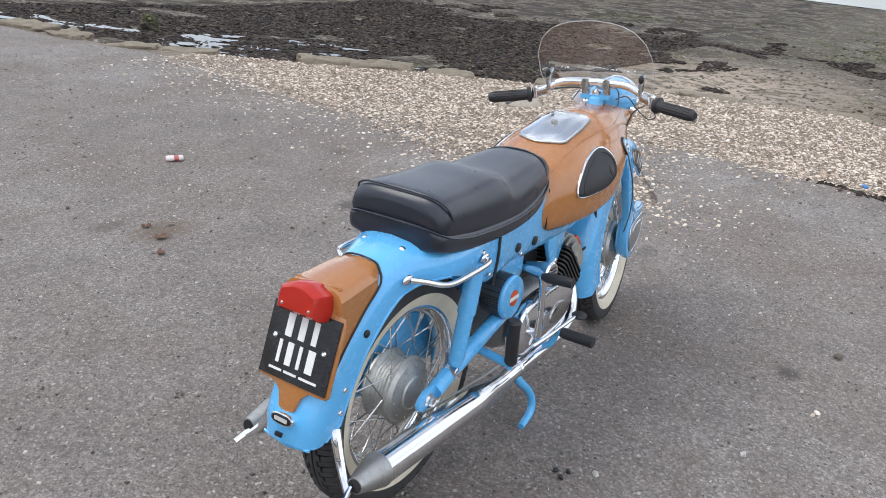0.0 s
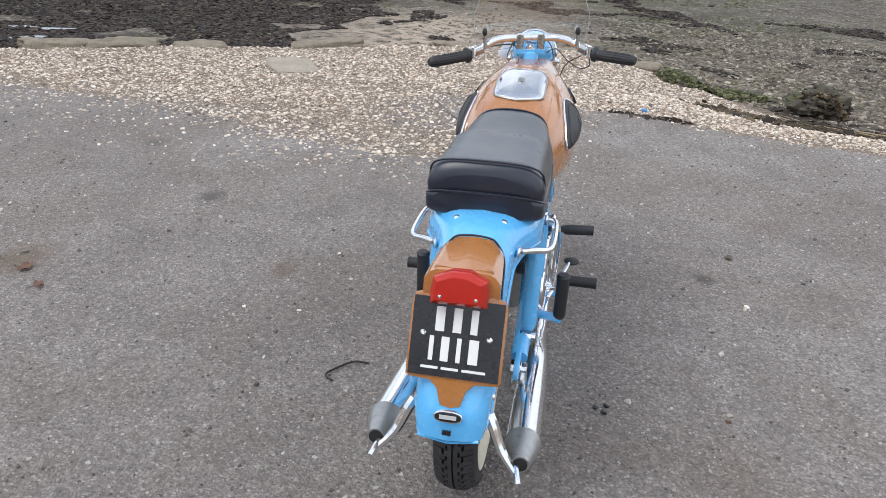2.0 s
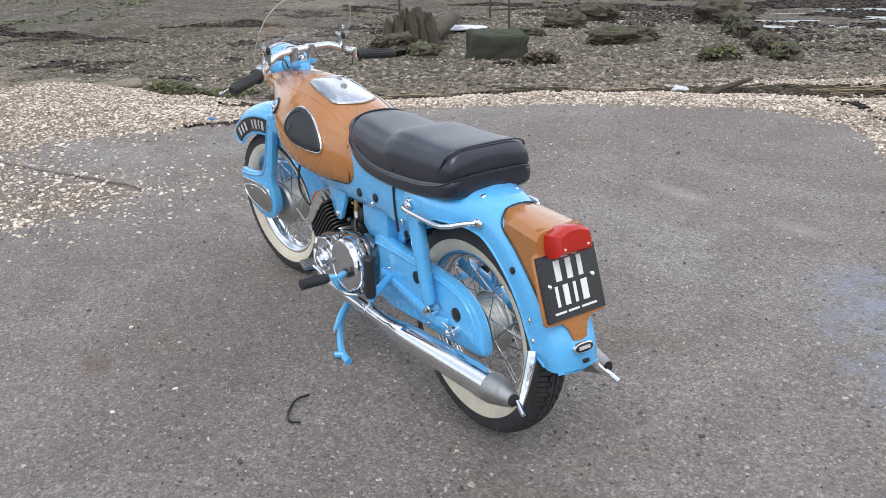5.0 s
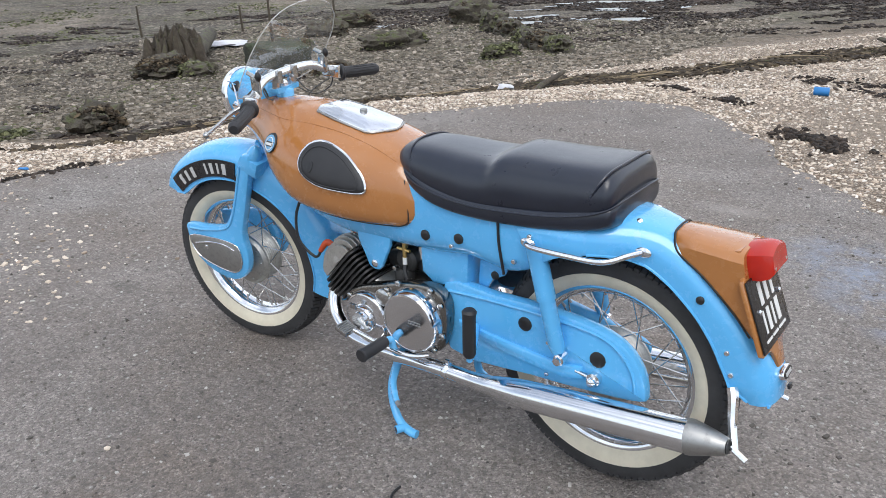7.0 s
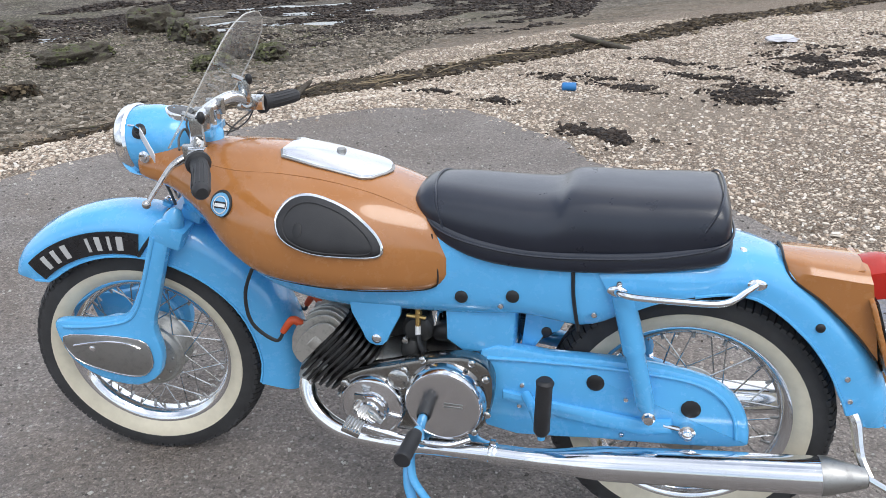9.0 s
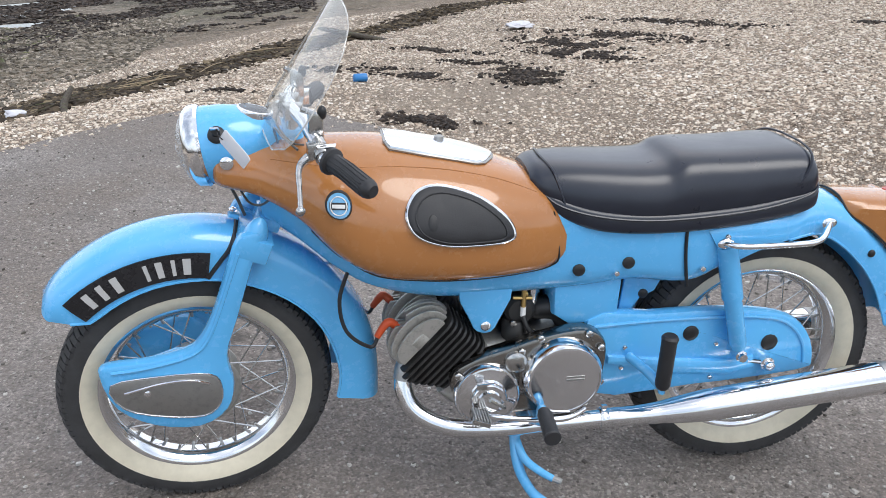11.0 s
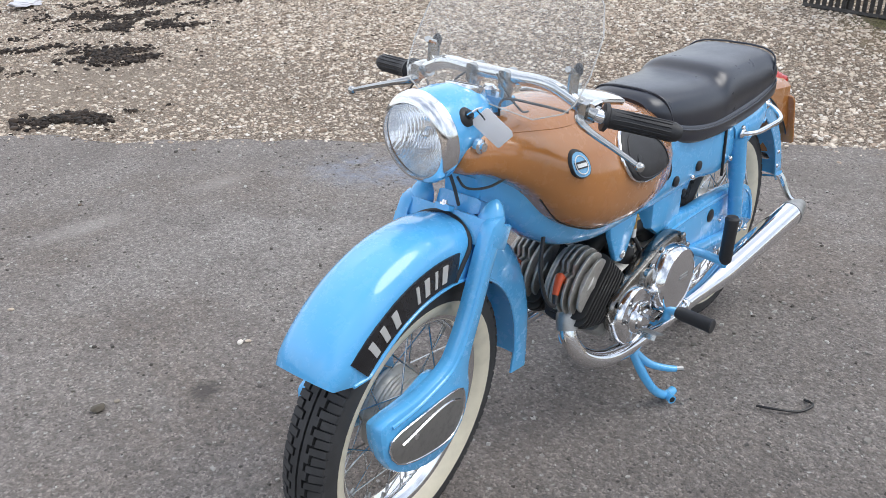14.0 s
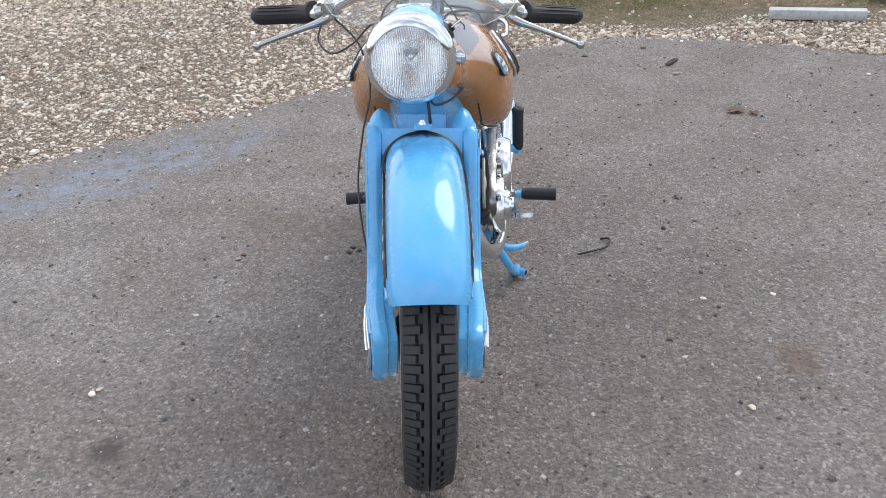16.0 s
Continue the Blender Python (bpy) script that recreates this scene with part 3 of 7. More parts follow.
def height(X, Y):
    """The lie of the land: shelf beside the tarmac, then down the beach to the flats."""
    q = X - 0.42 * np.minimum(Y + 2, 0)
    fall = np.interp(q, [-60, -12, -6, -2.4, 1.9, 6.5, 10, 13, 20, 30, 60, 600], [1.6, 0.75, 0.42, 0.2, -0.1, -0.46, -0.70, -0.82, -1.08, -1.36, -1.7, -2.5])
    d, t = away(SHELF, X, Y), away(INNER, X, Y)
    north = step(-2.2, 0.4, Y) * step(0.5, 2.5, X)
    shelf = -0.012 - 0.055 * np.clip(t, 0, 4.0)
    z = north * (shelf + (fall - shelf) * step(0.0, 0.3, d)) + (1 - north) * (-0.012 + (fall + 0.012) * step(0.0, 2.0, t))
    z = z - 0.035 * step(0.0, 0.3, -t)
    rough = step(0.2, 1.0, d)
    z = z + rough * (0.034 * wave(X, Y, 1.1, 4) + 0.014 * wave(X, Y, 3.7, 5) + 0.008 * wave(X, Y, 9.0, 6)) * step(0.3, 3, q)
    z = z + 0.012 * wave(X, Y, 5.0, 9) * (1 - rough) * step(0.02, 0.4, t)
    return z


def ground_sheet():
    fine = np.arange(-8, 14, 0.09)
    xs = np.concatenate([-8 - np.geomspace(800, 0.15, 34), fine, 14 + np.geomspace(0.15, 800, 34)])
    fine = np.arange(-13, 12, 0.09)
    ys = np.concatenate([-13 - np.geomspace(800, 0.15, 34), fine, 12 + np.geomspace(0.15, 800, 34)])
    X, Y = np.meshgrid(xs, ys, indexing="ij")
    Z = height(X, Y)
    n, m = X.shape
    idx = np.arange(n * m).reshape(n, m)
    F = np.stack([idx[:-1, :-1], idx[1:, :-1], idx[1:, 1:], idx[:-1, 1:]], -1).reshape(-1, 4)
    me = bpy.data.meshes.new("ground")
    me.from_pydata(np.stack([X, Y, Z], -1).reshape(-1, 3), [], F)
    me.polygons.foreach_set("use_smooth", [True] * len(me.polygons))
    sh = np.maximum(1 - step(-0.15, 0.3, away(BEACH, X, Y) + 0.25 * wave(X, Y, 2.3, 2)), 1 - step(-0.05, 0.12, away(SHELF, X, Y)))
    gr = step(-0.25, 0.35, away(BEACH, X, Y) + 0.22 * wave(X, Y, 2.0, 3)) * step(0.0, 0.6, -2.3 - X) * step(-4.6, -3.6, Y)
    wd = step(0.3, 0.8, away(SHELF, X, Y)) * (0.40 + 0.55 * step(2.5, 4.5, Y))
    sand = np.exp(-((X + 0.1) ** 2 + (Y + 4.3) ** 2) / 0.9) + np.exp(-((X - 10.6) ** 2 / 7.0 + (Y - 2.1) ** 2 / 3.2)) + 0.8 * np.exp(-((X - 8.0) ** 2 / 1.5 + (Y - 0.8) ** 2 / 3.0)) + 0.35 * step(0.3, 0.9, wave(X, Y, 0.8, 51)) * step(0, 3, -Y - 3)
    off = np.minimum(away(BEACH, X, Y), away(SHELF, X, Y)) + 0.5 * wave(X, Y, 1.3, 77)
    gravel = np.exp(-np.clip(off, 0, 30) / 1.7) * step(-3.5, -1.0, 2.2 - Y) * 0.95
    for key, a in (("gravel", gravel), ("shingle", sh * (1 - gr)), ("weed", wd), ("grass", gr), ("dusty", np.exp(-np.clip(away(INNER, X, Y) + 0.25 * wave(X, Y, 2.6, 33), 0, 9) / 0.20) * 0.85 * step(1.8, 2.4, X) * step(-0.4, 0.2, Y)), ("sand", np.clip(sand, 0, 1))):
        me.attributes.new(key, "FLOAT", "POINT").data.foreach_set("value", a.reshape(-1).astype(np.float32))
    me.materials.append(GROUND)
    return tagged(new("ground", me), "muddy foreshore with weed, shingle and rough turf", "ground", kind="structure")


ground_sheet()


def tarmac_slab():
    pts = smooth_path([(x, y, 0.0) for x, y in INNER], 5, False)
    rim = []
    for x, y, z in pts:
        j = 0.035 * float(wave(np.array(x), np.array(y), 9.0, 21)) + 0.02 * float(wave(np.array(x), np.array(y), 23.0, 22))
        rim.append((x + j, y + j))
    bm = bmesh.new()
    top = [bm.verts.new((x, y, 0.0)) for x, y in rim]
    low = [bm.verts.new((x, y, -0.09)) for x, y in rim]
    bm.faces.new(top)
    for i in range(len(top)):
        k = (i + 1) % len(top)
        bm.faces.new((top[i], low[i], low[k], top[k]))
    bmesh.ops.recalc_face_normals(bm, faces=bm.faces)
    bmesh.ops.triangulate(bm, faces=[f for f in bm.faces if len(f.verts) > 4])
    me = bpy.data.meshes.new("pavement")
    bm.to_mesh(me)
    bm.free()
    me.materials.append(TARMAC)
    return tagged(new("pavement", me), "grey-brown worn tarmac slipway with embedded grit", "pavement", kind="structure")


tarmac_slab()


def scatter_mesh(name, X, Y, S, flat, material, rng, jag=0.22, lift=0.15, Z=None, smooth=True):
    """Many small uneven stones or clumps as one mesh; S are their half sizes."""
    n = len(X)
    cube = np.array([(-1, -1, -1), (1, -1, -1), (1, 1, -1), (-1, 1, -1), (-1, -1, 1), (1, -1, 1), (1, 1, 1), (-1, 1, 1)], float)
    F0 = np.array([(4, 5, 6, 7), (0, 1, 5, 4), (1, 2, 6, 5), (2, 3, 7, 6), (3, 0, 4, 7)])
    P = cube[None] * (1 + rng.uniform(-jag, jag, (n, 8, 3))) * 0.72
    P[:, 4:, :2] *= rng.uniform(0.55, 0.95, (n, 1, 1))
    P *= np.stack([S * rng.uniform(0.8, 1.5, n), S * rng.uniform(0.7, 1.1, n), S * flat * rng.uniform(0.6, 1.3, n)], -1)[:, None, :]
    tx, a = rng.uniform(-0.35, 0.35, n), rng.uniform(0, 6.283, n)
    z = P[..., 2] + P[..., 0] * tx[:, None]
    x = P[..., 0] * np.cos(a)[:, None] - P[..., 1] * np.sin(a)[:, None]
    y = P[..., 0] * np.sin(a)[:, None] + P[..., 1] * np.cos(a)[:, None]
    Z = height(X, Y) if Z is None else Z
    V = np.stack([x + X[:, None], y + Y[:, None], z + (Z + S * flat * lift)[:, None]], -1).reshape(-1, 3)
    F = (F0[None] + 8 * np.arange(n)[:, None, None]).reshape(-1, 4)
    me = bpy.data.meshes.new(name)
    me.vertices.add(len(V))
    me.vertices.foreach_set("co", V.reshape(-1))
    me.loops.add(F.size)
    me.loops.foreach_set("vertex_index", F.reshape(-1))
    me.polygons.add(len(F))
    me.polygons.foreach_set("loop_start", np.arange(0, F.size, 4))
    me.polygons.foreach_set("use_smooth", np.full(len(F), smooth))
    me.update(calc_edges=True)
    me.materials.append(material)
    return new(name, me)


rng = np.random.RandomState(7)


def shingle():
    n = 420000
    X, Y = rng.uniform(-6.0, 7.2, n), rng.uniform(-11.0, 5.2, n)
    beach = away(BEACH, X, Y) + 0.2 * wave(X, Y, 3, 8)
    shelf, tar = away(SHELF, X, Y), away(INNER, X, Y)
    jit = 0.10 * wave(X, Y, 4.0, 31)
    yard = (X < -4.14 + 0.28 * Y) & (Y > -1.6)
    ok = ((beach < 0) | (shelf < 0) | yard) & (((tar > 0.04 + jit) & ((rng.uniform(0, 1, n) < 0.22 + 0.85 * step(0.0, 0.9, tar + 3 * jit)) | (X < 2.0) | (Y < 0))) | ((X > 2.0) & (Y > -0.3) & (rng.uniform(0, 1, n) < 0.42 * np.exp(np.minimum(tar + 0.9 * jit, 0) / 0.26))) | (rng.uniform(0, 1, n) < 0.30 * np.exp(np.minimum(tar, 0) / 0.05)))
    far = np.hypot(X + 0.3, Y - 0.3)
    ok &= rng.uniform(0, 1, n) < np.clip(4.6 / far, 0.26, 1.0) ** 1.2
    ok &= rng.uniform(0, 1, n) > 0.8 * np.exp(-((X + 0.1) ** 2 + (Y + 4.3) ** 2) / 0.8)
    X, Y, far = X[ok], Y[ok], far[ok]
    S = (0.0052 + 0.0115 * rng.uniform(0, 1, len(X)) ** 2.4) * (0.80 + 0.032 * far) * np.where(X < -1.2, 1.22, 1.0)
    Z = np.where(away(INNER, X, Y) < 0.0, 0.0, height(X, Y))
    ob = scatter_mesh("shingle", X, Y, S, 0.45, PEBBLE, rng, jag=0.32, lift=0.25, Z=Z, smooth=False)
    return tagged(ob, "pale brown and cream beach shingle lying loose", "shingle", kind="stuff")


shingle()


def rim_stones():
    n = 9000
    X, Y = rng.uniform(-3.4, 0.0, n), rng.uniform(-2.4, 3.2, n)
    tar = away(INNER, X, Y)
    ok = (tar > -0.02) & (rng.uniform(0, 1, n) < np.exp(-np.maximum(tar - 0.08, 0) / 0.09) + 0.10 * (X < -2.0) * (X > -4.1)) & (rng.uniform(0, 1, n) < 0.25 + 0.75 * step(-0.5, 0.6, Y)) & (wave(X, Y, 5, 33) > -0.45)
    X, Y = X[ok], Y[ok]
    ob = scatter_mesh("rim_stones", X, Y, 0.007 + 0.016 * rng.uniform(0, 1, len(X)) ** 2, 0.5, PEBBLE, rng, 0.3, 0.35, np.maximum(height(X, Y), 0.0), False)
    return tagged(ob, "larger pale broken stones heaped along the tarmac edge", "stones", kind="stuff")


rim_stones()


def grit():
    """Loose grit and chips over the tarmac."""
    n = 60000
    X, Y = rng.uniform(-2.8, 4, n), rng.uniform(-4, 6, n)
    tar = away(INNER, X, Y)
    m = wave(X, Y, 1.4, 61) + 0.5 * wave(X, Y, 4, 62)
    ok = (tar < -0.03) & (rng.uniform(0, 1, n) < 0.35 + 0.4 * step(-0.3, 0.9, m))
    X, Y = X[ok], Y[ok]
    S = 0.0022 + 0.0050 * rng.uniform(0, 1, len(X)) ** 3.0 + 0.0050 * (rng.uniform(0, 1, len(X)) > 0.980)
    ob = scatter_mesh("grit", X, Y, S, 0.7, GRIT, rng, 0.3, 0.3, np.zeros(len(X)), False)
    return tagged(ob, "fine pale and dark grit scattered on the tarmac", "grit", kind="stuff")


grit()


def seaweed():
    n = 150000
    X, Y = 3.6 + 15 * rng.uniform(0, 1, n) ** 1.3, rng.uniform(-13, 12, n)
    m = 0.75 * wave(X, Y * 0.7, 1.3, 14) + 0.9 * wave(X * 0.7, Y, 3.4, 15) + 0.9 * step(3.2, 4.4, Y) * (1 - step(13, 18, X)) - 0.42 * (1 - step(2.4, 4.0, Y)) - 0.35 * step(1.5, 3.0, -Y) * (1 - step(7, 10, X))
    ok = (away(SHELF, X, Y) > 0.22) & (away(BEACH, X, Y) > 0.1) & (m > 0.18)
    X, Y = X[ok], Y[ok]
    n = 30000
    X2, Y2 = rng.uniform(1, 14, n), rng.uniform(-21, -10.5, n)
    ok = (away(BEACH, X2, Y2) > 0.3) & (wave(X2, Y2 * 0.8, 1.2, 24) + 0.7 * wave(X2, Y2, 4.0, 25) > -0.15)
    X, Y = np.concatenate([X, X2[ok]]), np.concatenate([Y, Y2[ok]])
    S = rng.uniform(0.014, 0.042, len(X)) * (1 + 0.03 * X + 0.07 * np.clip(-Y - 9, 0, 12))
    ob = scatter_mesh("seaweed", X, Y, S, 0.35, WEED, rng, 0.55, smooth=False)
    tagged(ob, "dark brown seaweed draped over the tidal mud", "seaweed", kind="stuff")
    n = 36000
    X, Y = 4.5 + 24 * rng.uniform(0, 1, n) ** 1.3, rng.uniform(-15, 9, n)
    m = wave(X, Y * 0.7, 1.0, 17) + 0.6 * wave(X, Y, 3.6, 18) - 0.3 * step(1, 3, Y) - 0.6 * np.exp(-((X - 10.0) ** 2 / 9 + (Y - 1.8) ** 2 / 4))
    ok = (away(SHELF, X, Y) > 0.4) & (away(BEACH, X, Y) > 0.3) & (m > 0.25)
    X, Y = X[ok], Y[ok]
    ob = scatter_mesh("green_algae", X, Y, rng.uniform(0.008, 0.024, len(X)) * (1 + 0.05 * X), 0.35, ALGAE, rng, 0.55, smooth=False)
    tagged(ob, "green algae growing over stones on the flats", "algae", kind="stuff")
    n = 90000
    X, Y = 3.0 + 10.5 * rng.uniform(0, 1, n) ** 1.25, rng.uniform(-13, 2.5, n)
    ok = (away(SHELF, X, Y) > 0.25) & (away(BEACH, X, Y) > -0.4) & (rng.uniform(0, 1, n) < 0.15 + 0.85 * step(-0.3, 1.8, -Y))
    X, Y = X[ok], Y[ok]
    ob = scatter_mesh("foreshore_stones", X, Y, 0.007 + 0.034 * rng.uniform(0, 1, len(X)) ** 3.5, 0.55, STONE, rng, 0.3, smooth=False)
    tagged(ob, "small grey-brown stones strewn over the mud", "stones", kind="stuff")
    n = 30000
    W = np.array(WRACK, float)
    t = rng.uniform(0, 11, n)
    i = t.astype(int)
    P = W[i] + (W[i + 1] - W[i]) * (t - i)[:, None]
    off = rng.normal(0, 0.15, (n, 2)) + 0.16 * np.stack([wave(P[:, 0], P[:, 1], 2.4, 41), wave(P[:, 0], P[:, 1], 2.4, 42)], -1) + 0.2 * rng.randint(0, 2, (n, 1))
    X, Y = P[:, 0] + off[:, 0], P[:, 1] + off[:, 1]
    ob = scatter_mesh("wrack_line", X, Y, rng.uniform(0.011, 0.034, n) * (1 + 0.05 * np.hypot(X, Y)), 0.4, DRY_WEED, rng, 0.6, smooth=False)
    tagged(ob, "line of dried brown seaweed along the shingle", "seaweed", kind="stuff")


seaweed()


def weed_patch(x, y, a, length, width, n):
    """A ragged patch of dried weed on the shingle."""
    u, v = rng.normal(0, length, n), rng.normal(0, width, n)
    c, s = math.cos(radians(a)), math.sin(radians(a))
    X, Y = x + u * c - v * s, y + u * s + v * c
    m = wave(X, Y, 9, 71)
    X, Y = X[m > -0.25], Y[m > -0.25]
    Z = np.where(away(INNER, X, Y) < 0, 0.0, height(X, Y))
    ob = scatter_mesh("seaweed_patch", X, Y, rng.uniform(0.007, 0.022, len(X)), 0.5, WEED, rng, 0.6, 0.9, Z)
    return tagged(ob, "ragged patch of black dried seaweed on shingle", "seaweed", "seaweed patches on the beach", "stuff")


for row in ((0.32, -3.45, 150, 0.16, 0.07, 700), (0.25, -5.35, 125, 0.22, 0.07, 700), (-0.66, -4.85, 100, 0.22, 0.12, 900), (-1.35, -5.75, 120, 0.30, 0.10, 900), (-1.45, -6.45, 120, 0.35, 0.12, 900),
            (-2.1, -6.7, 125, 0.45, 0.12, 1000), (-3.0, -7.4, 125, 0.5, 0.12, 900), (1.75, -4.75, 140, 0.12, 0.04, 200), (0.9, -5.9, 130, 0.16, 0.05, 260), (-0.4, -5.7, 140, 0.18, 0.05, 260),
            (1.2, -4.35, 150, 0.10, 0.04, 140), (-0.2, -6.6, 130, 0.25, 0.06, 300), (3.75, -0.62, 80, 0.14, 0.04, 130), (-4.64, -6.3, 100, 0.10, 0.06, 120)):
    weed_patch(*row)


# ---------------------------------------------------------------- motorcycle (front is +x, left is +y)
bike = thing("motorcycle", (0.62, 0, 0), "sky blue and tan vintage motorcycle with whitewall tyres on stand", "motorcycle")
REAR, FRONT = (0.0, 0.0, 0.309), (1.287, 0.0, 0.285)
ARCH = (1.290, 0.0, 0.302)
AXIS = Vector((-math.sin(radians(26)), 0, math.cos(radians(26))))
STEER = Matrix.Translation((1.10, 0, 0.74)) @ Matrix.Rotation(radians(8), 4, AXIS) @ Matrix.Translation((-1.10, 0, -0.74))


def wheel(name, c, M, hub_r, hub_w, drum_left):
    """Wire wheel: tyre with whitewalls and tread, chrome rim, hub, nipples and crossed spokes."""
    at = lambda g: moved(g, M @ Matrix.Translation(c))
    tyre_prof = [(0.200, 0.012), (0.203, 0.026), (0.215, 0.038), (0.238, 0.0470), (0.260, 0.0475), (0.270, 0.0430), (0.2765, 0.030), (0.279, 0.0)]
    tyre_prof += [(r, -h) for r, h in reversed(tyre_prof[:-1])]
    rim = [(0.1825, 0.007), (0.1835, 0.014), (0.190, 0.0205), (0.195, 0.026), (0.200, 0.030), (0.207, 0.031), (0.2075, 0.026), (0.200, 0.021), (0.190, 0.012), (0.187, 0.0)]
    w = part(name, at(lathe(rim + [(r, -h) for r, h in reversed(rim[:-1])], 72, loop=True)), CHROME, bike, "chromed steel wheel rim")
    part("tyre", at(lathe(tyre_prof, 72, loop=True)), TYRE, w, "black ribbed road tyre")
    for s in (1, -1):
        part("whitewall", at(lathe([(0.204, s * 0.0285), (0.215, s * 0.0398), (0.230, s * 0.0457), (0.240, s * 0.0480), (0.2405, s * 0.045), (0.215, s * 0.035), (0.204, s * 0.026)], 72, loop=True)), WHITEWALL, w, "cream whitewall band")
    # tread: two zigzag ribs and a row of lugs on each shoulder
    tread, N = [], 56
    for k in range(N):
        a0, a1 = 2 * math.pi * k / N, 2 * math.pi * (k + 0.5) / N
        a2 = 2 * math.pi * (k + 1) / N
        for s in (1, -1):
            quads = [[(a0, 0.0022, 0.2897), (a1, 0.0022, 0.2897), (a1, 0.0180, 0.2883), (a0, 0.0180, 0.2883)],
                     [(a1, 0.0022, 0.2897), (a2, 0.0022, 0.2897), (a2, 0.0105, 0.2891), (a1, 0.0105, 0.2891)],
                     [(a0 - 0.002, 0.0235, 0.2872), (a1 - 0.012, 0.0235, 0.2872), (a1 - 0.012, 0.0445, 0.2745), (a0 - 0.002, 0.0445, 0.2745)],
                     [(a1 - 0.002, 0.0155, 0.2885), (a2 - 0.014, 0.0155, 0.2885), (a2 - 0.014, 0.0425, 0.2770), (a1 - 0.002, 0.0425, 0.2770)]]
            for q in quads:
                off = 0.5 * s * math.pi / N
                top = [((r) * math.cos(a + off), s * h, (r) * math.sin(a + off)) for a, h, r in q]
                low = [((r - 0.013) * math.cos(a + off), s * h, (r - 0.013) * math.sin(a + off)) for a, h, r in q]
                tread.append((top + low, [(0, 1, 2, 3), (0, 4, 5, 1), (1, 5, 6, 2), (2, 6, 7, 3), (3, 7, 4, 0)]))
    part("tread", at(join(*tread)), TYRE, w, "zigzag block tread", 20)
    hub = [(0.012, -hub_w - 0.012), (0.020, -hub_w - 0.010), (hub_r * 0.55, -hub_w), (hub_r * 0.92, -hub_w + 0.008), (hub_r, -hub_w + 0.018), (hub_r + 0.006, -hub_w + 0.020), (hub_r + 0.006, -hub_w + 0.026), (hub_r, -hub_w + 0.028)]
    for i in range(5):
        h = -hub_w + 0.036 + i * (2 * hub_w - 0.072) / 4
        hub += [(hub_r - 0.004, h - 0.003), (hub_r - 0.0065, h), (hub_r - 0.004, h + 0.003)]
    hub += [(hub_r, hub_w - 0.028), (hub_r + 0.006, hub_w - 0.026), (hub_r + 0.006, hub_w - 0.020), (hub_r, hub_w - 0.018), (hub_r * 0.92, hub_w - 0.008), (hub_r * 0.55, hub_w), (0.020, hub_w + 0.010), (0.012, hub_w + 0.012)]
    part("hub", at(lathe(hub, 40)), ALLOY, w, "full-width cast alloy drum hub")
    for s in (1, -1):
        for k in range(10):
            a = 2 * math.pi * k / 10
            part("hub_rivet", at(ball((hub_r * 0.82 * math.cos(a), s * (hub_w - 0.0045), hub_r * 0.82 * math.sin(a)), 0.0042, 8, (1, 0.6, 1))), DULL_STEEL, w)
        part("hub_ring", at(lathe([(hub_r * 0.46, s * (hub_w + 0.0015)), (hub_r * 0.50, s * (hub_w + 0.0045)), (hub_r * 0.55, s * (hub_w + 0.001))], 32, loop=True)), ALLOY, w)
    sp = mesh_of("spoke", tube([(0, 0, 0), (0, 0, 1)], 0.0017, 6, 1), POLISHED)
    for k in range(36):
        s = 1 if k % 2 else -1
        a = 2 * math.pi * k / 36
        b = a + (0.62 if (k // 2) % 2 else -0.62)
        p0 = Vector((hub_r * math.cos(b), s * (hub_w - 0.022), hub_r * math.sin(b)))
        p1 = Vector((0.186 * math.cos(a), s * 0.006, 0.186 * math.sin(a)))
        o = new("spoke", sp)
        o.parent = w
        d = p1 - p0
        o.matrix_basis = M @ Matrix.Translation(c) @ Matrix.LocRotScale(p0, d.to_track_quat("Z", "Y"), (1, 1, d.length))
    nip = [tube([(0.170 * math.cos(2 * math.pi * k / 36), (0.006 if k % 2 else -0.006), 0.170 * math.sin(2 * math.pi * k / 36)), (0.186 * math.cos(2 * math.pi * k / 36), (0.006 if k % 2 else -0.006), 0.186 * math.sin(2 * math.pi * k / 36))], 0.0032, 6, 1) for k in range(36)]
    tagged(part("nipple_ring", at(join(*nip)), DULL_STEEL, w), kind="stuff")
    return w


I4 = Matrix.Identity(4)
wheel("front_wheel", FRONT, STEER, 0.082, 0.052, False)
HUB = (0.013, 0.0, 0.300)
wheel("rear_wheel", HUB, Matrix.Translation(HUB) @ Matrix.Diagonal((1.04, 1.02, 1.04, 1)) @ Matrix.Translation((-HUB[0], 0, -HUB[2])), 0.078, 0.053, True)


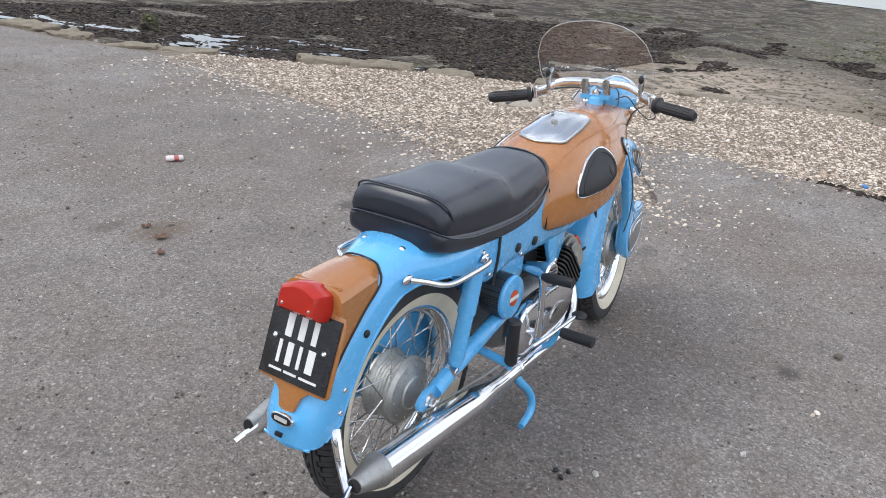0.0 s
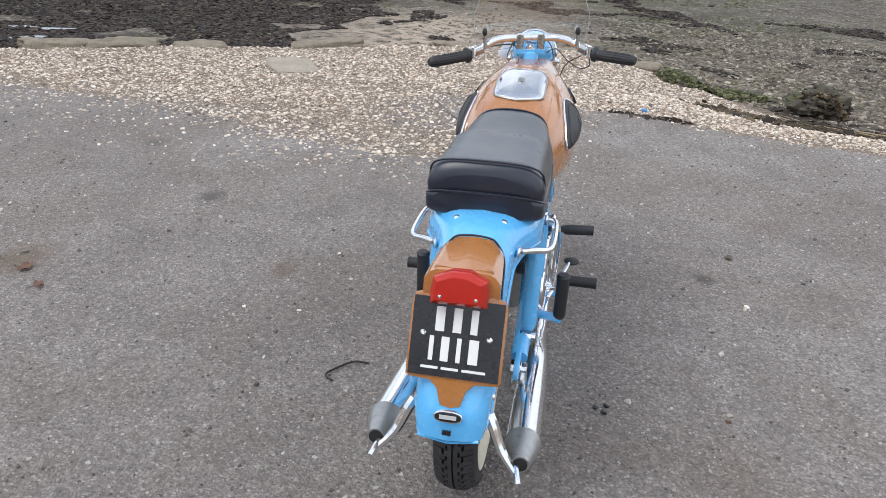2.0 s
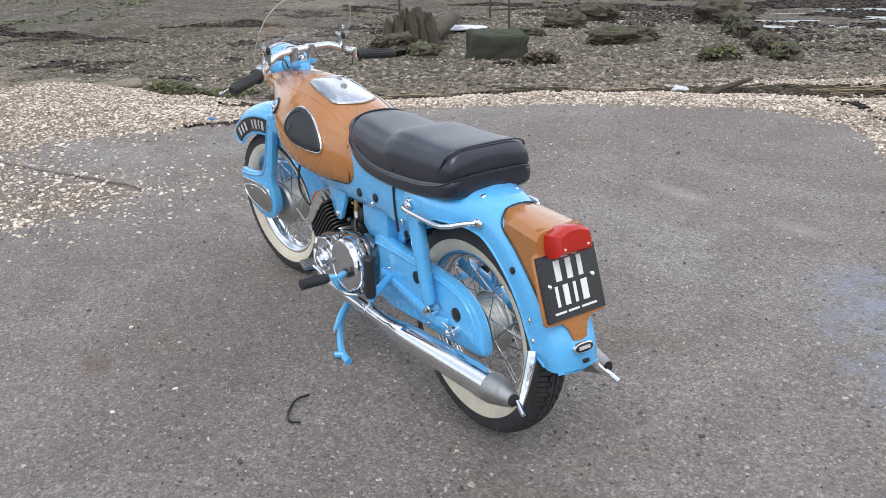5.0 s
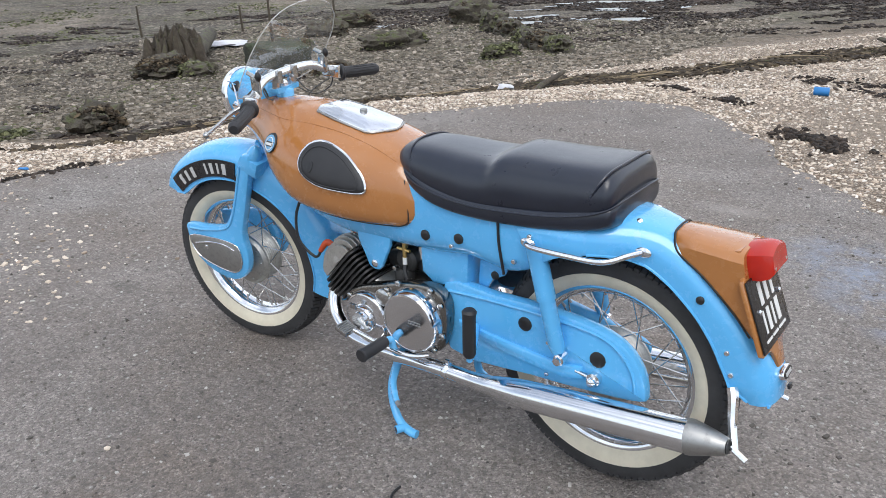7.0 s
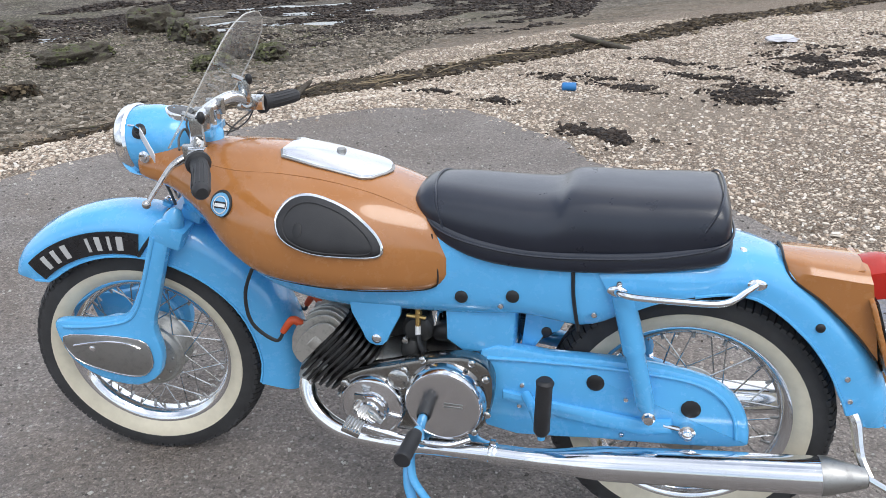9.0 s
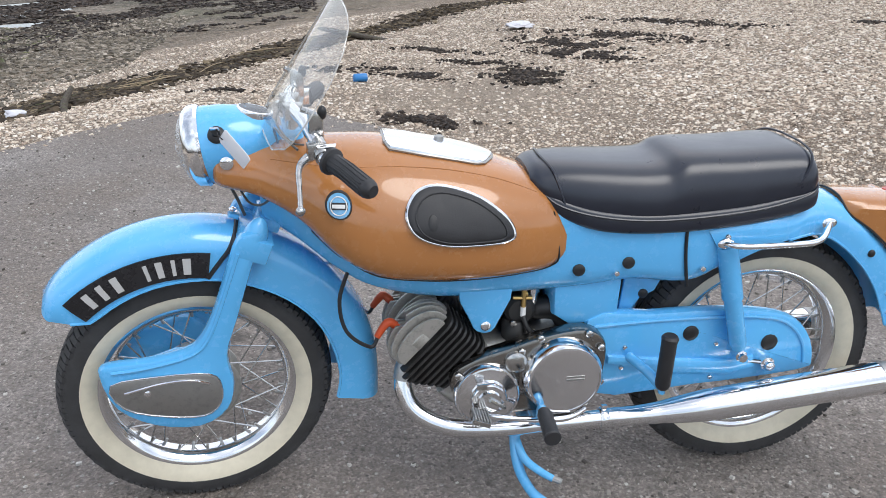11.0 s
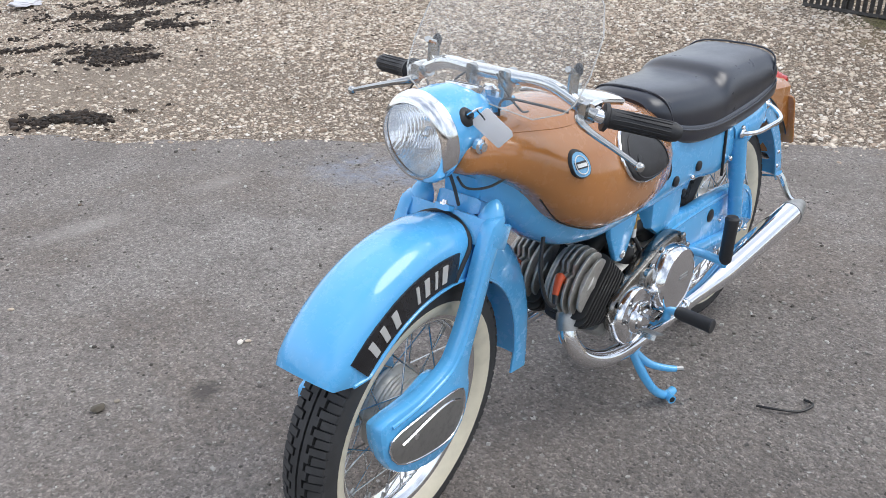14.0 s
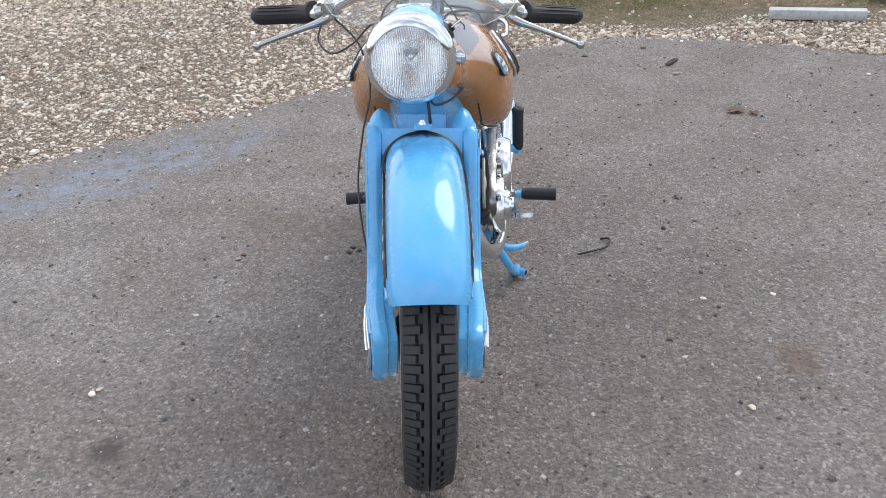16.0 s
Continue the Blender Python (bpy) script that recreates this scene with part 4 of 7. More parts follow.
def guard(c, th, r_out, r_in, w, M=I4, tips=()):
    """A deep mudguard: a U of sheet metal swept round the wheel. th in degrees, radii and half widths by angle."""
    A = np.linspace(th[0][0], th[-1][0], 44)
    key = [t[0] for t in th]
    col = lambda i: np.interp(A, key, [t[i] for t in th])
    Ro, Ri, W, rd = col(1), col(2), col(3), col(4)
    rings = []
    for a, ro, ri, hw, e in zip(np.radians(A), Ro, Ri, W, rd):
        sec = [(ri, hw)]
        for q in np.linspace(0, math.pi / 2, 7):
            sec.append((ro - e + e * math.sin(q), hw - hw * 0.72 * (1 - math.cos(q))))
        sec = sec + [(ro + 0.003, 0.0)] + [(r, -y) for r, y in reversed(sec)]
        t = 0.004
        inner = [(r - t if 0 < i < len(sec) - 1 else r, y * (1 - t / hw)) for i, (r, y) in enumerate(sec)]
        ring = sec + list(reversed(inner))
        rings.append([(c[0] + r * math.cos(a), y, c[2] + r * math.sin(a)) for r, y in ring])
    return moved(loft(rings), M)


def guard_lip(c, th, M, a0, a1, s, r=0.0032):
    """The rolled edge along one side of a mudguard."""
    key = [t[0] for t in th]
    pts = []
    for a in np.linspace(a0, a1, 30):
        ri, hw = np.interp(a, key, [t[2] for t in th]), np.interp(a, key, [t[3] for t in th])
        pts.append((c[0] + ri * math.cos(radians(a)), s * (hw + 0.0005), c[2] + ri * math.sin(radians(a))))
    return moved(tube(pts, r, 6, 1), M)


# front mudguard, fork and its shields turn with the bars
FRONT_ARCH = [(38.5, 0.352, 0.332, 0.060, 0.02), (40, 0.360, 0.312, 0.0655, 0.035), (43.5, 0.365, 0.285, 0.068, 0.045), (48, 0.368, 0.267, 0.069, 0.05), (62, 0.371, 0.268, 0.070, 0.05), (90, 0.375, 0.271, 0.070, 0.05), (120, 0.380, 0.280, 0.070, 0.05),
                                 (150, 0.388, 0.296, 0.070, 0.05), (180, 0.396, 0.304, 0.072, 0.05), (190, 0.402, 0.300, 0.074, 0.045), (191, 0.404, 0.302, 0.074, 0.045)]
front_guard = part("front_mudguard", guard(ARCH, FRONT_ARCH, None, None, None, STEER), BLUE, bike, "deep sky blue valanced mudguard")
for s in (1, -1):
    part("guard_lip", guard_lip(ARCH, FRONT_ARCH, STEER, 42, 190, s), BLUE, front_guard)
LEG = [(1.136, 0.672), (1.166, 0.678), (1.192, 0.652), (1.235, 0.530), (1.268, 0.462), (1.300, 0.432), (1.375, 0.417), (1.455, 0.411), (1.474, 0.388), (1.450, 0.306), (1.378, 0.256), (1.290, 0.240), (1.230, 0.276), (1.213, 0.340), (1.221, 0.410), (1.194, 0.494), (1.160, 0.600)]
LEG_FOOT = [(1.300, 0.420), (1.375, 0.406), (1.448, 0.400), (1.464, 0.382), (1.444, 0.310), (1.376, 0.262), (1.292, 0.247), (1.240, 0.280), (1.236, 0.35)]
LEG_SEAM = [(1.184, 0.640), (1.224, 0.530), (1.256, 0.455), (1.292, 0.421), (1.372, 0.404), (1.448, 0.396)]
SHIELD = [(1.452, 0.370), (1.434, 0.312), (1.358, 0.283), (1.280, 0.272), (1.244, 0.300), (1.240, 0.345), (1.262, 0.374), (1.360, 0.382)]


def nose_in(geo, s):
    """The foot of the leg leans inwards towards its nose."""
    return [(x, y - s * 0.009 * max(0.0, (x - 1.36) / 0.11) ** 1.5, z) for x, y, z in geo[0]], geo[1]


for s in (1, -1):
    g = join(slab(LEG, 0.0745 * s, 0.105 * s, 0.010, 3), slab(LEG_FOOT, 0.058 * s, 0.090 * s, 0.010, 3), tube([(x, 0.1045 * s, z) for x, z in LEG_SEAM], 0.0042, 8, 4))
    leg = part("fork_leg", moved(nose_in(g, s), STEER), BLUE, bike, "sky blue pressed-steel fork leg")
    part("shield", moved(nose_in(slab(SHIELD, 0.104 * s, 0.1095 * s, 0.004, 3), s), STEER), DULL_STEEL, leg, "brushed grey metal shield with bright rim")
    rim = [(x, 0.1085 * s, z) for x, z in smooth_path(SHIELD, 3, True)]
    part("shield_rim", moved(nose_in(tube(rim + [rim[0]], 0.0018, 6, 1), s), STEER), CHROME, leg)
    part("shield_trim", moved(nose_in(tube([(1.428, 0.1115 * s, 0.350), (1.36, 0.112 * s, 0.366), (1.30, 0.112 * s, 0.366), (1.262, 0.1115 * s, 0.352)], 0.0028, 6), s), STEER), CHROME, leg)
    part("shield_screw", moved(lathe([(0.0075, 0.0), (0.0075, 0.003), (0.004, 0.005), (0.0005, 0.005)], 10, (1.385, 0.103, 0.342)) if s > 0 else mirror(lathe([(0.0075, 0.0), (0.0075, 0.003), (0.004, 0.005), (0.0005, 0.005)], 10, (1.385, 0.103, 0.342))), STEER), CHROME, leg)
    part("fork_cap", moved(lathe([(0.024, -0.01), (0.025, 0.008), (0.021, 0.022), (0.013, 0.037), (0.004, 0.044)], 18, (0, 0, 0), "z"), STEER @ pose(1.149, 0.078 * s, 0.660, 0, -22, 0)), BLUE, leg)
part("fork_crown", moved(join(moved(brick((-0.010, 0, -0.006), (0.064, 0.212, 0.048), 0.007), pose(1.160, 0, 0.650, 0, -22, 0)), moved(brick((0, 0, 0), (0.05, 0.10, 0.03), 0.012), pose(1.118, 0, 0.668, 0, -22, 0)), brick((1.100, 0, 0.690), (0.06, 0.09, 0.07), 0.015)), STEER), BLUE, bike)
part("crown_tab", moved(brick((0, 0, 0), (0.022, 0.034, 0.012), 0.005), STEER @ pose(1.184, 0, 0.680, 0, -22, 0)), BLUE, bike)
part("crown_bolt", moved(lathe([(0.009, 0.0), (0.009, 0.004), (0.0055, 0.0045), (0.005, 0.009), (0.001, 0.010)], 10, axis="z"), STEER @ pose(1.186, 0, 0.685, 0, -22, 0)), CHROME, bike)

# Thin black tube laid over the guard where the fork crown meets it.
ring = [(99.5, 0.278, 0.0715), (102.5, 0.310, 0.0725), (105.2, 0.342, 0.0695), (106.2, 0.364, 0.052), (106.6, 0.3775, 0.026), (106.7, 0.3815, 0.0)]
ring = ring + [(a, r, -y) for a, r, y in reversed(ring[:-1])]
part("mudguard_black_line", moved(tube([(ARCH[0] + r * math.cos(radians(a)), y, ARCH[2] + r * math.sin(radians(a))) for a, r, y in ring], 0.0045, 6, 5), STEER), BLACK, bike, "thin black line over the mudguard at the fork")

# front number plates, curved along the mudguard
def plate_drop(a):
    return float(np.interp(math.degrees(a), [42.5, 50, 62, 90], [0.005, 0.0035, 0.0018, 0.0008]))


def plate_y(a):
    return float(np.interp(math.degrees(a), [42.5, 46, 50, 62, 90], [0.0672, 0.0688, 0.0698, 0.0708, 0.0708]))


for s in (1, -1):
    rings = []
    for a in np.radians(np.linspace(46.8, 99.5, 14)):
        rings.append([(ARCH[0] + r * math.cos(a), y * s, ARCH[2] + r * math.sin(a)) for r, y in ((0.279, plate_y(a)), (0.312, plate_y(a)), (0.333, plate_y(a) - plate_drop(a)), (0.333, plate_y(a) + 0.003 - plate_drop(a)), (0.312, plate_y(a) + 0.003), (0.279, plate_y(a) + 0.003))])
    pl = part("front_number_plate", moved(loft(rings), STEER), PLATE_BLACK, bike, "curved black number plate with silver characters")
    for a0, a1 in ((53.2, 55.6), (59.0, 61.2), (64.6, 67.2), (76.6, 78.0), (80.8, 83.2), (86.2, 87.6), (90.2, 93.0)):
        rings = [[(ARCH[0] + r * math.cos(a), y * s, ARCH[2] + r * math.sin(a)) for r, y in ((0.288, plate_y(a) + 0.002), (0.312, plate_y(a) + 0.002), (0.322, plate_y(a) + 0.002 - 0.5 * plate_drop(a)), (0.322, plate_y(a) + 0.0042 - 0.5 * plate_drop(a)), (0.312, plate_y(a) + 0.0042), (0.288, plate_y(a) + 0.0042))] for a in np.radians((a0, (a0 + a1) / 2, a1))]
        part("character_bar", moved(loft(rings), STEER), SILVER, pl)


def section(x, hw, z0, z1, e=2.6, n=28, ytop=None, low=1.0):
    """A rounded-box ring across the machine."""
    zc, hh, out = (z0 + z1) / 2, (z1 - z0) / 2, []
    for a in np.linspace(0, 2 * math.pi, n, endpoint=False):
        c, s = math.cos(a), math.sin(a)
        q = e if s >= 0 else e * low
        y = hw * math.copysign(abs(c) ** (2 / q), c)
        z = hh * math.copysign(abs(s) ** (2 / q), s)
        if ytop is not None:
            y *= 1 + (ytop - 1) * max(0, z / hh)
        out.append((x, y, zc + z))
    return out


def hull(rows, k=5, low=1.0):
    """Lofts rounded-box rings; rows of x, half width, bottom, top, squareness, top narrowing."""
    R = smooth_path(rows, k)
    return loft([section(r[0], r[1], r[2], r[3], r[4], 32, r[5], low) for r in R])


part("frame_beam", hull([(1.125, 0.045, 0.675, 0.80, 3, 1), (1.06, 0.066, 0.63, 0.80, 3, 1), (0.98, 0.088, 0.566, 0.76, 3.5, 1), (0.90, 0.100, 0.524, 0.74, 4, 1), (0.77, 0.106, 0.497, 0.74, 4, 1), (0.62, 0.108, 0.500, 0.74, 4, 1),
                         (0.46, 0.113, 0.511, 0.73, 4, 1), (0.36, 0.117, 0.525, 0.70, 4, 1), (0.24, 0.1225, 0.519, 0.71, 5, 1), (0.17, 0.116, 0.545, 0.71, 5, 1)], 4), BLUE, bike, "sky blue pressed-steel frame beam")
REAR_ARCH = [(58, 0.43, 0.304, 0.1245, 0.04), (66, 0.415, 0.309, 0.130, 0.045), (78, 0.398, 0.315, 0.133, 0.05), (88, 0.398, 0.319, 0.124, 0.055), (98, 0.398, 0.318, 0.097, 0.06), (106, 0.396, 0.314, 0.083, 0.06), (115, 0.388, 0.305, 0.081, 0.055), (125, 0.378, 0.296, 0.080, 0.055), (140, 0.372, 0.289, 0.079, 0.05),
                                (155, 0.374, 0.286, 0.078, 0.05), (166, 0.380, 0.292, 0.076, 0.045), (173, 0.376, 0.330, 0.068, 0.03)]
rear_guard = part("rear_mudguard", guard(REAR, REAR_ARCH, None, None, None), BLUE, bike, "deep sky blue enclosed rear mudguard")
for s in (1, -1):
    part("guard_lip", guard_lip(REAR, REAR_ARCH, I4, 84, 172, s), BLUE, rear_guard)
rim = [(REAR[0] + 0.366 * math.cos(radians(173)), y, REAR[2] + 0.366 * math.sin(radians(173)) - 0.012 * (1 - abs(y) / 0.066)) for y in np.linspace(-0.062, 0.062, 12)]
part("guard_lip", tube(rim, 0.0034, 6, 1), BLUE, rear_guard)
TANK = [(1.215, 0.030, 0.772, 0.802, 2.2, 1), (1.20, 0.078, 0.755, 0.822, 2.4, 0.9), (1.13, 0.090, 0.735, 0.836, 2.6, 0.7), (1.05, 0.122, 0.690, 0.836, 2.5, 0.66), (0.98, 0.156, 0.620, 0.838, 2.4, 0.66), (0.90, 0.174, 0.576, 0.836, 2.5, 0.68), (0.80, 0.178, 0.564, 0.822, 2.6, 0.70),
        (0.70, 0.168, 0.561, 0.800, 2.7, 0.76), (0.62, 0.149, 0.563, 0.776, 2.8, 0.80), (0.55, 0.127, 0.569, 0.745, 2.9, 0.85), (0.515, 0.112, 0.588, 0.70, 2.6, 0.9)]
HL = pose(1.236, 0, 0.820, 0, 8, 0) @ Matrix.Diagonal((1, 0.90, 0.92, 1))
BOWL = [(0.0745, 0.012), (0.070, -0.006), (0.060, -0.026), (0.048, -0.041), (0.034, -0.053), (0.020, -0.060), (0.004, -0.064)]


def lamp_recess(geo):
    """Hollows the nose of the tank behind the lamp bowl."""
    back, V = HL.inverted(), []
    for v in geo[0]:
        q = back @ Vector(v)
        r = math.hypot(q.y, q.z)
        if r < 0.073:
            q.x = min(q.x, float(np.interp(r, [b[0] for b in BOWL[::-1]], [b[1] for b in BOWL[::-1]])) - 0.012)
        V.append(tuple(HL @ q))
    return V, geo[1]


tank = part("tank", lamp_recess(hull(TANK, 5, 1.9)), BROWN, bike, "glossy tan enamel tank shell")
seat = part("seat", hull([(0.588, 0.070, 0.735, 0.772, 2.4, 0.9), (0.565, 0.094, 0.705, 0.785, 2.8, 0.86), (0.50, 0.112, 0.668, 0.788, 3.6, 0.85), (0.38, 0.127, 0.655, 0.784, 4, 0.84), (0.31, 0.130, 0.656, 0.787, 4, 0.84), (0.265, 0.131, 0.658, 0.806, 4, 0.86),
                          (0.15, 0.130, 0.668, 0.808, 4, 0.87), (0.05, 0.131, 0.686, 0.812, 4, 0.88), (0.005, 0.130, 0.700, 0.812, 3.6, 0.88), (-0.012, 0.120, 0.708, 0.800, 3, 0.88), (-0.018, 0.10, 0.715, 0.785, 2.6, 0.88)], 5), VINYL, bike, "black vinyl dual seat")
part("seat_skirt", hull([(0.578, 0.080, 0.722, 0.755, 3, 1), (0.54, 0.106, 0.683, 0.733, 4, 1), (0.45, 0.125, 0.651, 0.706, 5, 1), (0.32, 0.1325, 0.643, 0.698, 5, 1), (0.15, 0.1345, 0.654, 0.710, 5, 1), (0.04, 0.1335, 0.672, 0.732, 5, 1), (-0.008, 0.130, 0.684, 0.746, 4, 1), (-0.022, 0.112, 0.690, 0.748, 3, 1)], 5), VINYL, seat, "black vinyl seat skirt")

# headlamp
lamp = part("headlamp_shell", moved(bowl([(0.082, 0.008), (0.083, -0.02), (0.080, -0.06), (0.070, -0.10), (0.052, -0.135), (0.025, -0.155), (0.002, -0.158)], 36), HL), BLUE, bike, "sky blue headlamp shell")
part("headlamp_rim", moved(lathe([(0.084, -0.012), (0.089, -0.006), (0.088, 0.010), (0.081, 0.020), (0.073, 0.023), (0.072, 0.018), (0.080, 0.006)], 40, axis="x", loop=True), HL), CHROME, lamp, "chrome headlamp rim")
part("reflector", moved(bowl(BOWL, 40), HL), REFLECTOR, lamp, "bright fluted reflector")
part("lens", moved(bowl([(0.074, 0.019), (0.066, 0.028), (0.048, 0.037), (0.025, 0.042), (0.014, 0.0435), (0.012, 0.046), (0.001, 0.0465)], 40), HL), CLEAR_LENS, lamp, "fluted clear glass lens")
part("bulb", moved(lathe([(0.010, -0.064), (0.010, -0.045), (0.008, -0.030), (0.013, -0.022), (0.013, -0.014), (0.008, -0.006), (0.001, -0.003)], 16, axis="x"), HL), CHROME, lamp)

# handlebar, grips, levers, clamps
BAR = [(0.985, 0.26, 0.846), (1.022, 0.20, 0.858), (1.030, 0.165, 0.872), (1.045, 0.11, 0.898), (1.058, 0.04, 0.902)]
bar = part("handlebar", moved(tube(BAR + [(x, -y, z) for x, y, z in reversed(BAR)], 0.0125, 12), STEER), CHROME, bike, "chromed handlebar")
for s in (1, -1):
    grip = part("grip", moved(tube([(0.960, 0.328 * s, 0.842), (0.9635, 0.322 * s, 0.8425), (0.966, 0.318 * s, 0.843), (0.990, 0.25 * s, 0.850), (1.008, 0.214 * s, 0.854), (1.010, 0.210 * s, 0.8545), (1.014, 0.204 * s, 0.8555)], [0.011, 0.0155, 0.017, 0.0165, 0.018, 0.025, 0.025], 16, 1), STEER), GRIP, bar, "ribbed black rubber grip")
    ribs = []
    for k in range(14):
        a = 2 * math.pi * k / 14
        o = np.array((0.0, math.sin(a) * 0.0, math.cos(a))) * 0.0168 + np.array((math.sin(a), math.sin(a) * 0.3 * s, 0)) * 0.0162
        ribs.append(tube([tuple(np.array((0.968, 0.314 * s, 0.8435)) + o), tuple(np.array((0.992, 0.246 * s, 0.8505)) + o), tuple(np.array((1.004, 0.222 * s, 0.853)) + o)], 0.0014, 5, 1))
    tagged(part("grip_ribs", moved(join(*ribs), STEER), GRIP, grip), kind="stuff")
    lever = part("lever", moved(tube([(1.040, 0.172 * s, 0.856), (1.058, 0.185 * s, 0.850), (1.070, 0.212 * s, 0.842), (1.075, 0.265 * s, 0.824), (1.079, 0.304 * s, 0.810)], [0.010, 0.0085, 0.006, 0.005, 0.0045], 10, 5), STEER), POLISHED, bar, "polished alloy lever with ball end")
    part("lever_ball", moved(ball((1.0795, 0.308 * s, 0.8085), 0.0085), STEER), POLISHED, lever)
    part("lever_clamp", moved(join(brick((1.034, 0.176 * s, 0.866), (0.034, 0.024, 0.030), 0.006), tube([(1.03, 0.155 * s, 0.874), (1.024, 0.198 * s, 0.859)], 0.0155, 12, 1)), STEER), POLISHED, bar)
    part("switch", moved(brick((1.018, 0.187 * s, 0.862), (0.036, 0.022, 0.036), 0.008), STEER), CHROME, bar)
    part("riser", moved(join(tube([(1.062, 0.034 * s, 0.862), (1.058, 0.034 * s, 0.892)], 0.012, 10, 1), brick((1.058, 0.034 * s, 0.897), (0.038, 0.026, 0.034), 0.009)), STEER), POLISHED, bar)
    br = part("screen_bracket", moved(join(brick((1.030, 0.148 * s, 0.900), (0.028, 0.014, 0.054), 0.006), tube([(1.03, 0.147 * s, 0.925), (1.055, 0.147 * s, 0.935)], 0.006, 8, 1)), STEER), POLISHED, bar)
    part("rubber_knob", moved(ball((1.018, 0.149 * s, 0.927), 0.011, 10, (0.8, 0.8, 1.2)), STEER), BLACK, br, "black rubber knob")
part("top_yoke", moved(join(lathe([(0.026, 0.80), (0.026, 0.852), (0.022, 0.858), (0.016, 0.860)], 20, (1.062, 0, 0), "z"), brick((1.062, 0, 0.858), (0.034, 0.096, 0.014), 0.005)), STEER), BLUE, bike)
part("steering_nut", moved(lathe([(0.015, 0.86), (0.015, 0.874), (0.009, 0.880)], 8, (1.062, 0, 0), "z"), STEER), CHROME, bike)

# windscreen, a thin bowed sheet
SW = ([0, 0.04, 0.12, 0.3, 0.55, 0.75, 0.88, 0.95, 0.985, 1.0], [0.118, 0.158, 0.176, 0.184, 0.181, 0.162, 0.130, 0.094, 0.055, 0.012])


def screen_point(v, u, off=0.0):
    y = u * np.interp(v, *SW)
    return (1.118 - 0.160 * v - 0.75 * y * y + off, y, 0.852 + 0.247 * v + 0.028 * (1 - v) * (1 - abs(u)) ** 1.0 * 0.6)


rows_v = np.concatenate([np.linspace(0, 0.8, 14), np.linspace(0.84, 1, 10)])
front_face = loft([[screen_point(v, u, 0.0015) for u in np.linspace(-1, 1, 17)] for v in rows_v], False)
screen = part("windscreen", moved(front_face, STEER), ACRYLIC, bike, "clear acrylic windscreen")
edge = [screen_point(v, 1) for v in rows_v] + [screen_point(v, -1) for v in reversed(rows_v)] + [screen_point(0, u) for u in np.linspace(-1, 1, 9)[1:-1]]
part("screen_edge", moved(tube(edge + [edge[0]], 0.0015, 5, 1), STEER), ACRYLIC_EDGE, screen)

# headlamp fittings
for x, z, r in ((1.188, 0.890, 0.019), (1.128, 0.888, 0.034)):
    tilt = pose(x, 0, z, 0, -6 if r < 0.03 else -14, 0)
    dial = part("dial", moved(lathe([(r, -0.012), (r + 0.002, 0.0), (r + 0.001, 0.004), (r - 0.003, 0.005), (r - 0.004, 0.002)], 28, axis="z", loop=False), tilt), CHROME, lamp, "chrome-rimmed instrument dial")
    part("dial_face", moved(lathe([(r - 0.004, 0.0045), (0.001, 0.0055)], 28, axis="z"), tilt), PLATE_BLACK if r > 0.03 else WHITE, dial)
sw_m = pose(1.196, 0.062, 0.858, -55, 0, 0)
part("ignition_switch", moved(lathe([(0.017, -0.01), (0.018, 0.002), (0.014, 0.006), (0.008, 0.008), (0.007, 0.014)], 20, axis="z"), sw_m), BLACK, lamp)
key = part("ignition_key", moved(brick((0, 0, 0.024), (0.016, 0.003, 0.024), 0.001), sw_m), CHROME, lamp)
TAG = [(-0.036, -0.016), (-0.036, 0.014), (-0.028, 0.019), (0.033, 0.019), (0.036, 0.016), (0.036, -0.016), (0.033, -0.019), (-0.033, -0.019)]
part("key_tag", moved(slab(TAG, -0.0008, 0.0008, 0.0004), pose(1.162, 0.094, 0.838, -16, -44, -30)), CARD, key, "white card key tag")
part("tag_string", tube([(1.194, 0.082, 0.874), (1.190, 0.092, 0.865), (1.182, 0.092, 0.856)], 0.0012, 5), BLACK, key)
for s in (1, -1):
    g = lathe([(0.013, 0.076), (0.013, 0.084), (0.008, 0.086), (0.008, 0.092), (0.002, 0.093)], 14, (1.180, 0, 0.808))
    part("nose_bolt", g if s > 0 else mirror(g), CHROME, tank)


# tank trim lies on the shell
def shell_y(x, z):
    """Half width of the tank shell at x and height z."""
    R = smooth_path(TANK, 5)
    xs = [r[0] for r in R][::-1]
    r = [np.interp(x, xs, [q[i] for q in R][::-1]) for i in range(6)]
    zc, hh = (r[2] + r[3]) / 2, (r[3] - r[2]) / 2
    q = abs(z - zc) / hh
    if q >= 1:
        return 0.0
    e = r[4] if z >= zc else r[4] * 1.9
    sn = q ** (e / 2)
    return r[1] * math.sqrt(max(0, 1 - sn * sn)) ** (2 / e) * (1 + (r[5] - 1) * max(0, (z - zc) / hh))


def shell_z(x, y):
    """Height of the crown of the tank shell."""
    lo, hi = 0.70, 0.85
    for _ in range(30):
        mid = (lo + hi) / 2
        if shell_y(x, mid) > max(abs(y), 0.012):
            lo = mid
        else:
            hi = mid
    return lo


def patch(outline, s, steps, k=5):
    """A pad on the tank's side: rings of (scale, height over the shell)."""
    P = np.array(smooth_path(outline, k, True)) if k else np.array(outline)
    c, rings = P.mean(0), []
    for sc, h in steps:
        rings.append([(x, s * (shell_y(x, z) + h), z) for x, z in (c + (P - c) * sc)])
    return loft(rings)


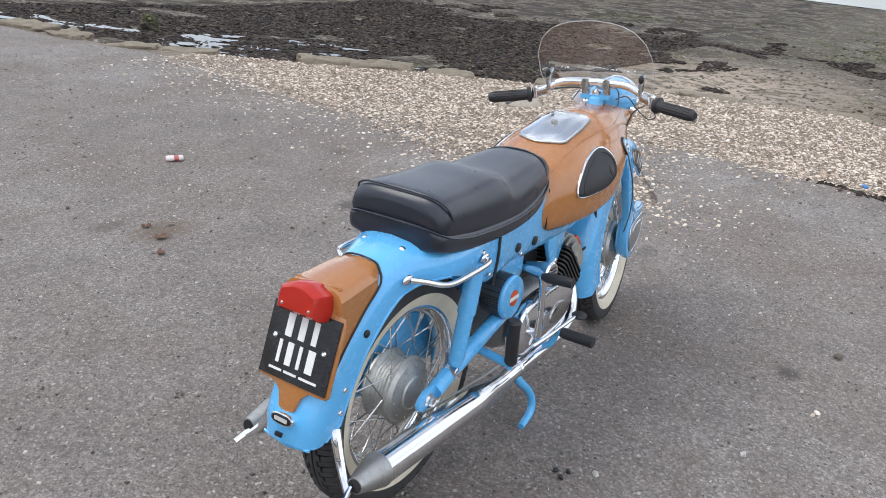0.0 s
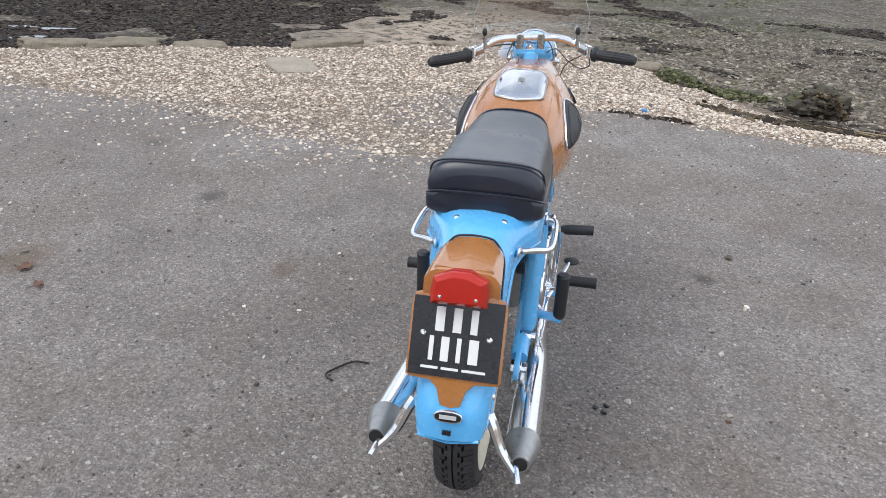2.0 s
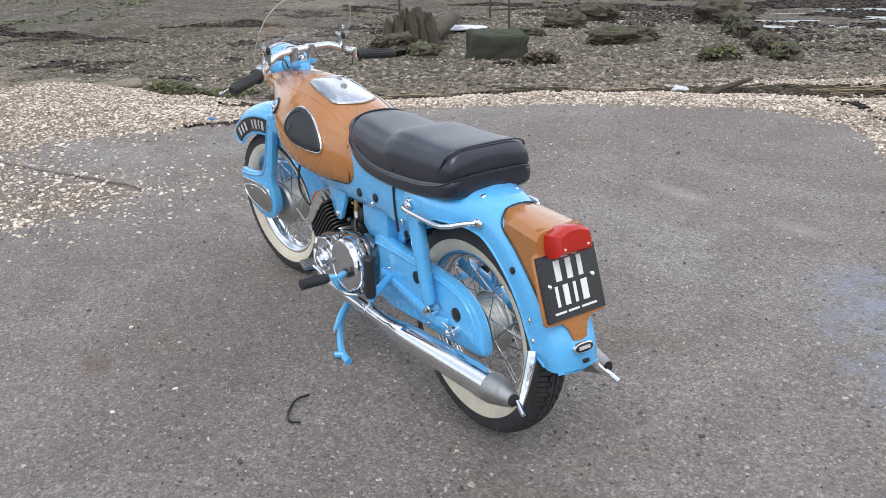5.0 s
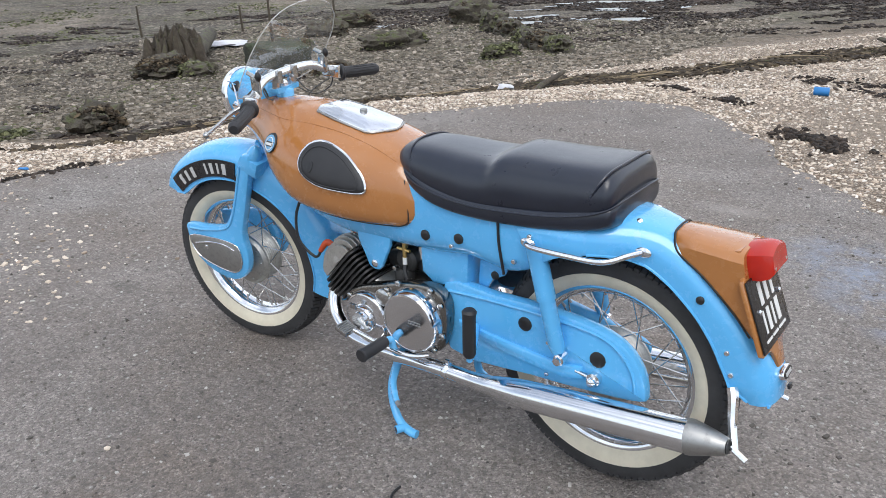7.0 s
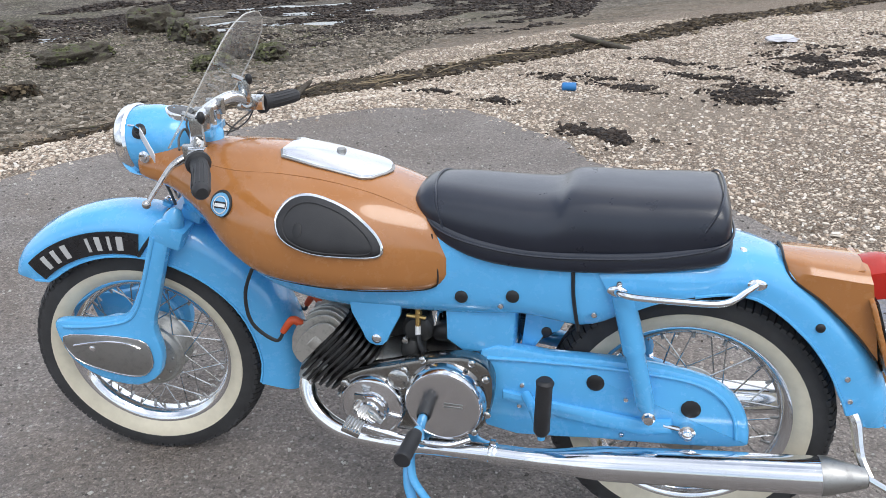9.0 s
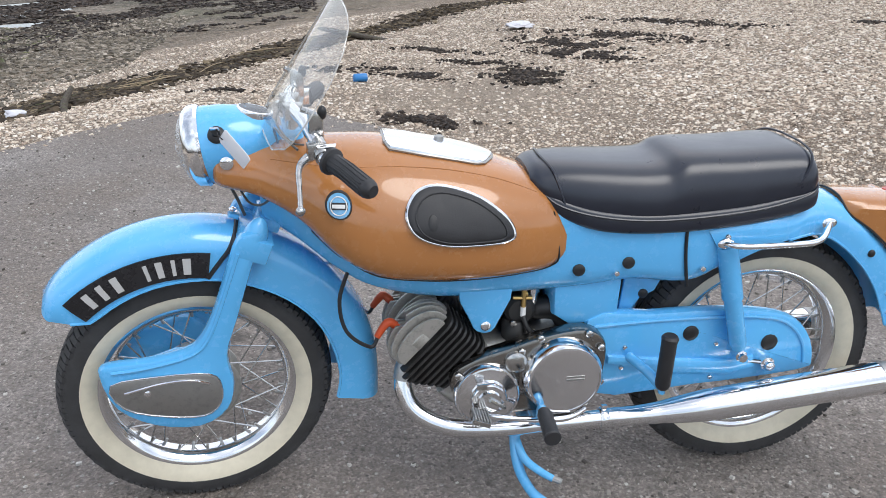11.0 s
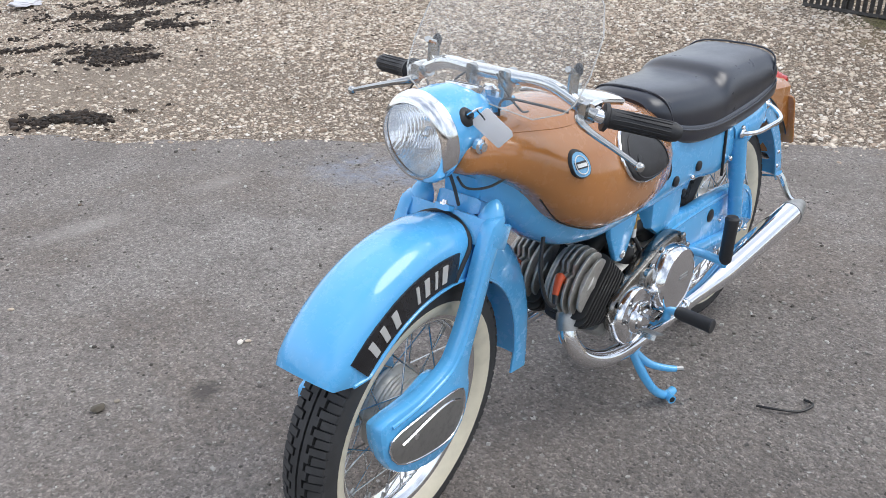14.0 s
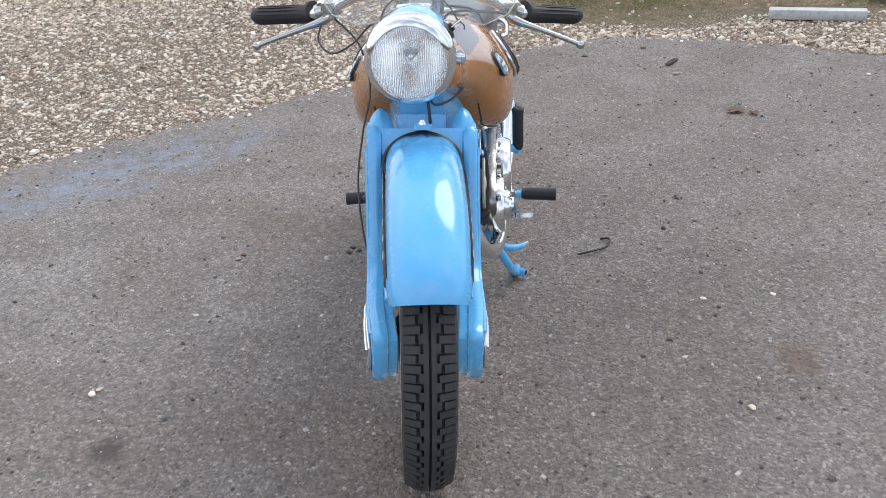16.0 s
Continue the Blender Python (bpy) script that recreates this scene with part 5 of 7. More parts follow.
PAD = [(0.849, 0.722), (0.835, 0.755), (0.804, 0.769), (0.760, 0.765), (0.702, 0.744), (0.654, 0.708), (0.636, 0.678), (0.646, 0.662), (0.700, 0.660), (0.775, 0.665), (0.828, 0.686)]
RND = [(0.975 + 0.0225 * math.cos(a), 0.742 + 0.0225 * math.sin(a)) for a in np.linspace(0, 2 * math.pi, 20, endpoint=False)]
for s in (1, -1):
    pad = part("knee_pad", patch(PAD, s, [(1.0, -0.004), (1.0, 0.005), (0.965, 0.009), (0.90, 0.011), (0.6, 0.012), (0.3, 0.012), (0.02, 0.012)]), GRIP, bike, "black moulded rubber knee pad")
    P = [(x, s * (shell_y(x, z) + 0.003), z) for x, z in smooth_path(PAD, 5, True)]
    part("knee_pad_trim", tube(P + [P[0]], 0.0038, 8, 1), CHROME, pad, "bright metal beading")
    P = np.array(smooth_path(PAD, 5, True))
    P = P.mean(0) + (P - P.mean(0)) * 0.84
    P = [(x, s * (shell_y(x, z) + 0.0115), z) for x, z in P]
    part("pad_ridge", tube(P + [P[0]], 0.0018, 6, 1), GRIP, pad)
    part("emblem", patch([(0.800 + 0.009 * math.cos(a), 0.712 + 0.014 * math.sin(a)) for a in np.linspace(0, 6.283, 14, endpoint=False)], s, [(1, 0.010), (1, 0.0135), (0.8, 0.0142), (0.02, 0.0142)], 0), BLACK, pad)
    badge = part("tank_badge", patch(RND, s, [(1.12, -0.002), (1.12, 0.004), (1.05, 0.006), (0.98, 0.0055), (0.02, 0.0055)], 0), BLACK, bike, "round blue and white enamel badge")
    part("badge_field", patch(RND, s, [(0.97, 0.004), (0.97, 0.0062), (0.02, 0.0066)], 0), BADGE_BLUE, badge)
    ring = [(x, s * (shell_y(x, z) + 0.0066), z) for x, z in [(0.975 + 0.0155 * math.cos(a), 0.742 + 0.0155 * math.sin(a)) for a in np.linspace(0, 2 * math.pi, 24)]]
    part("badge_ring", tube(ring, 0.0012, 5, 1), WHITE, badge)
    part("badge_bar", patch([(0.958, 0.736), (0.958, 0.748), (0.992, 0.748), (0.992, 0.736)], s, [(1, 0.004), (1, 0.0072), (0.02, 0.0075)], 0), PLATE_BLACK, badge)
    part("character_bar", patch([(0.963, 0.739), (0.963, 0.745), (0.987, 0.745), (0.987, 0.739)], s, [(1, 0.006), (1, 0.0082), (0.02, 0.0084)], 0), WHITE, badge)
    seam = [(x, s * (shell_y(x, z) - 0.0006), z) for x, z in ((1.10, 0.812), (1.04, 0.806), (0.96, 0.800), (0.86, 0.800), (0.76, 0.790), (0.66, 0.768), (0.58, 0.738))]
    part("tank_seam", tube(seam, 0.0015, 6, 5), BROWN, tank)
    low = [(x, s * (shell_y(x, z) + 0.001), z) for x, z in ((1.028, 0.676), (0.99, 0.634), (0.96, 0.610), (0.90, 0.586), (0.80, 0.573), (0.70, 0.569), (0.60, 0.571), (0.545, 0.583), (0.530, 0.61), (0.545, 0.70))]
    part("edge_beading", tube(low, 0.0018, 6, 5), BLACK, tank, "black rubber edge beading")
PANEL = [(0.880, 0.046), (0.872, 0.066), (0.800, 0.074), (0.700, 0.073), (0.682, 0.064), (0.662, 0.030), (0.655, 0.0)]
PANEL = PANEL + [(x, -y) for x, y in reversed(PANEL[:-1])]
rings = []
for sc, h in ((1.0, -0.004), (1.0, 0.005), (0.985, 0.008), (0.9, 0.009), (0.6, 0.0095), (0.3, 0.0095), (0.02, 0.0095)):
    rings.append([(0.768 + (x - 0.768) * sc, y * sc, shell_z(0.768 + (x - 0.768) * sc, y * sc) + h) for x, y in PANEL])
panel = part("tank_panel", loft(rings), CHROME, bike, "chromed parcel lid on the tank")
P = [(x, y, shell_z(x, y) + 0.003) for x, y in PANEL]
part("panel_rim", tube(P + [P[0]], 0.0032, 6, 1), DULL_STEEL, panel)
part("panel_lock", lathe([(0.010, 0.0), (0.010, 0.007), (0.007, 0.009), (0.001, 0.009)], 16, (0.766, 0, shell_z(0.766, 0) + 0.008), "z"), DULL_STEEL, panel)

# seat piping
part("seat_front_piping", tube([(0.520, 0.1085, 0.705), (0.536, 0.098, 0.752), (0.545, 0.078, 0.776), (0.553, 0.040, 0.786), (0.556, 0, 0.788), (0.553, -0.040, 0.786), (0.545, -0.078, 0.776), (0.536, -0.098, 0.752), (0.520, -0.1085, 0.705)], 0.0030, 6), VINYL, seat)
for s in (1, -1):
    part("seat_piping", tube([(0.578, 0.066 * s, 0.752), (0.540, 0.107 * s, 0.714), (0.45, 0.1255 * s, 0.690), (0.32, 0.1330 * s, 0.681), (0.15, 0.1350 * s, 0.694), (0.05, 0.1335 * s, 0.713), (-0.005, 0.127 * s, 0.733), (-0.024, 0.09 * s, 0.745), (-0.026, 0.0, 0.747)], 0.0026, 6), VINYL, seat)
part("seat_back_piping", tube([(0.035, 0.129, 0.745), (0.012, 0.122, 0.79), (0.002, 0.095, 0.808), (-0.004, 0.05, 0.814), (-0.005, 0, 0.815), (-0.004, -0.05, 0.814), (0.002, -0.095, 0.808), (0.012, -0.122, 0.79), (0.035, -0.129, 0.745)], 0.0026, 6), VINYL, seat)


def bolt(name, x, y, z, r=0.0065, parent=None, m=None, axis="y"):
    sgn = 1 if y >= 0 else -1
    g = lathe([(r, -0.003), (r, 0.002), (r * 0.75, 0.0042), (r * 0.3, 0.005), (0.0005, 0.005)], 12, axis=axis)
    if sgn < 0 and axis == "y":
        g = mirror(g)
    return part(name, moved(g, Matrix.Translation((x, y, z))), m or CHROME, parent or bike)


for s in (1, -1):
    for x, y, z in ((0.401, 0.1155, 0.559), (0.173, 0.1305, 0.638), (0.216, 0.1265, 0.566)):
        bolt("bolt", x, y * s, z)
    for x, y, z in ((0.483, 0.1125, 0.569), (0.378, 0.1168, 0.583)):
        bolt("rubber_plug", x, y * s, z, 0.0135, m=BLACK)
    for x, z, y in ((-0.271, 0.459, 0.0775), (-0.284, 0.410, 0.0765)):
        bolt("bolt", x, y * s, z)
    bolt("rubber_plug", -0.205, 0.0795 * s, 0.563, 0.009, m=BLACK)
    part("panel_gap", tube([(0.262, 0.1235 * s, 0.66), (0.258, 0.1245 * s, 0.60), (0.245, 0.1225 * s, 0.525)], 0.0038, 6), BLACK, bike, "black rubber strip between panels")
    part("bolt", moved(lathe([(0.0075, -0.003), (0.0075, 0.002), (0.005, 0.004), (0.0005, 0.005)], 10, axis="z"), pose(-0.050, 0.052 * s, 0.697, -22 * s, -8, 0)), CHROME, bike)
    rail = part("grab_rail", tube([(0.180, 0.132 * s, 0.624), (0.166, 0.152 * s, 0.627), (0.135, 0.160 * s, 0.627), (0.06, 0.161 * s, 0.628), (0.0, 0.158 * s, 0.629), (-0.030, 0.147 * s, 0.633), (-0.055, 0.122 * s, 0.641), (-0.076, 0.096 * s, 0.645)], 0.0068, 10), CHROME, bike, "chromed grab rail")
    for x, y, z in ((0.176, 0.134, 0.624), (-0.078, 0.090, 0.644)):
        part("rail_foot", moved(ball((0, 0, 0), 0.016, 12, (1.2, 0.35, 0.75)), Matrix.Translation((x, y * s, z))), CHROME, rail)

# tail: tan bracket, plate, lamp
TAILM = pose(-0.312, 0, 0.556, 0, 21, 0)
BR = [(-0.094, -0.082), (-0.088, -0.088), (-0.045, -0.091), (-0.030, -0.105), (-0.020, -0.137), (0.0, -0.142), (0.020, -0.137), (0.030, -0.105), (0.045, -0.091), (0.088, -0.088), (0.094, -0.082),
      (0.094, 0.064), (0.088, 0.078), (0.062, 0.086), (0.056, 0.110), (0.045, 0.120), (-0.045, 0.120), (-0.056, 0.110), (-0.062, 0.086), (-0.088, 0.078), (-0.094, 0.064)]
turn = Matrix(((0, 1, 0, 0), (1, 0, 0, 0), (0, 0, 1, 0), (0, 0, 0, 1)))
tail = part("tail_bracket", moved(moved(slab(BR, -0.004, 0.006, 0.003), turn), TAILM), BROWN, bike, "tan number plate bracket")
cowl = []
for t in np.linspace(0, 1, 7):
    x = -0.128 - 0.149 * t
    top, low = np.interp(t, [0, 1], [0.686, 0.678]), np.interp(t, [0, 0.1, 0.456, 0.82, 1], [0.672, 0.650, 0.612, 0.550, 0.505])
    w = np.interp(t, [0, 0.1, 0.456, 0.82, 1], [0.050, 0.066, 0.070, 0.0745, 0.075])
    lean = lambda z: x + 0.23 * t * (z - 0.678)
    cowl.append([(lean(low), w, low), (lean(top - 0.018), w, top - 0.018), (x, w * 0.86, top - 0.006), (x, w * 0.70, top), (x, 0, top + 0.004), (x, -w * 0.70, top), (x, -w * 0.86, top - 0.006), (lean(top - 0.018), -w, top - 0.018), (lean(low), -w, low)])
part("tail_cowl", loft(cowl), BROWN, tail, "tan tail cowl")
for s in (1, -1):
    part("cowl_beading", tube([(-0.126, 0.0, 0.692), (-0.126, 0.03 * s, 0.689), (-0.128, 0.047 * s, 0.680), (-0.144, 0.066 * s, 0.652), (-0.202, 0.0715 * s, 0.613), (-0.272, 0.0760 * s, 0.552), (-0.311, 0.0765 * s, 0.506)], 0.0024, 6), BLACK, tail)
plate = part("number_plate", moved(brick((-0.007, 0, -0.004), (0.004, 0.178, 0.154), 0.0015), TAILM), PLATE_BLACK, tail, "black plate with white character bars")
for y0, w in ((0.034, 0.018), (0.0, 0.017), (-0.033, 0.014)):
    part("character_bar", moved(brick((-0.0095, y0, 0.032), (0.002, w, 0.048), 0.0008), TAILM), WHITE, plate)
for y0, w in ((0.047, 0.009), (0.020, 0.016), (-0.007, 0.009), (-0.036, 0.019)):
    part("character_bar", moved(brick((-0.0095, y0, -0.026), (0.002, w, 0.048), 0.0008), TAILM), WHITE, plate)
for y0, w in ((0.047, 0.034), (0.007, 0.034), (-0.040, 0.046)):
    part("caption_bar", moved(brick((-0.0095, y0, -0.064), (0.002, w, 0.005), 0.0005), TAILM), WHITE, plate)
for s in (1, -1):
    part("plate_bolt", moved(lathe([(0.006, 0.0), (0.006, 0.003), (0.003, 0.006), (0.0005, 0.006)], 10, axis="x"), TAILM @ pose(-0.009, 0.065 * s, 0.002, 0, 0, 180)), CHROME, plate)
LAMPM = pose(-0.286, 0, 0.653, 0, 14, 0) @ Matrix.Diagonal((1, 0.96, 0.96, 1))
lens = []
for x, w, h in ((0.012, 0.050, 0.030), (0.008, 0.057, 0.034), (-0.020, 0.058, 0.035), (-0.036, 0.055, 0.032), (-0.044, 0.046, 0.024)):
    lens.append([(x, w, -h), (x, w * 1.02, -h * 0.2), (x, w * 0.94, h * 0.55), (x, w * 0.30, h), (x, -w * 0.30, h), (x, -w * 0.94, h * 0.55), (x, -w * 1.02, -h * 0.2), (x, -w, -h)])
lampr = part("tail_lamp", moved(loft(lens), LAMPM), RED_LENS, bike, "ribbed red plastic tail lamp")
part("lamp_base", moved(brick((0.018, 0, -0.002), (0.014, 0.122, 0.070), 0.004), LAMPM), BROWN, lampr)
for s in (1, -1):
    part("lamp_screw", moved(lathe([(0.004, 0), (0.004, 0.002), (0.0005, 0.0025)], 8, axis="x"), LAMPM @ pose(-0.043, 0.036 * s, -0.016, 0, 0, 180)), CHROME, lampr)
GM = pose(-0.3735, 0, 0.411, 0, 15, 0)
oval = lambda a, b: [(a * math.copysign(abs(math.cos(q)) ** 0.7, math.cos(q)), b * math.copysign(abs(math.sin(q)) ** 0.9, math.sin(q))) for q in np.linspace(0, 2 * math.pi, 24, endpoint=False)]
badge = part("rear_badge", moved(moved(slab(oval(0.029, 0.0125), -0.004, 0.012, 0.002), turn), GM), CHROME, bike, "oval bright badge")
part("badge_field", moved(moved(slab(oval(0.0262, 0.0098), -0.0052, -0.0030, 0.0006), turn), GM), PLATE_BLACK, badge)
part("character_bar", moved(brick((-0.0060, 0, 0), (0.0015, 0.034, 0.008), 0.0005), GM), SILVER, badge)
part("small_plate", moved(brick((-0.004, 0, -0.032), (0.006, 0.018, 0.009), 0.001), GM), PLATE_BLACK, badge)

# exhausts
for s in (1, -1):
    # the right one hangs a little lower and closer in
    fall = lambda x: (0.008 if s > 0 else 0.030) * (0.42 - x)
    tuck = lambda x: 0.0 if s > 0 else 0.017 * (0.42 - x)
    hang = lambda pts: [(x, (y - tuck(x)) * s, z - fall(x)) for x, y, z in pts]
    ex = part("silencer", tube(hang([(0.40, 0.137, 0.216), (0.33, 0.138, 0.218), (0.27, 0.14, 0.223), (0.17, 0.144, 0.236), (-0.03, 0.150, 0.263), (-0.24, 0.156, 0.291)]), [0.0215, 0.0215, 0.0255, 0.036, 0.0375, 0.0375], 24, 5), CHROME, bike, "long chromed silencer")
    part("tail_cone", tube(hang([(-0.236, 0.156, 0.2905), (-0.246, 0.156, 0.292), (-0.290, 0.157, 0.297), (-0.318, 0.158, 0.300)]), [0.039, 0.0385, 0.027, 0.0185], 24, 1), DULL_STEEL, ex, "dull metal end cone")
    # Black disc stands for the dark inside of the pipe.
    part("outlet", tube(hang([(-0.316, 0.158, 0.2998), (-0.3195, 0.158, 0.3002)]), 0.0155, 16, 1), BLACK, ex)
    part("exhaust_pipe", tube([(0.838, 0.066 * s, 0.335), (0.846, 0.082 * s, 0.290), (0.822, 0.102 * s, 0.243), (0.752, 0.124 * s, 0.212), (0.65, 0.135 * s, 0.207), (0.52, 0.137 * s, 0.211), (0.38, 0.137 * s, 0.216)], 0.0205, 16), CHROME, ex, "chromed exhaust pipe")
    part("clamp", join(lathe([(0.0235, -0.009), (0.0245, -0.007), (0.0245, 0.007), (0.0235, 0.009)], 18, (0.405, 0.137 * s, 0.216), "x"), brick((0.405, 0.137 * s, 0.243), (0.012, 0.010, 0.012), 0.002)), CHROME, ex)
    part("tail_stay", join(tube(hang([(-0.292, 0.084, 0.392), (-0.300, 0.094, 0.375), (-0.312, 0.118, 0.322), (-0.332, 0.150, 0.288)]), [0.012, 0.012, 0.010, 0.007], 8, 4), tube(hang([(-0.322, 0.150, 0.296), (-0.358, 0.160, 0.282)]), 0.0065, 8, 1)), CHROME, ex, "chromed silencer stay")

# engine: crankcase, covers, cylinders
eng = part("crankcase", hull([(0.755, 0.070, 0.27, 0.36, 3, 1), (0.70, 0.095, 0.25, 0.39, 4, 1), (0.62, 0.105, 0.24, 0.395, 4, 1), (0.50, 0.105, 0.235, 0.40, 4, 1), (0.40, 0.085, 0.25, 0.40, 4, 1)], 4), ALLOY, bike, "cast alloy crankcase")
CRANK = [(0.745, 0.350), (0.690, 0.383), (0.634, 0.400), (0.560, 0.424), (0.480, 0.438), (0.438, 0.430), (0.412, 0.400), (0.410, 0.345), (0.422, 0.292), (0.455, 0.248), (0.560, 0.240), (0.650, 0.238), (0.720, 0.262), (0.748, 0.305)]
case = part("outer_cover", slab(CRANK, 0.090, 0.132, 0.010, 3), CASE_ALLOY, eng, "polished alloy engine cover")
part("primary_cover", lathe([(0.088, 0.12), (0.088, 0.146), (0.086, 0.152), (0.084, 0.160), (0.079, 0.167), (0.075, 0.168), (0.0745, 0.1665), (0.002, 0.1665)], 48, (0.509, 0, 0.336)), CHROME, case, "round chromed primary cover")
part("cover_bar", join(brick((0.487, 0.167, 0.345), (0.040, 0.0012, 0.004), 0.0005), brick((0.487, 0.167, 0.338), (0.040, 0.0012, 0.004), 0.0005)), DULL_STEEL, case)
part("alternator_cover", lathe([(0.073, 0.12), (0.073, 0.142), (0.069, 0.149), (0.066, 0.150), (0.064, 0.147), (0.042, 0.149), (0.040, 0.150), (0.039, 0.160), (0.035, 0.166), (0.026, 0.1665), (0.024, 0.174), (0.002, 0.174)], 40, (0.672, 0, 0.298)), CHROME, case, "stepped chromed alternator cover")
part("contact_clip", join(brick((0.690, 0.171, 0.338), (0.022, 0.012, 0.014), 0.003), tube([(0.672, 0.178, 0.308), (0.64, 0.176, 0.285)], 0.005, 8, 1)), POLISHED, case)
for x, z in ((0.735, 0.345), (0.616, 0.372), (0.60, 0.395), (0.455, 0.430), (0.425, 0.395), (0.42, 0.31), (0.448, 0.262), (0.56, 0.425), (0.73, 0.29)):
    bolt("cover_bolt", x, 0.137, z, 0.008, case, POLISHED)
part("mount_boss", lathe([(0.024, 0.09), (0.024, 0.142), (0.018, 0.146), (0.002, 0.147)], 20, (0.612, 0, 0.372)), POLISHED, case)

AX, PV = Vector((0.743, 0, 0.669)), Vector((-0.669, 0, 0.743))


def along(u, v, y):
    """A point by the cylinders' slope: u along the bore from its foot, v across it."""
    p = Vector((0.728, y, 0.341)) + AX * u + PV * v
    return tuple(p)


def fin_plate(u0, u1, hv, hy, yc, r=0.022, front=None):
    pts, lo = [], -(front or hv)
    for cx, cy, a0 in ((hv - r, hy - r, 0), (lo + r, hy - r, 90), (lo + r, -hy + r, 180), (hv - r, -hy + r, 270)):
        for a in np.radians(np.linspace(a0, a0 + 90, 4)):
            pts.append((cx + r * math.cos(a), cy + r * math.sin(a)))
    return loft([[along(u, v, yc + y) for v, y in pts] for u in (u0, u1)])


for s in (1, -1):
    yc = 0.060 * s
    cyl = part("cylinder", loft([[along(u, 0.042 * math.cos(a), yc + 0.042 * math.sin(a)) for a in np.linspace(0, 6.283, 24, endpoint=False)] for u in (-0.03, 0.115)]), BLACK_IRON, bike, "black finned cast-iron cylinder")
    for k in range(8):
        u = -0.005 + 0.0135 * k
        part("fin", fin_plate(u, u + 0.0055, 0.080, 0.054, yc, 0.022, min(0.094, 0.060 + 0.6 * max(0.0, u)) - 0.012 * (k == 7)), BLACK_IRON, cyl)
    head = part("cylinder_head", loft([[along(u, r * math.cos(a), yc + r * math.sin(a)) for a in np.linspace(0, 6.283, 24, endpoint=False)] for u, r in ((0.104, 0.050), (0.122, 0.050), (0.134, 0.035), (0.140, 0.02))]), HEAD_ALLOY, bike, "grey finned alloy cylinder head")
    for k in range(-3, 4):
        y = k * 0.0145
        q = math.sqrt(max(0.08, 1 - (y / 0.055) ** 2))
        prof = []
        for a in np.linspace(-math.pi / 2, math.pi / 2, 15):
            prof.append((0.107 + 0.062 * q * math.cos(a) ** 0.8, 0.080 * (0.50 + 0.50 * q) * math.sin(a)))
        prof = [(u if abs(v) > 0.012 or abs(k) > 1 else u - 0.018, v) for u, v in prof]
        ring = [(0.102, prof[0][1] * 0.98)] + prof + [(0.102, prof[-1][1] * 0.98)]
        t = 0.0032
        part("fin", loft([[along(0.102 + (u - 0.102) * g, v * (0.985 if g < 1 else 1), yc + y + o) for u, v in ring] for o, g in ((-t, 0.98), (-t * 0.6, 1), (t * 0.6, 1), (t, 0.98))]), HEAD_ALLOY, head)
    cap_at = Vector(along(0.132, -0.020, yc))
    cap = part("plug_cap", tube([tuple(cap_at), tuple(cap_at + AX * 0.03), tuple(cap_at + Vector((0.040, 0.006 * s, 0.030))), tuple(cap_at + Vector((0.062, 0.012 * s, 0.0)))], [0.007, 0.0095, 0.0095, 0.007], 10, 4), ORANGE, head, "orange rubber spark plug cap")
    e = cap_at + Vector((0.060, 0.011 * s, 0.002))
    part("plug_lead", tube([tuple(e), tuple(e + Vector((0.016, 0.010 * s, -0.020))), (0.965, 0.090 * s, 0.440), (0.978, 0.082 * s, 0.51), (0.955, 0.070 * s, 0.58)], 0.0042, 8), BLACK, cap, "black ignition lead")
    # front engine lug of the frame
    part("frame_lug", slab([(0.735, 0.540), (0.615, 0.540), (0.640, 0.455), (0.660, 0.422), (0.690, 0.425), (0.705, 0.450)], 0.078 * s, 0.094 * s, 0.005, 2), BLUE, bike, "sky blue engine mounting lug")
    bolt("lug_bolt", 0.672, 0.095 * s, 0.440, 0.011)
part("crankcase_mouth", fin_plate(-0.050, -0.008, 0.076, 0.105, 0.0), ALLOY, eng)
for s in (1, -1):
    part("exhaust_port", tube([along(0.045, -0.05, 0.062 * s), (0.832, 0.064 * s, 0.342), (0.842, 0.074 * s, 0.308)], 0.026, 14, 4), DULL_STEEL, bike)
part("air_box", slab([(0.525, 0.535), (0.372, 0.535), (0.376, 0.430), (0.485, 0.424), (0.522, 0.450)], -0.070, 0.086, 0.012), BLUE, bike, "sky blue pressed air box")
part("rear_lug", slab([(0.355, 0.535), (0.262, 0.535), (0.285, 0.485), (0.318, 0.468), (0.350, 0.415), (0.366, 0.42)], 0.046, 0.056, 0.003), BLUE, bike)
bolt("rubber_plug", 0.312, 0.057, 0.480, 0.011, m=BLACK)
# Added slab: closes the see-through gap and gives its shade a dark colour.
part("carb_shade_slab", slab([(0.52, 0.515), (0.52, 0.39), (0.66, 0.385), (0.68, 0.42), (0.66, 0.515)], -0.035, -0.012, 0.006), BLACK_IRON, bike, "added dark slab standing for the shade behind the carburettor")
carb = part("carburettor", join(lathe([(0.024, -0.03), (0.034, -0.02), (0.034, 0.06), (0.026, 0.068), (0.010, 0.070)], 20, (0.590, 0, 0.455)), tube([(0.578, 0.012, 0.42), (0.578, 0.012, 0.50)], 0.021, 16, 1), tube([(0.60, 0.0, 0.445), (0.68, 0.0, 0.42)], 0.026, 14, 1)), BLACK_IRON, bike, "dark grimy cast carburettor")
part("mixing_chamber", tube([(0.560, 0.030, 0.455), (0.556, 0.030, 0.505)], 0.017, 16, 1), CHROME, carb)
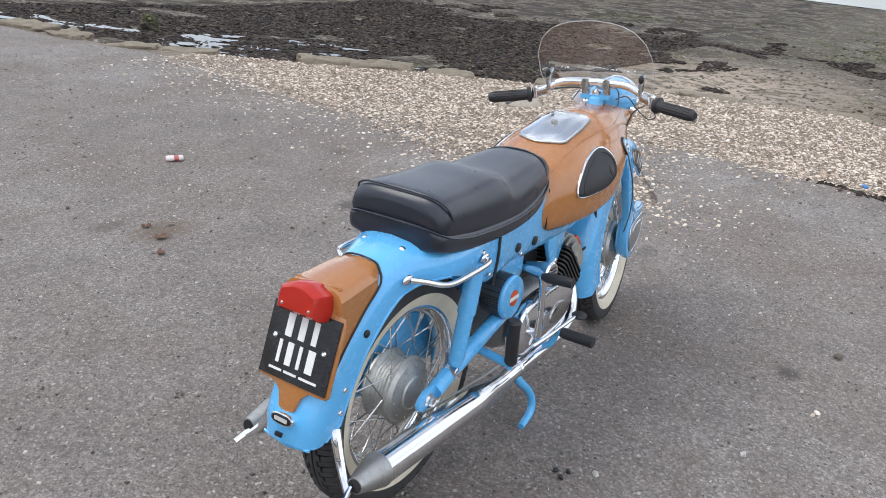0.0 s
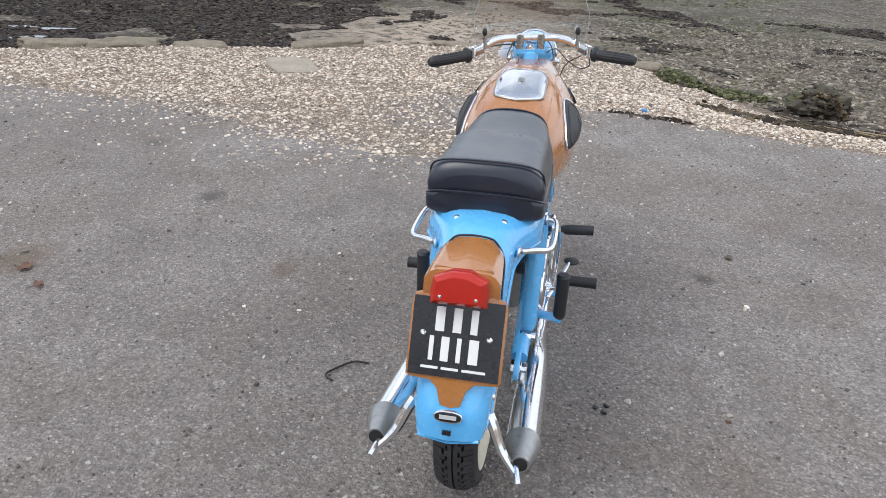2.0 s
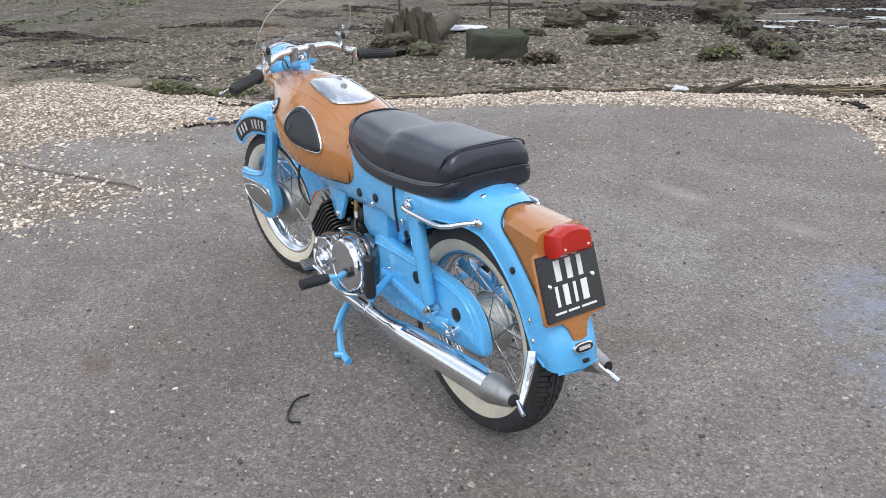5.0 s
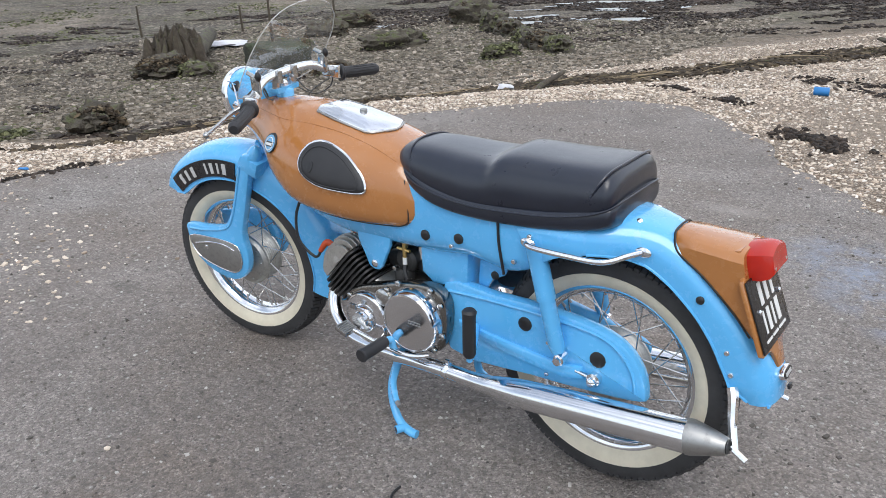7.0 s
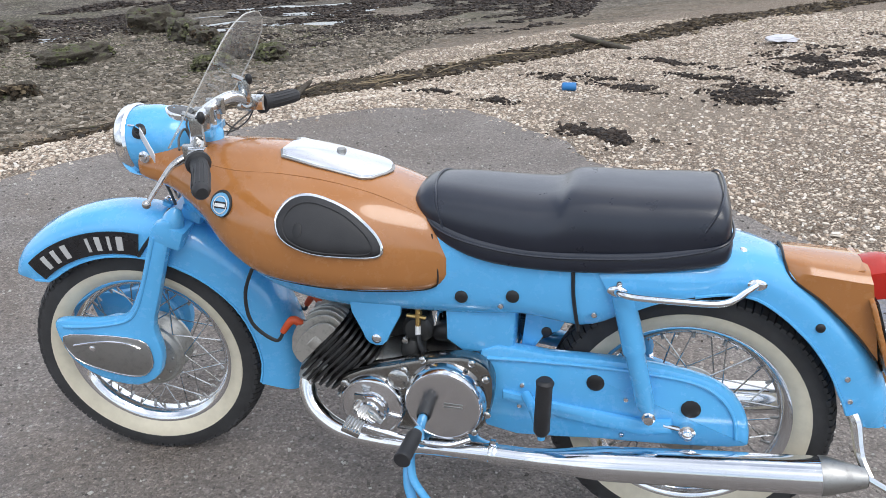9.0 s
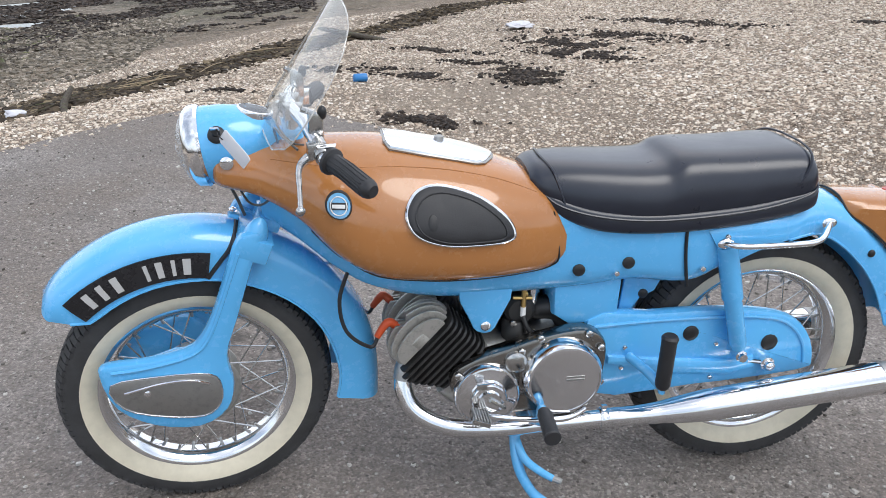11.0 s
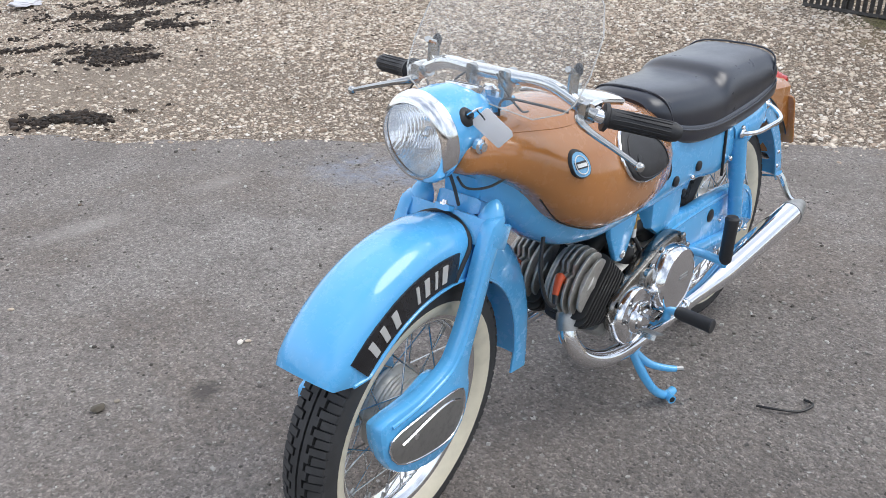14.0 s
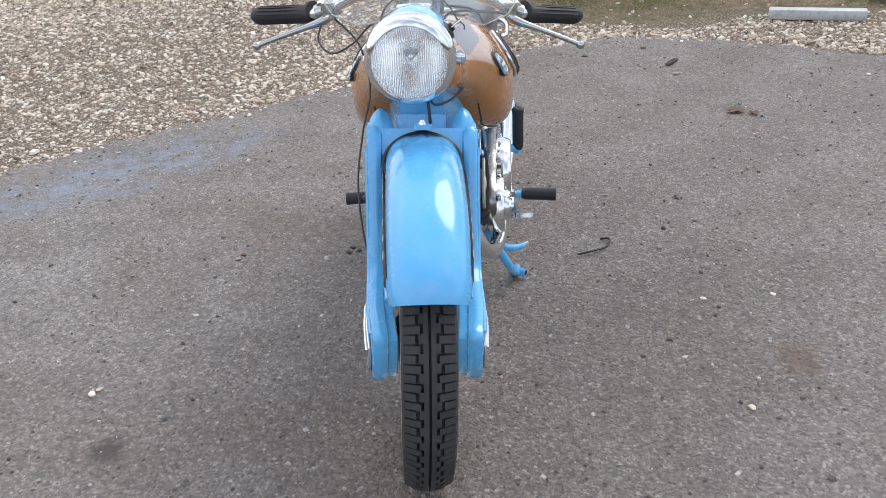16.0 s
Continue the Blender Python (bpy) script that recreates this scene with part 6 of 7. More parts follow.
part("float_bowl", lathe([(0.026, -0.045), (0.028, -0.04), (0.028, 0.0), (0.022, 0.008), (0.004, 0.010)], 18, (0.600, 0.055, 0.425), "z"), BLACK_IRON, carb)
part("air_bell", tube([(0.555, 0.03, 0.440), (0.520, 0.035, 0.448), (0.490, 0.035, 0.440), (0.470, 0.035, 0.415)], [0.022, 0.028, 0.032, 0.034], 16, 4), BLACK, carb, "black rubber air elbow")
for x, y, z in ((0.590, 0.088, 0.402), (0.565, 0.084, 0.412), (0.610, 0.084, 0.438)):
    part("union_nut", lathe([(0.007, -0.006), (0.008, 0.0), (0.007, 0.006), (0.001, 0.008)], 8, (x, y, z)), POLISHED, carb)
part("tap_filter", tube([(0.586, 0.072, 0.470), (0.586, 0.072, 0.448)], 0.0065, 10, 1), WHITE, carb, "white fuel tap collar")
part("fuel_tap", join(tube([(0.586, 0.072, 0.515), (0.586, 0.072, 0.470)], 0.006, 10, 1), tube([(0.610, 0.072, 0.492), (0.568, 0.072, 0.490)], 0.0045, 8, 1), tube([(0.586, 0.072, 0.50), (0.578, 0.074, 0.502)], 0.005, 8, 1)), BRASS, carb, "brass fuel tap")
part("fuel_hose", tube([(0.586, 0.072, 0.450), (0.580, 0.082, 0.430), (0.570, 0.084, 0.410), (0.585, 0.076, 0.396), (0.600, 0.062, 0.400)], 0.006, 8), BLACK, carb, "black rubber fuel hose")

# chain case, swinging arm, shock absorbers
CASE = [(0.445, 0.438), (0.30, 0.446), (0.15, 0.448), (0.02, 0.436), (-0.052, 0.410), (-0.096, 0.36), (-0.112, 0.300), (-0.098, 0.280), (0.0, 0.266), (0.18, 0.254), (0.43, 0.251)]
cc = part("chain_case", slab(CASE, 0.058, 0.092, 0.010, 3), BLUE, bike, "sky blue enclosed chain case")
part("case_rib", tube([(0.43, 0.0925, 0.422), (0.30, 0.0925, 0.429), (0.15, 0.0925, 0.430), (0.02, 0.0925, 0.422), (-0.04, 0.0925, 0.396), (-0.075, 0.0925, 0.35), (-0.086, 0.0925, 0.30)], 0.0045, 8, 5), BLUE, cc)
part("arm_pressing", slab([(0.395, 0.352), (0.25, 0.334), (0.10, 0.322), (0.045, 0.330), (0.038, 0.300), (0.10, 0.284), (0.25, 0.298), (0.395, 0.330)], 0.086, 0.104, 0.009), BLUE, cc)
for x, z in ((0.354, 0.366), (0.358, 0.315), (0.139, 0.362), (0.141, 0.276)):
    bolt("bolt", x, 0.0925, z, 0.006, cc)
for x, z, r in ((0.203, 0.393, 0.0185), (0.009, 0.358, 0.020)):
    bolt("rubber_plug", x, 0.0925, z, r, cc, BLACK)
part("adjuster", join(lathe([(0.017, 0.085), (0.017, 0.108), (0.011, 0.110), (0.011, 0.120), (0.006, 0.124), (0.001, 0.125)], 12, (0.012, 0, 0.309)), tube([(0.02, 0.100, 0.311), (0.06, 0.100, 0.317)], 0.005, 8, 1)), CHROME, cc, "chromed axle nut and adjuster")
for s in (1, -1):
    sh = part("shock_absorber", tube([(0.166, 0.118 * s, 0.615), (0.148, 0.118 * s, 0.55), (0.1325, 0.118 * s, 0.490)], [0.0225, 0.0230, 0.0230], 20, 1), BLUE, bike, "sky blue shrouded shock absorber")
    part("shock_body", tube([(0.134, 0.118 * s, 0.496), (0.102, 0.118 * s, 0.378), (0.098, 0.118 * s, 0.362)], [0.0195, 0.0195, 0.015], 20, 1), BLUE, sh)
    part("shock_nut", lathe([(0.014, 0.10), (0.014, 0.128), (0.010, 0.130), (0.010, 0.138), (0.001, 0.139)], 8, (0.092, 0, 0.346)) if s > 0 else mirror(lathe([(0.014, 0.10), (0.014, 0.128), (0.010, 0.130), (0.010, 0.138), (0.001, 0.139)], 8, (0.092, 0, 0.346))), CHROME, sh)
arm = part("swinging_arm", join(tube([(0.405, -0.090, 0.395), (0.30, -0.100, 0.382), (0.12, -0.106, 0.345), (0.03, -0.106, 0.318)], 0.021, 14, 4), slab([(0.05, 0.336), (0.0, 0.338), (-0.035, 0.322), (-0.040, 0.300), (-0.02, 0.286), (0.03, 0.294), (0.06, 0.305)], -0.112, -0.098, 0.004, 2), tube([(0.40, -0.10, 0.395), (0.40, 0.06, 0.395)], 0.024, 14, 1)), BLUE, bike, "sky blue swinging arm")
part("axle_nut", mirror(lathe([(0.020, 0.09), (0.020, 0.114), (0.012, 0.116), (0.012, 0.128), (0.001, 0.129)], 8, (0.0, 0, 0.309))), CHROME, arm)
part("brake_rod", tube([(0.50, -0.118, 0.245), (0.25, -0.112, 0.250), (0.0, -0.092, 0.262)], 0.0035, 6, 3), DULL_STEEL, arm)
part("brake_arm", tube([(0.0, -0.088, 0.255), (-0.01, -0.088, 0.30)], 0.006, 8, 1), DULL_STEEL, arm)

# right side: chromed gear cover, kick start, air filter
RC = [(0.745, 0.335), (0.690, 0.378), (0.600, 0.395), (0.500, 0.395), (0.420, 0.370), (0.385, 0.310), (0.410, 0.250), (0.500, 0.235), (0.640, 0.240), (0.720, 0.268)]
rc = part("gear_cover", slab(RC, -0.095, -0.140, 0.014, 3, 0.010), CHROME, bike, "long chromed gearbox cover")
part("cover_plate", slab([(0.68, 0.325), (0.62, 0.345), (0.57, 0.33), (0.56, 0.30), (0.61, 0.285), (0.67, 0.295)], -0.146, -0.153, 0.003, 3), POLISHED, rc)
kick = part("kick_starter", join(tube([(0.455, -0.140, 0.310), (0.455, -0.168, 0.310)], 0.013, 12, 1), tube([(0.455, -0.165, 0.310), (0.447, -0.170, 0.38), (0.438, -0.172, 0.45), (0.436, -0.170, 0.492)], [0.013, 0.009, 0.008, 0.012], 10, 4)), CHROME, bike, "chromed kick starter")
part("kick_pedal", tube([(0.436, -0.168, 0.494), (0.437, -0.185, 0.496), (0.439, -0.250, 0.500), (0.4392, -0.256, 0.500)], [0.010, 0.014, 0.014, 0.0145], 14, 1), GRIP, kick, "black rubber kick pedal")
horn = part("horn", join(lathe([(0.030, 0.110), (0.037, 0.130), (0.038, 0.142), (0.034, 0.148), (0.010, 0.150), (0.001, 0.150)], 24, (0.545, 0, 0.455)), lathe([(0.020, 0.06), (0.030, 0.110)], 18, (0.545, 0, 0.455))), CHROME, bike, "chromed horn")
horn.data.transform(Matrix.Diagonal((1, -1, 1, 1)))
horn.data.flip_normals()
# Black bars stand for the dark of the horn's openings.
slots = [brick((0.545, -0.1505, 0.435 + 0.010 * k), (0.036 - 0.004 * abs(k - 2), 0.003, 0.004), 0.001) for k in range(5)]
for g in slots:
    part("slot", g, BLACK, horn)
air = part("air_filter", mirror(lathe([(0.045, 0.055), (0.058, 0.060), (0.060, 0.064), (0.060, 0.118), (0.0575, 0.120)], 40, (0.352, 0, 0.452))), PERF, bike, "round air filter with perforated band")
part("filter_cap", mirror(lathe([(0.060, 0.118), (0.061, 0.124), (0.057, 0.130), (0.040, 0.132), (0.002, 0.132)], 40, (0.352, 0, 0.452))), BLUE, air, "sky blue filter cap")
part("filter_label", mirror(join(slab([(0.352 + 0.022 * math.cos(a), 0.452 + 0.024 * math.sin(a)) for a in np.linspace(0, 6.283, 8, endpoint=False)], 0.131, 0.1335, 0.0006))), ORANGE, air, "orange and white sticker")
part("label_bar", mirror(brick((0.352, 0.1338, 0.452), (0.050, 0.0012, 0.011), 0.0005)), WHITE, air)

# pegs and pedals
for s in (1, -1):
    y0 = 0.196 if s > 0 else 0.190
    peg = part("foot_peg", tube([(0.560, y0 * s, 0.282), (0.561, (y0 + 0.012) * s, 0.282), (0.565, 0.277 * s, 0.280), (0.5652, 0.286 * s, 0.280), (0.5652, 0.288 * s, 0.280)], [0.0135, 0.0165, 0.0165, 0.018, 0.016], 16, 1), GRIP, bike, "black rubber foot peg")
    part("peg_bracket", tube([(0.555, 0.10 * s, 0.225), (0.557, 0.150 * s, 0.228), (0.559, 0.168 * s, 0.250), (0.560, 0.176 * s, 0.277), (0.560, 0.202 * s, 0.282)], 0.0105, 12, 5), BLUE, peg)
    px = 0.300 if s > 0 else 0.255
    rp = part("pillion_peg", tube([(px, 0.188 * s, 0.318), (px, 0.189 * s, 0.326), (px - 0.001, 0.190 * s, 0.428), (px - 0.002, 0.190 * s, 0.440), (px - 0.002, 0.190 * s, 0.446)], [0.012, 0.0165, 0.0165, 0.0185, 0.014], 16, 1), GRIP, bike, "black rubber pillion peg folded up")
    part("peg_post", join(tube([(px + 0.045, 0.095 * s, 0.345), (px + 0.02, 0.14 * s, 0.335), (px, 0.185 * s, 0.318)] if s > 0 else [(px + 0.01, -0.085, 0.322), (px + 0.003, -0.14, 0.320), (px, -0.190, 0.316)], 0.0115, 12, 4), tube([(px, 0.188 * s, 0.305), (px, 0.188 * s, 0.322)], 0.008, 8, 1)), BLUE, rp)
shift = part("gear_pedal", tube([(0.455, 0.150, 0.252), (0.50, 0.172, 0.246), (0.58, 0.178, 0.252), (0.66, 0.182, 0.268), (0.682, 0.190, 0.277)], 0.0065, 10), CHROME, bike, "chromed gear pedal")
part("pedal_tread", moved(brick((0, 0, 0), (0.040, 0.046, 0.012), 0.003), pose(0.697, 0.200, 0.280, 0, -20, 0)), POLISHED, shift)
for k in range(6):
    part("tread_rib", moved(brick((-0.0165 + 0.0066 * k, 0, 0.007), (0.003, 0.044, 0.004), 0.001), pose(0.697, 0.200, 0.280, 0, -20, 0)), DULL_STEEL, shift)
bp = part("brake_pedal", tube([(0.47, -0.150, 0.262), (0.54, -0.176, 0.285), (0.60, -0.195, 0.305), (0.628, -0.202, 0.310)], 0.006, 10), CHROME, bike, "chromed brake pedal")
part("brake_pad", moved(ball((0, 0, 0), 0.020, 12, (1.0, 1.2, 0.45)), pose(0.636, -0.208, 0.312, 0, -10, 0)), GRIP, bp)

# centre stand
stand = part("centre_stand", join(tube([(0.575, -0.10, 0.200), (0.575, 0.10, 0.200)], 0.014, 12, 1)), BLUE, bike, "sky blue tubular centre stand")
leg = part("stand_leg", tube([(0.592, 0.085, 0.200), (0.598, 0.118, 0.150), (0.592, 0.146, 0.100), (0.566, 0.166, 0.052), (0.535, 0.178, 0.026), (0.505, 0.181, 0.015), (0.482, 0.180, 0.0125)], [0.013, 0.0125, 0.0120, 0.0115, 0.0120, 0.0125, 0.0120], 12, 5), BLUE, stand, "worn sky blue curved stand leg")
part("stand_foot", tube([(0.520, 0.180, 0.022), (0.534, 0.205, 0.022)], 0.0115, 12, 1), BLUE, leg)
# Black disc stands for the shade inside the open tube end.
part("foot_bore", tube([(0.5335, 0.2042, 0.022), (0.5343, 0.2056, 0.022)], 0.0075, 10, 1), BLACK, leg)
tang = part("stand_tang", tube([(0.597, 0.112, 0.160), (0.582, 0.150, 0.130), (0.552, 0.180, 0.115), (0.528, 0.200, 0.109)], [0.011, 0.0100, 0.0090, 0.0080], 10, 4), BLUE, stand)
part("tang_end", tube([(0.530, 0.198, 0.1095), (0.512, 0.210, 0.107)], [0.0075, 0.0065], 8, 1), DULL_STEEL, tang, "bare worn metal end")
part("stand_leg", tube([(0.560, -0.080, 0.200), (0.470, -0.108, 0.172), (0.455, -0.122, 0.148), (0.490, -0.138, 0.105), (0.506, -0.147, 0.066), (0.492, -0.152, 0.030), (0.436, -0.154, 0.0125)], [0.013, 0.013, 0.013, 0.0125, 0.012, 0.012, 0.011], 12, 6), BLUE, stand, "worn sky blue curved stand leg")

# cables
for name, pts, r in (("throttle_cable", [(1.048, -0.185, 0.862), (1.075, -0.195, 0.825), (1.105, -0.165, 0.805), (1.12, -0.12, 0.825), (1.12, -0.08, 0.86), (1.10, -0.05, 0.85)], 0.0019),
                     ("clutch_cable", [(1.045, 0.165, 0.855), (1.07, 0.12, 0.865), (1.09, 0.06, 0.868), (1.085, 0.045, 0.835)], 0.0024),
                     ("brake_cable", [(1.045, -0.165, 0.858), (1.085, -0.115, 0.815), (1.105, -0.098, 0.735), (1.125, -0.118, 0.65), (1.160, -0.130, 0.56), (1.195, -0.122, 0.46), (1.225, -0.100, 0.37)], 0.0020),
                     ("lamp_wire", [(1.165, 0.02, 0.735), (1.15, 0.03, 0.712), (1.125, 0.06, 0.715), (1.10, 0.092, 0.74)], 0.0024),
                     ("earth_wire", [(1.185, 0.02, 0.745), (1.172, 0.02, 0.715), (1.160, 0.02, 0.68)], 0.0032),
                     ("bar_cable", [(1.075, 0.03, 0.905), (1.085, 0.06, 0.88), (1.06, 0.075, 0.845), (1.035, 0.072, 0.838)], 0.0020),
                     ("bar_cable", [(1.075, -0.03, 0.905), (1.085, -0.06, 0.88), (1.06, -0.075, 0.845), (1.035, -0.072, 0.838)], 0.0020)):
    part(name, tube(pts, r, 8), CABLE, bike, "thin grey control cable")


# ---------------------------------------------------------------- things on the shore
def lump(size, seed, n=14, m=9, rough=0.12, square=2.6):
    """A worn rock or block: a rounded box pushed about by noise, standing on z = 0."""
    V, F = [], []
    off = Vector((seed * 7.3, seed * 3.1, seed * 1.7))
    rings = []
    for i in range(m + 1):
        b = -math.pi / 2 + math.pi * i / m
        ring = []
        for j in range(n):
            a = 2 * math.pi * j / n
            p = [math.cos(b) * math.cos(a), math.cos(b) * math.sin(a), math.sin(b)]
            k = sum(abs(c) ** square for c in p) ** (-1 / square)
            p = Vector([c * k for c in p])
            p *= 1 + rough * (noise.noise(p * 1.3 + off) + 0.5 * noise.noise(p * 3.7 + off) + (0.22 * noise.noise(p * 9.0 + off) if n > 30 else 0.0))
            ring.append((p.x * size[0] / 2, p.y * size[1] / 2, (p.z * 0.5 + 0.5) * size[2]))
        rings.append(ring)
    return loft(rings)


def land(x, y):
    return float(height(np.array(float(x)), np.array(float(y))))


def single(name, geo, material, place, label, category, group="", angle=50):
    ob = new(name, mesh_of(name, geo, material, angle))
    ob.matrix_basis = pose(*place)
    return tagged(ob, label, category, group)


edge = smooth_path([(x, y, 0) for x, y in SEA_EDGE[2:]], 8)
gone, k = 0.0, 0
for a, b in zip(edge, edge[1:]):
    seg = float(np.linalg.norm(b - a))
    gone += seg
    if gone > (0.62 if k % 3 else 0.50):
        gone, k = 0.0, k + 1
        ang = math.degrees(math.atan2(b[1] - a[1], b[0] - a[0]))
        if k in (5, 11) or a[1] < -0.7 or 2.5 < a[1] < 3.1:
            continue
        single("edging_stone", lump((0.54 + 0.10 * math.sin(k * 2.1), 0.24, 0.17), k, 48, 26, 0.22, 12), KERB, (a[0] + 0.03, a[1], land(a[0] - 0.1, a[1]) - (0.135 if a[1] > 1.5 else 0.165) + 0.02 * math.sin(k * 1.3), 4 * math.sin(k), 3 * math.cos(k), ang + 5 * math.sin(k * 3)), "worn lichen-covered concrete edging block beside seaweed", "edging stone", "edging stones along the shelf")
single("flat_slab", lump((0.46, 0.36, 0.055), 31, 36, 14, 0.14, 14), PALE_STONE, (4.72, 2.18, land(4.72, 2.18) - 0.02, 2, -3, 35), "pale flat stone slab lying on shingle", "stone slab")

def rock_cover(x, y, sx, sy, sz, rz, sd):
    """A ragged cover of weed and algae over a rock and round its foot."""
    r = np.random.RandomState(int(sd) + 300)
    n = int(900 * (sx * sy) ** 0.5)
    q, a = np.sqrt(r.uniform(0, 1, n)) * 1.12, r.uniform(0, 6.283, n)
    u, v = 0.5 * sx * q * np.cos(a), 0.5 * sy * q * np.sin(a)
    c, sn = math.cos(radians(rz)), math.sin(radians(rz))
    X, Y = x + u * c - v * sn, y + u * sn + v * c
    Z = height(X, Y) - 0.03 + 0.98 * sz * np.sqrt(np.clip(1 - (q / 1.04) ** 4, 0, 1))
    keep = wave(X, Y, 7, sd + 40) > -0.35
    ob = scatter_mesh("rock_weed", X[keep], Y[keep], r.uniform(0.010, 0.032, keep.sum()), 0.6, ALGAE if sd % 2 else DRY_WEED, r, 0.6, 0.3, Z[keep], False)
    return tagged(ob, "ragged green and brown weed over a rock", "seaweed", "weed on the rocks", "stuff")


for x, y, sx, sy, sz, rz, sd in ((6.55, -1.45, 1.15, 0.42, 0.09, 105, 1), (5.95, -2.25, 0.55, 0.42, 0.24, 120, 2), (6.5, -1.05, 0.45, 0.35, 0.12, 30, 3), (6.4, -5.65, 0.52, 0.24, 0.16, 66, 4), (9.4, -7.9, 0.7, 0.3, 0.15, 20, 5), (9.9, -9.2, 0.75, 0.5, 0.28, 50, 6),
                                (7.75, -8.5, 1.2, 0.42, 0.26, 72, 7), (10.6, -10.6, 1.0, 0.5, 0.3, 60, 8), (5.2, -7.6, 0.55, 0.4, 0.2, 70, 9), (6.1, 8.7, 0.26, 0.22, 0.26, 0, 11), (4.75, -8.35, 0.75, 0.36, 0.22, 130, 13), (5.4, -8.95, 0.8, 0.40, 0.26, 142, 14), (6.05, -9.6, 0.75, 0.36, 0.22, 128, 15), (6.75, -10.3, 0.85, 0.42, 0.28, 140, 16), (7.5, -11.0, 0.8, 0.5, 0.34, 132, 17), (8.75, -4.95, 0.9, 0.6, 0.30, 100, 18), (8.3, -5.1, 0.5, 0.4, 0.2, 20, 19), (8.6, -11.9, 1.0, 0.6, 0.4, 60, 20)):
    rock_cover(x, y, sx, sy, sz, rz, sd)
    single("shore_rock", lump((sx * 0.86, sy * 0.86, sz * 1.15), sd, 56, 32, 0.50, 2.8), MOSS_ROCK, (x, y, land(x, y) - 0.05, 0, 0, rz), "low rock thickly covered with green algae", "rock", "rocks on the foreshore")
blk = lump((0.52, 0.74, 0.40), 41, 44, 24, 0.09, 22)
single("concrete_block", blk, MOSS_BLOCK, (7.42, -5.73, land(7.42, -5.73) - 0.05, 3, -3, -18), "dark mossy square concrete block on the mud", "concrete block")
single("small_plank", lump((0.20, 0.62, 0.10), 44, 14, 8, 0.1, 4), MOSS_BLOCK, (8.0, -6.45, land(8.0, -6.45) + 0.0, 0, 4, 20), "short green timber lying beside the block", "timber")
b = Vector((9.45, -5.65, land(9.45, -5.65) - 0.06))
stump = thing("tree_stump", tuple(b), "dark rotten tree stump with splintered top", "tree stump")
srng = random.Random(5)
for k in range(15):
    a, d = 2.4 * k, 0.085 * math.sqrt(k)
    r, h = srng.uniform(0.06, 0.11), srng.uniform(0.46, 0.60) - 0.2 * d
    dx, dy = d * math.cos(a), d * math.sin(a) * 1.15
    rings = [[(b.x + dx * (1 + 0.35 * (1 - v)) + r * q * (1 + 0.3 * noise.noise(Vector((3 * math.cos(c), 3 * math.sin(c), v * 3 + k)))) * math.cos(c), b.y + dy * (1 + 0.35 * (1 - v)) + r * q * (1 + 0.3 * noise.noise(Vector((3 * math.cos(c) + 5, 3 * math.sin(c), v * 3 + k)))) * math.sin(c), b.z + h * v + (0.10 * math.sin(2 * c + k) * v if v > 0.8 else 0)) for c in np.linspace(0, 6.283, 12, endpoint=False)] for v, q in ((0, 1.5), (0.12, 1.15), (0.5, 1.0), (0.9, 0.95), (1.0, 0.7))]
    part("stump_stave", loft(rings), TIMBER, stump)
for k in range(7):
    a = k * 0.9
    part("root", tube([tuple(b + Vector((0.25 * math.cos(a), 0.3 * math.sin(a), 0.10))), tuple(b + Vector((0.5 * math.cos(a), 0.55 * math.sin(a), 0.06))), tuple(b + Vector((0.8 * math.cos(a + 0.2), 0.8 * math.sin(a + 0.2), 0.03)))], [0.07, 0.045, 0.02], 8, 4), TIMBER, stump)
trunk = [(b.x + 0.25, b.y - 0.55), (b.x + 0.8, b.y - 1.1), (b.x + 1.7, b.y - 2.0)]
single("fallen_trunk", tube([(x, y, land(x, y) + 0.12 + 0.06 * i) for i, (x, y) in enumerate(trunk)], [0.12, 0.14, 0.10], 12, 6), MOSS_ROCK, (0, 0, 0), "mossy fallen trunk lying beside the stump", "tree trunk")
for x, y, h in ((10.1, -8.1, 0.80), (11.0, -10.6, 0.7), (12.5, -9.5, 0.5), (14, -8.2, 0.6)):
    single("stake", tube([(0, 0, -0.1), (0.02, 0.01, h * 0.5), (0.05, -0.01, h)], [0.025, 0.022, 0.018], 8, 4), TIMBER, (x, y, land(x, y)), "thin dark wooden stake standing in the mud", "stake", "stakes on the flats")

# wrack: sticks and reeds
for k in range(70):
    t = rng.uniform(0.3, 9.0)
    i = int(t)
    p = np.array(WRACK[i]) * (1 - t + i) + np.array(WRACK[i + 1]) * (t - i) + rng.normal(0, 0.14, 2)
    d = np.array(WRACK[i + 1]) - np.array(WRACK[i])
    a = math.degrees(math.atan2(d[1], d[0])) + rng.normal(0, 14)
    L = rng.uniform(0.2, 0.7)
    single("reed_stem", tube([(-L / 2, 0, 0), (0, rng.uniform(-0.03, 0.03), 0.012), (L / 2, 0, 0.004)], [0.004, 0.005, 0.003], 5, 3), TIMBER if k % 3 else DRIFT, (p[0], p[1], land(p[0], p[1]) + 0.012 + rng.uniform(0, 0.02), 0, rng.uniform(-3, 3), a), "thin brown reed stem caught in dried seaweed", "reed", "reeds along the wrack line")
single("drift_pole", tube([(-0.42, 0, 0.02), (-0.1, 0.02, 0.035), (0.2, 0.0, 0.04), (0.46, -0.03, 0.05)], [0.022, 0.026, 0.024, 0.018], 10, 4), TIMBER, (2.82, -4.62, land(2.82, -4.62) + 0.012, 0, 0, -76), "dark driftwood pole lying on the shingle", "driftwood")
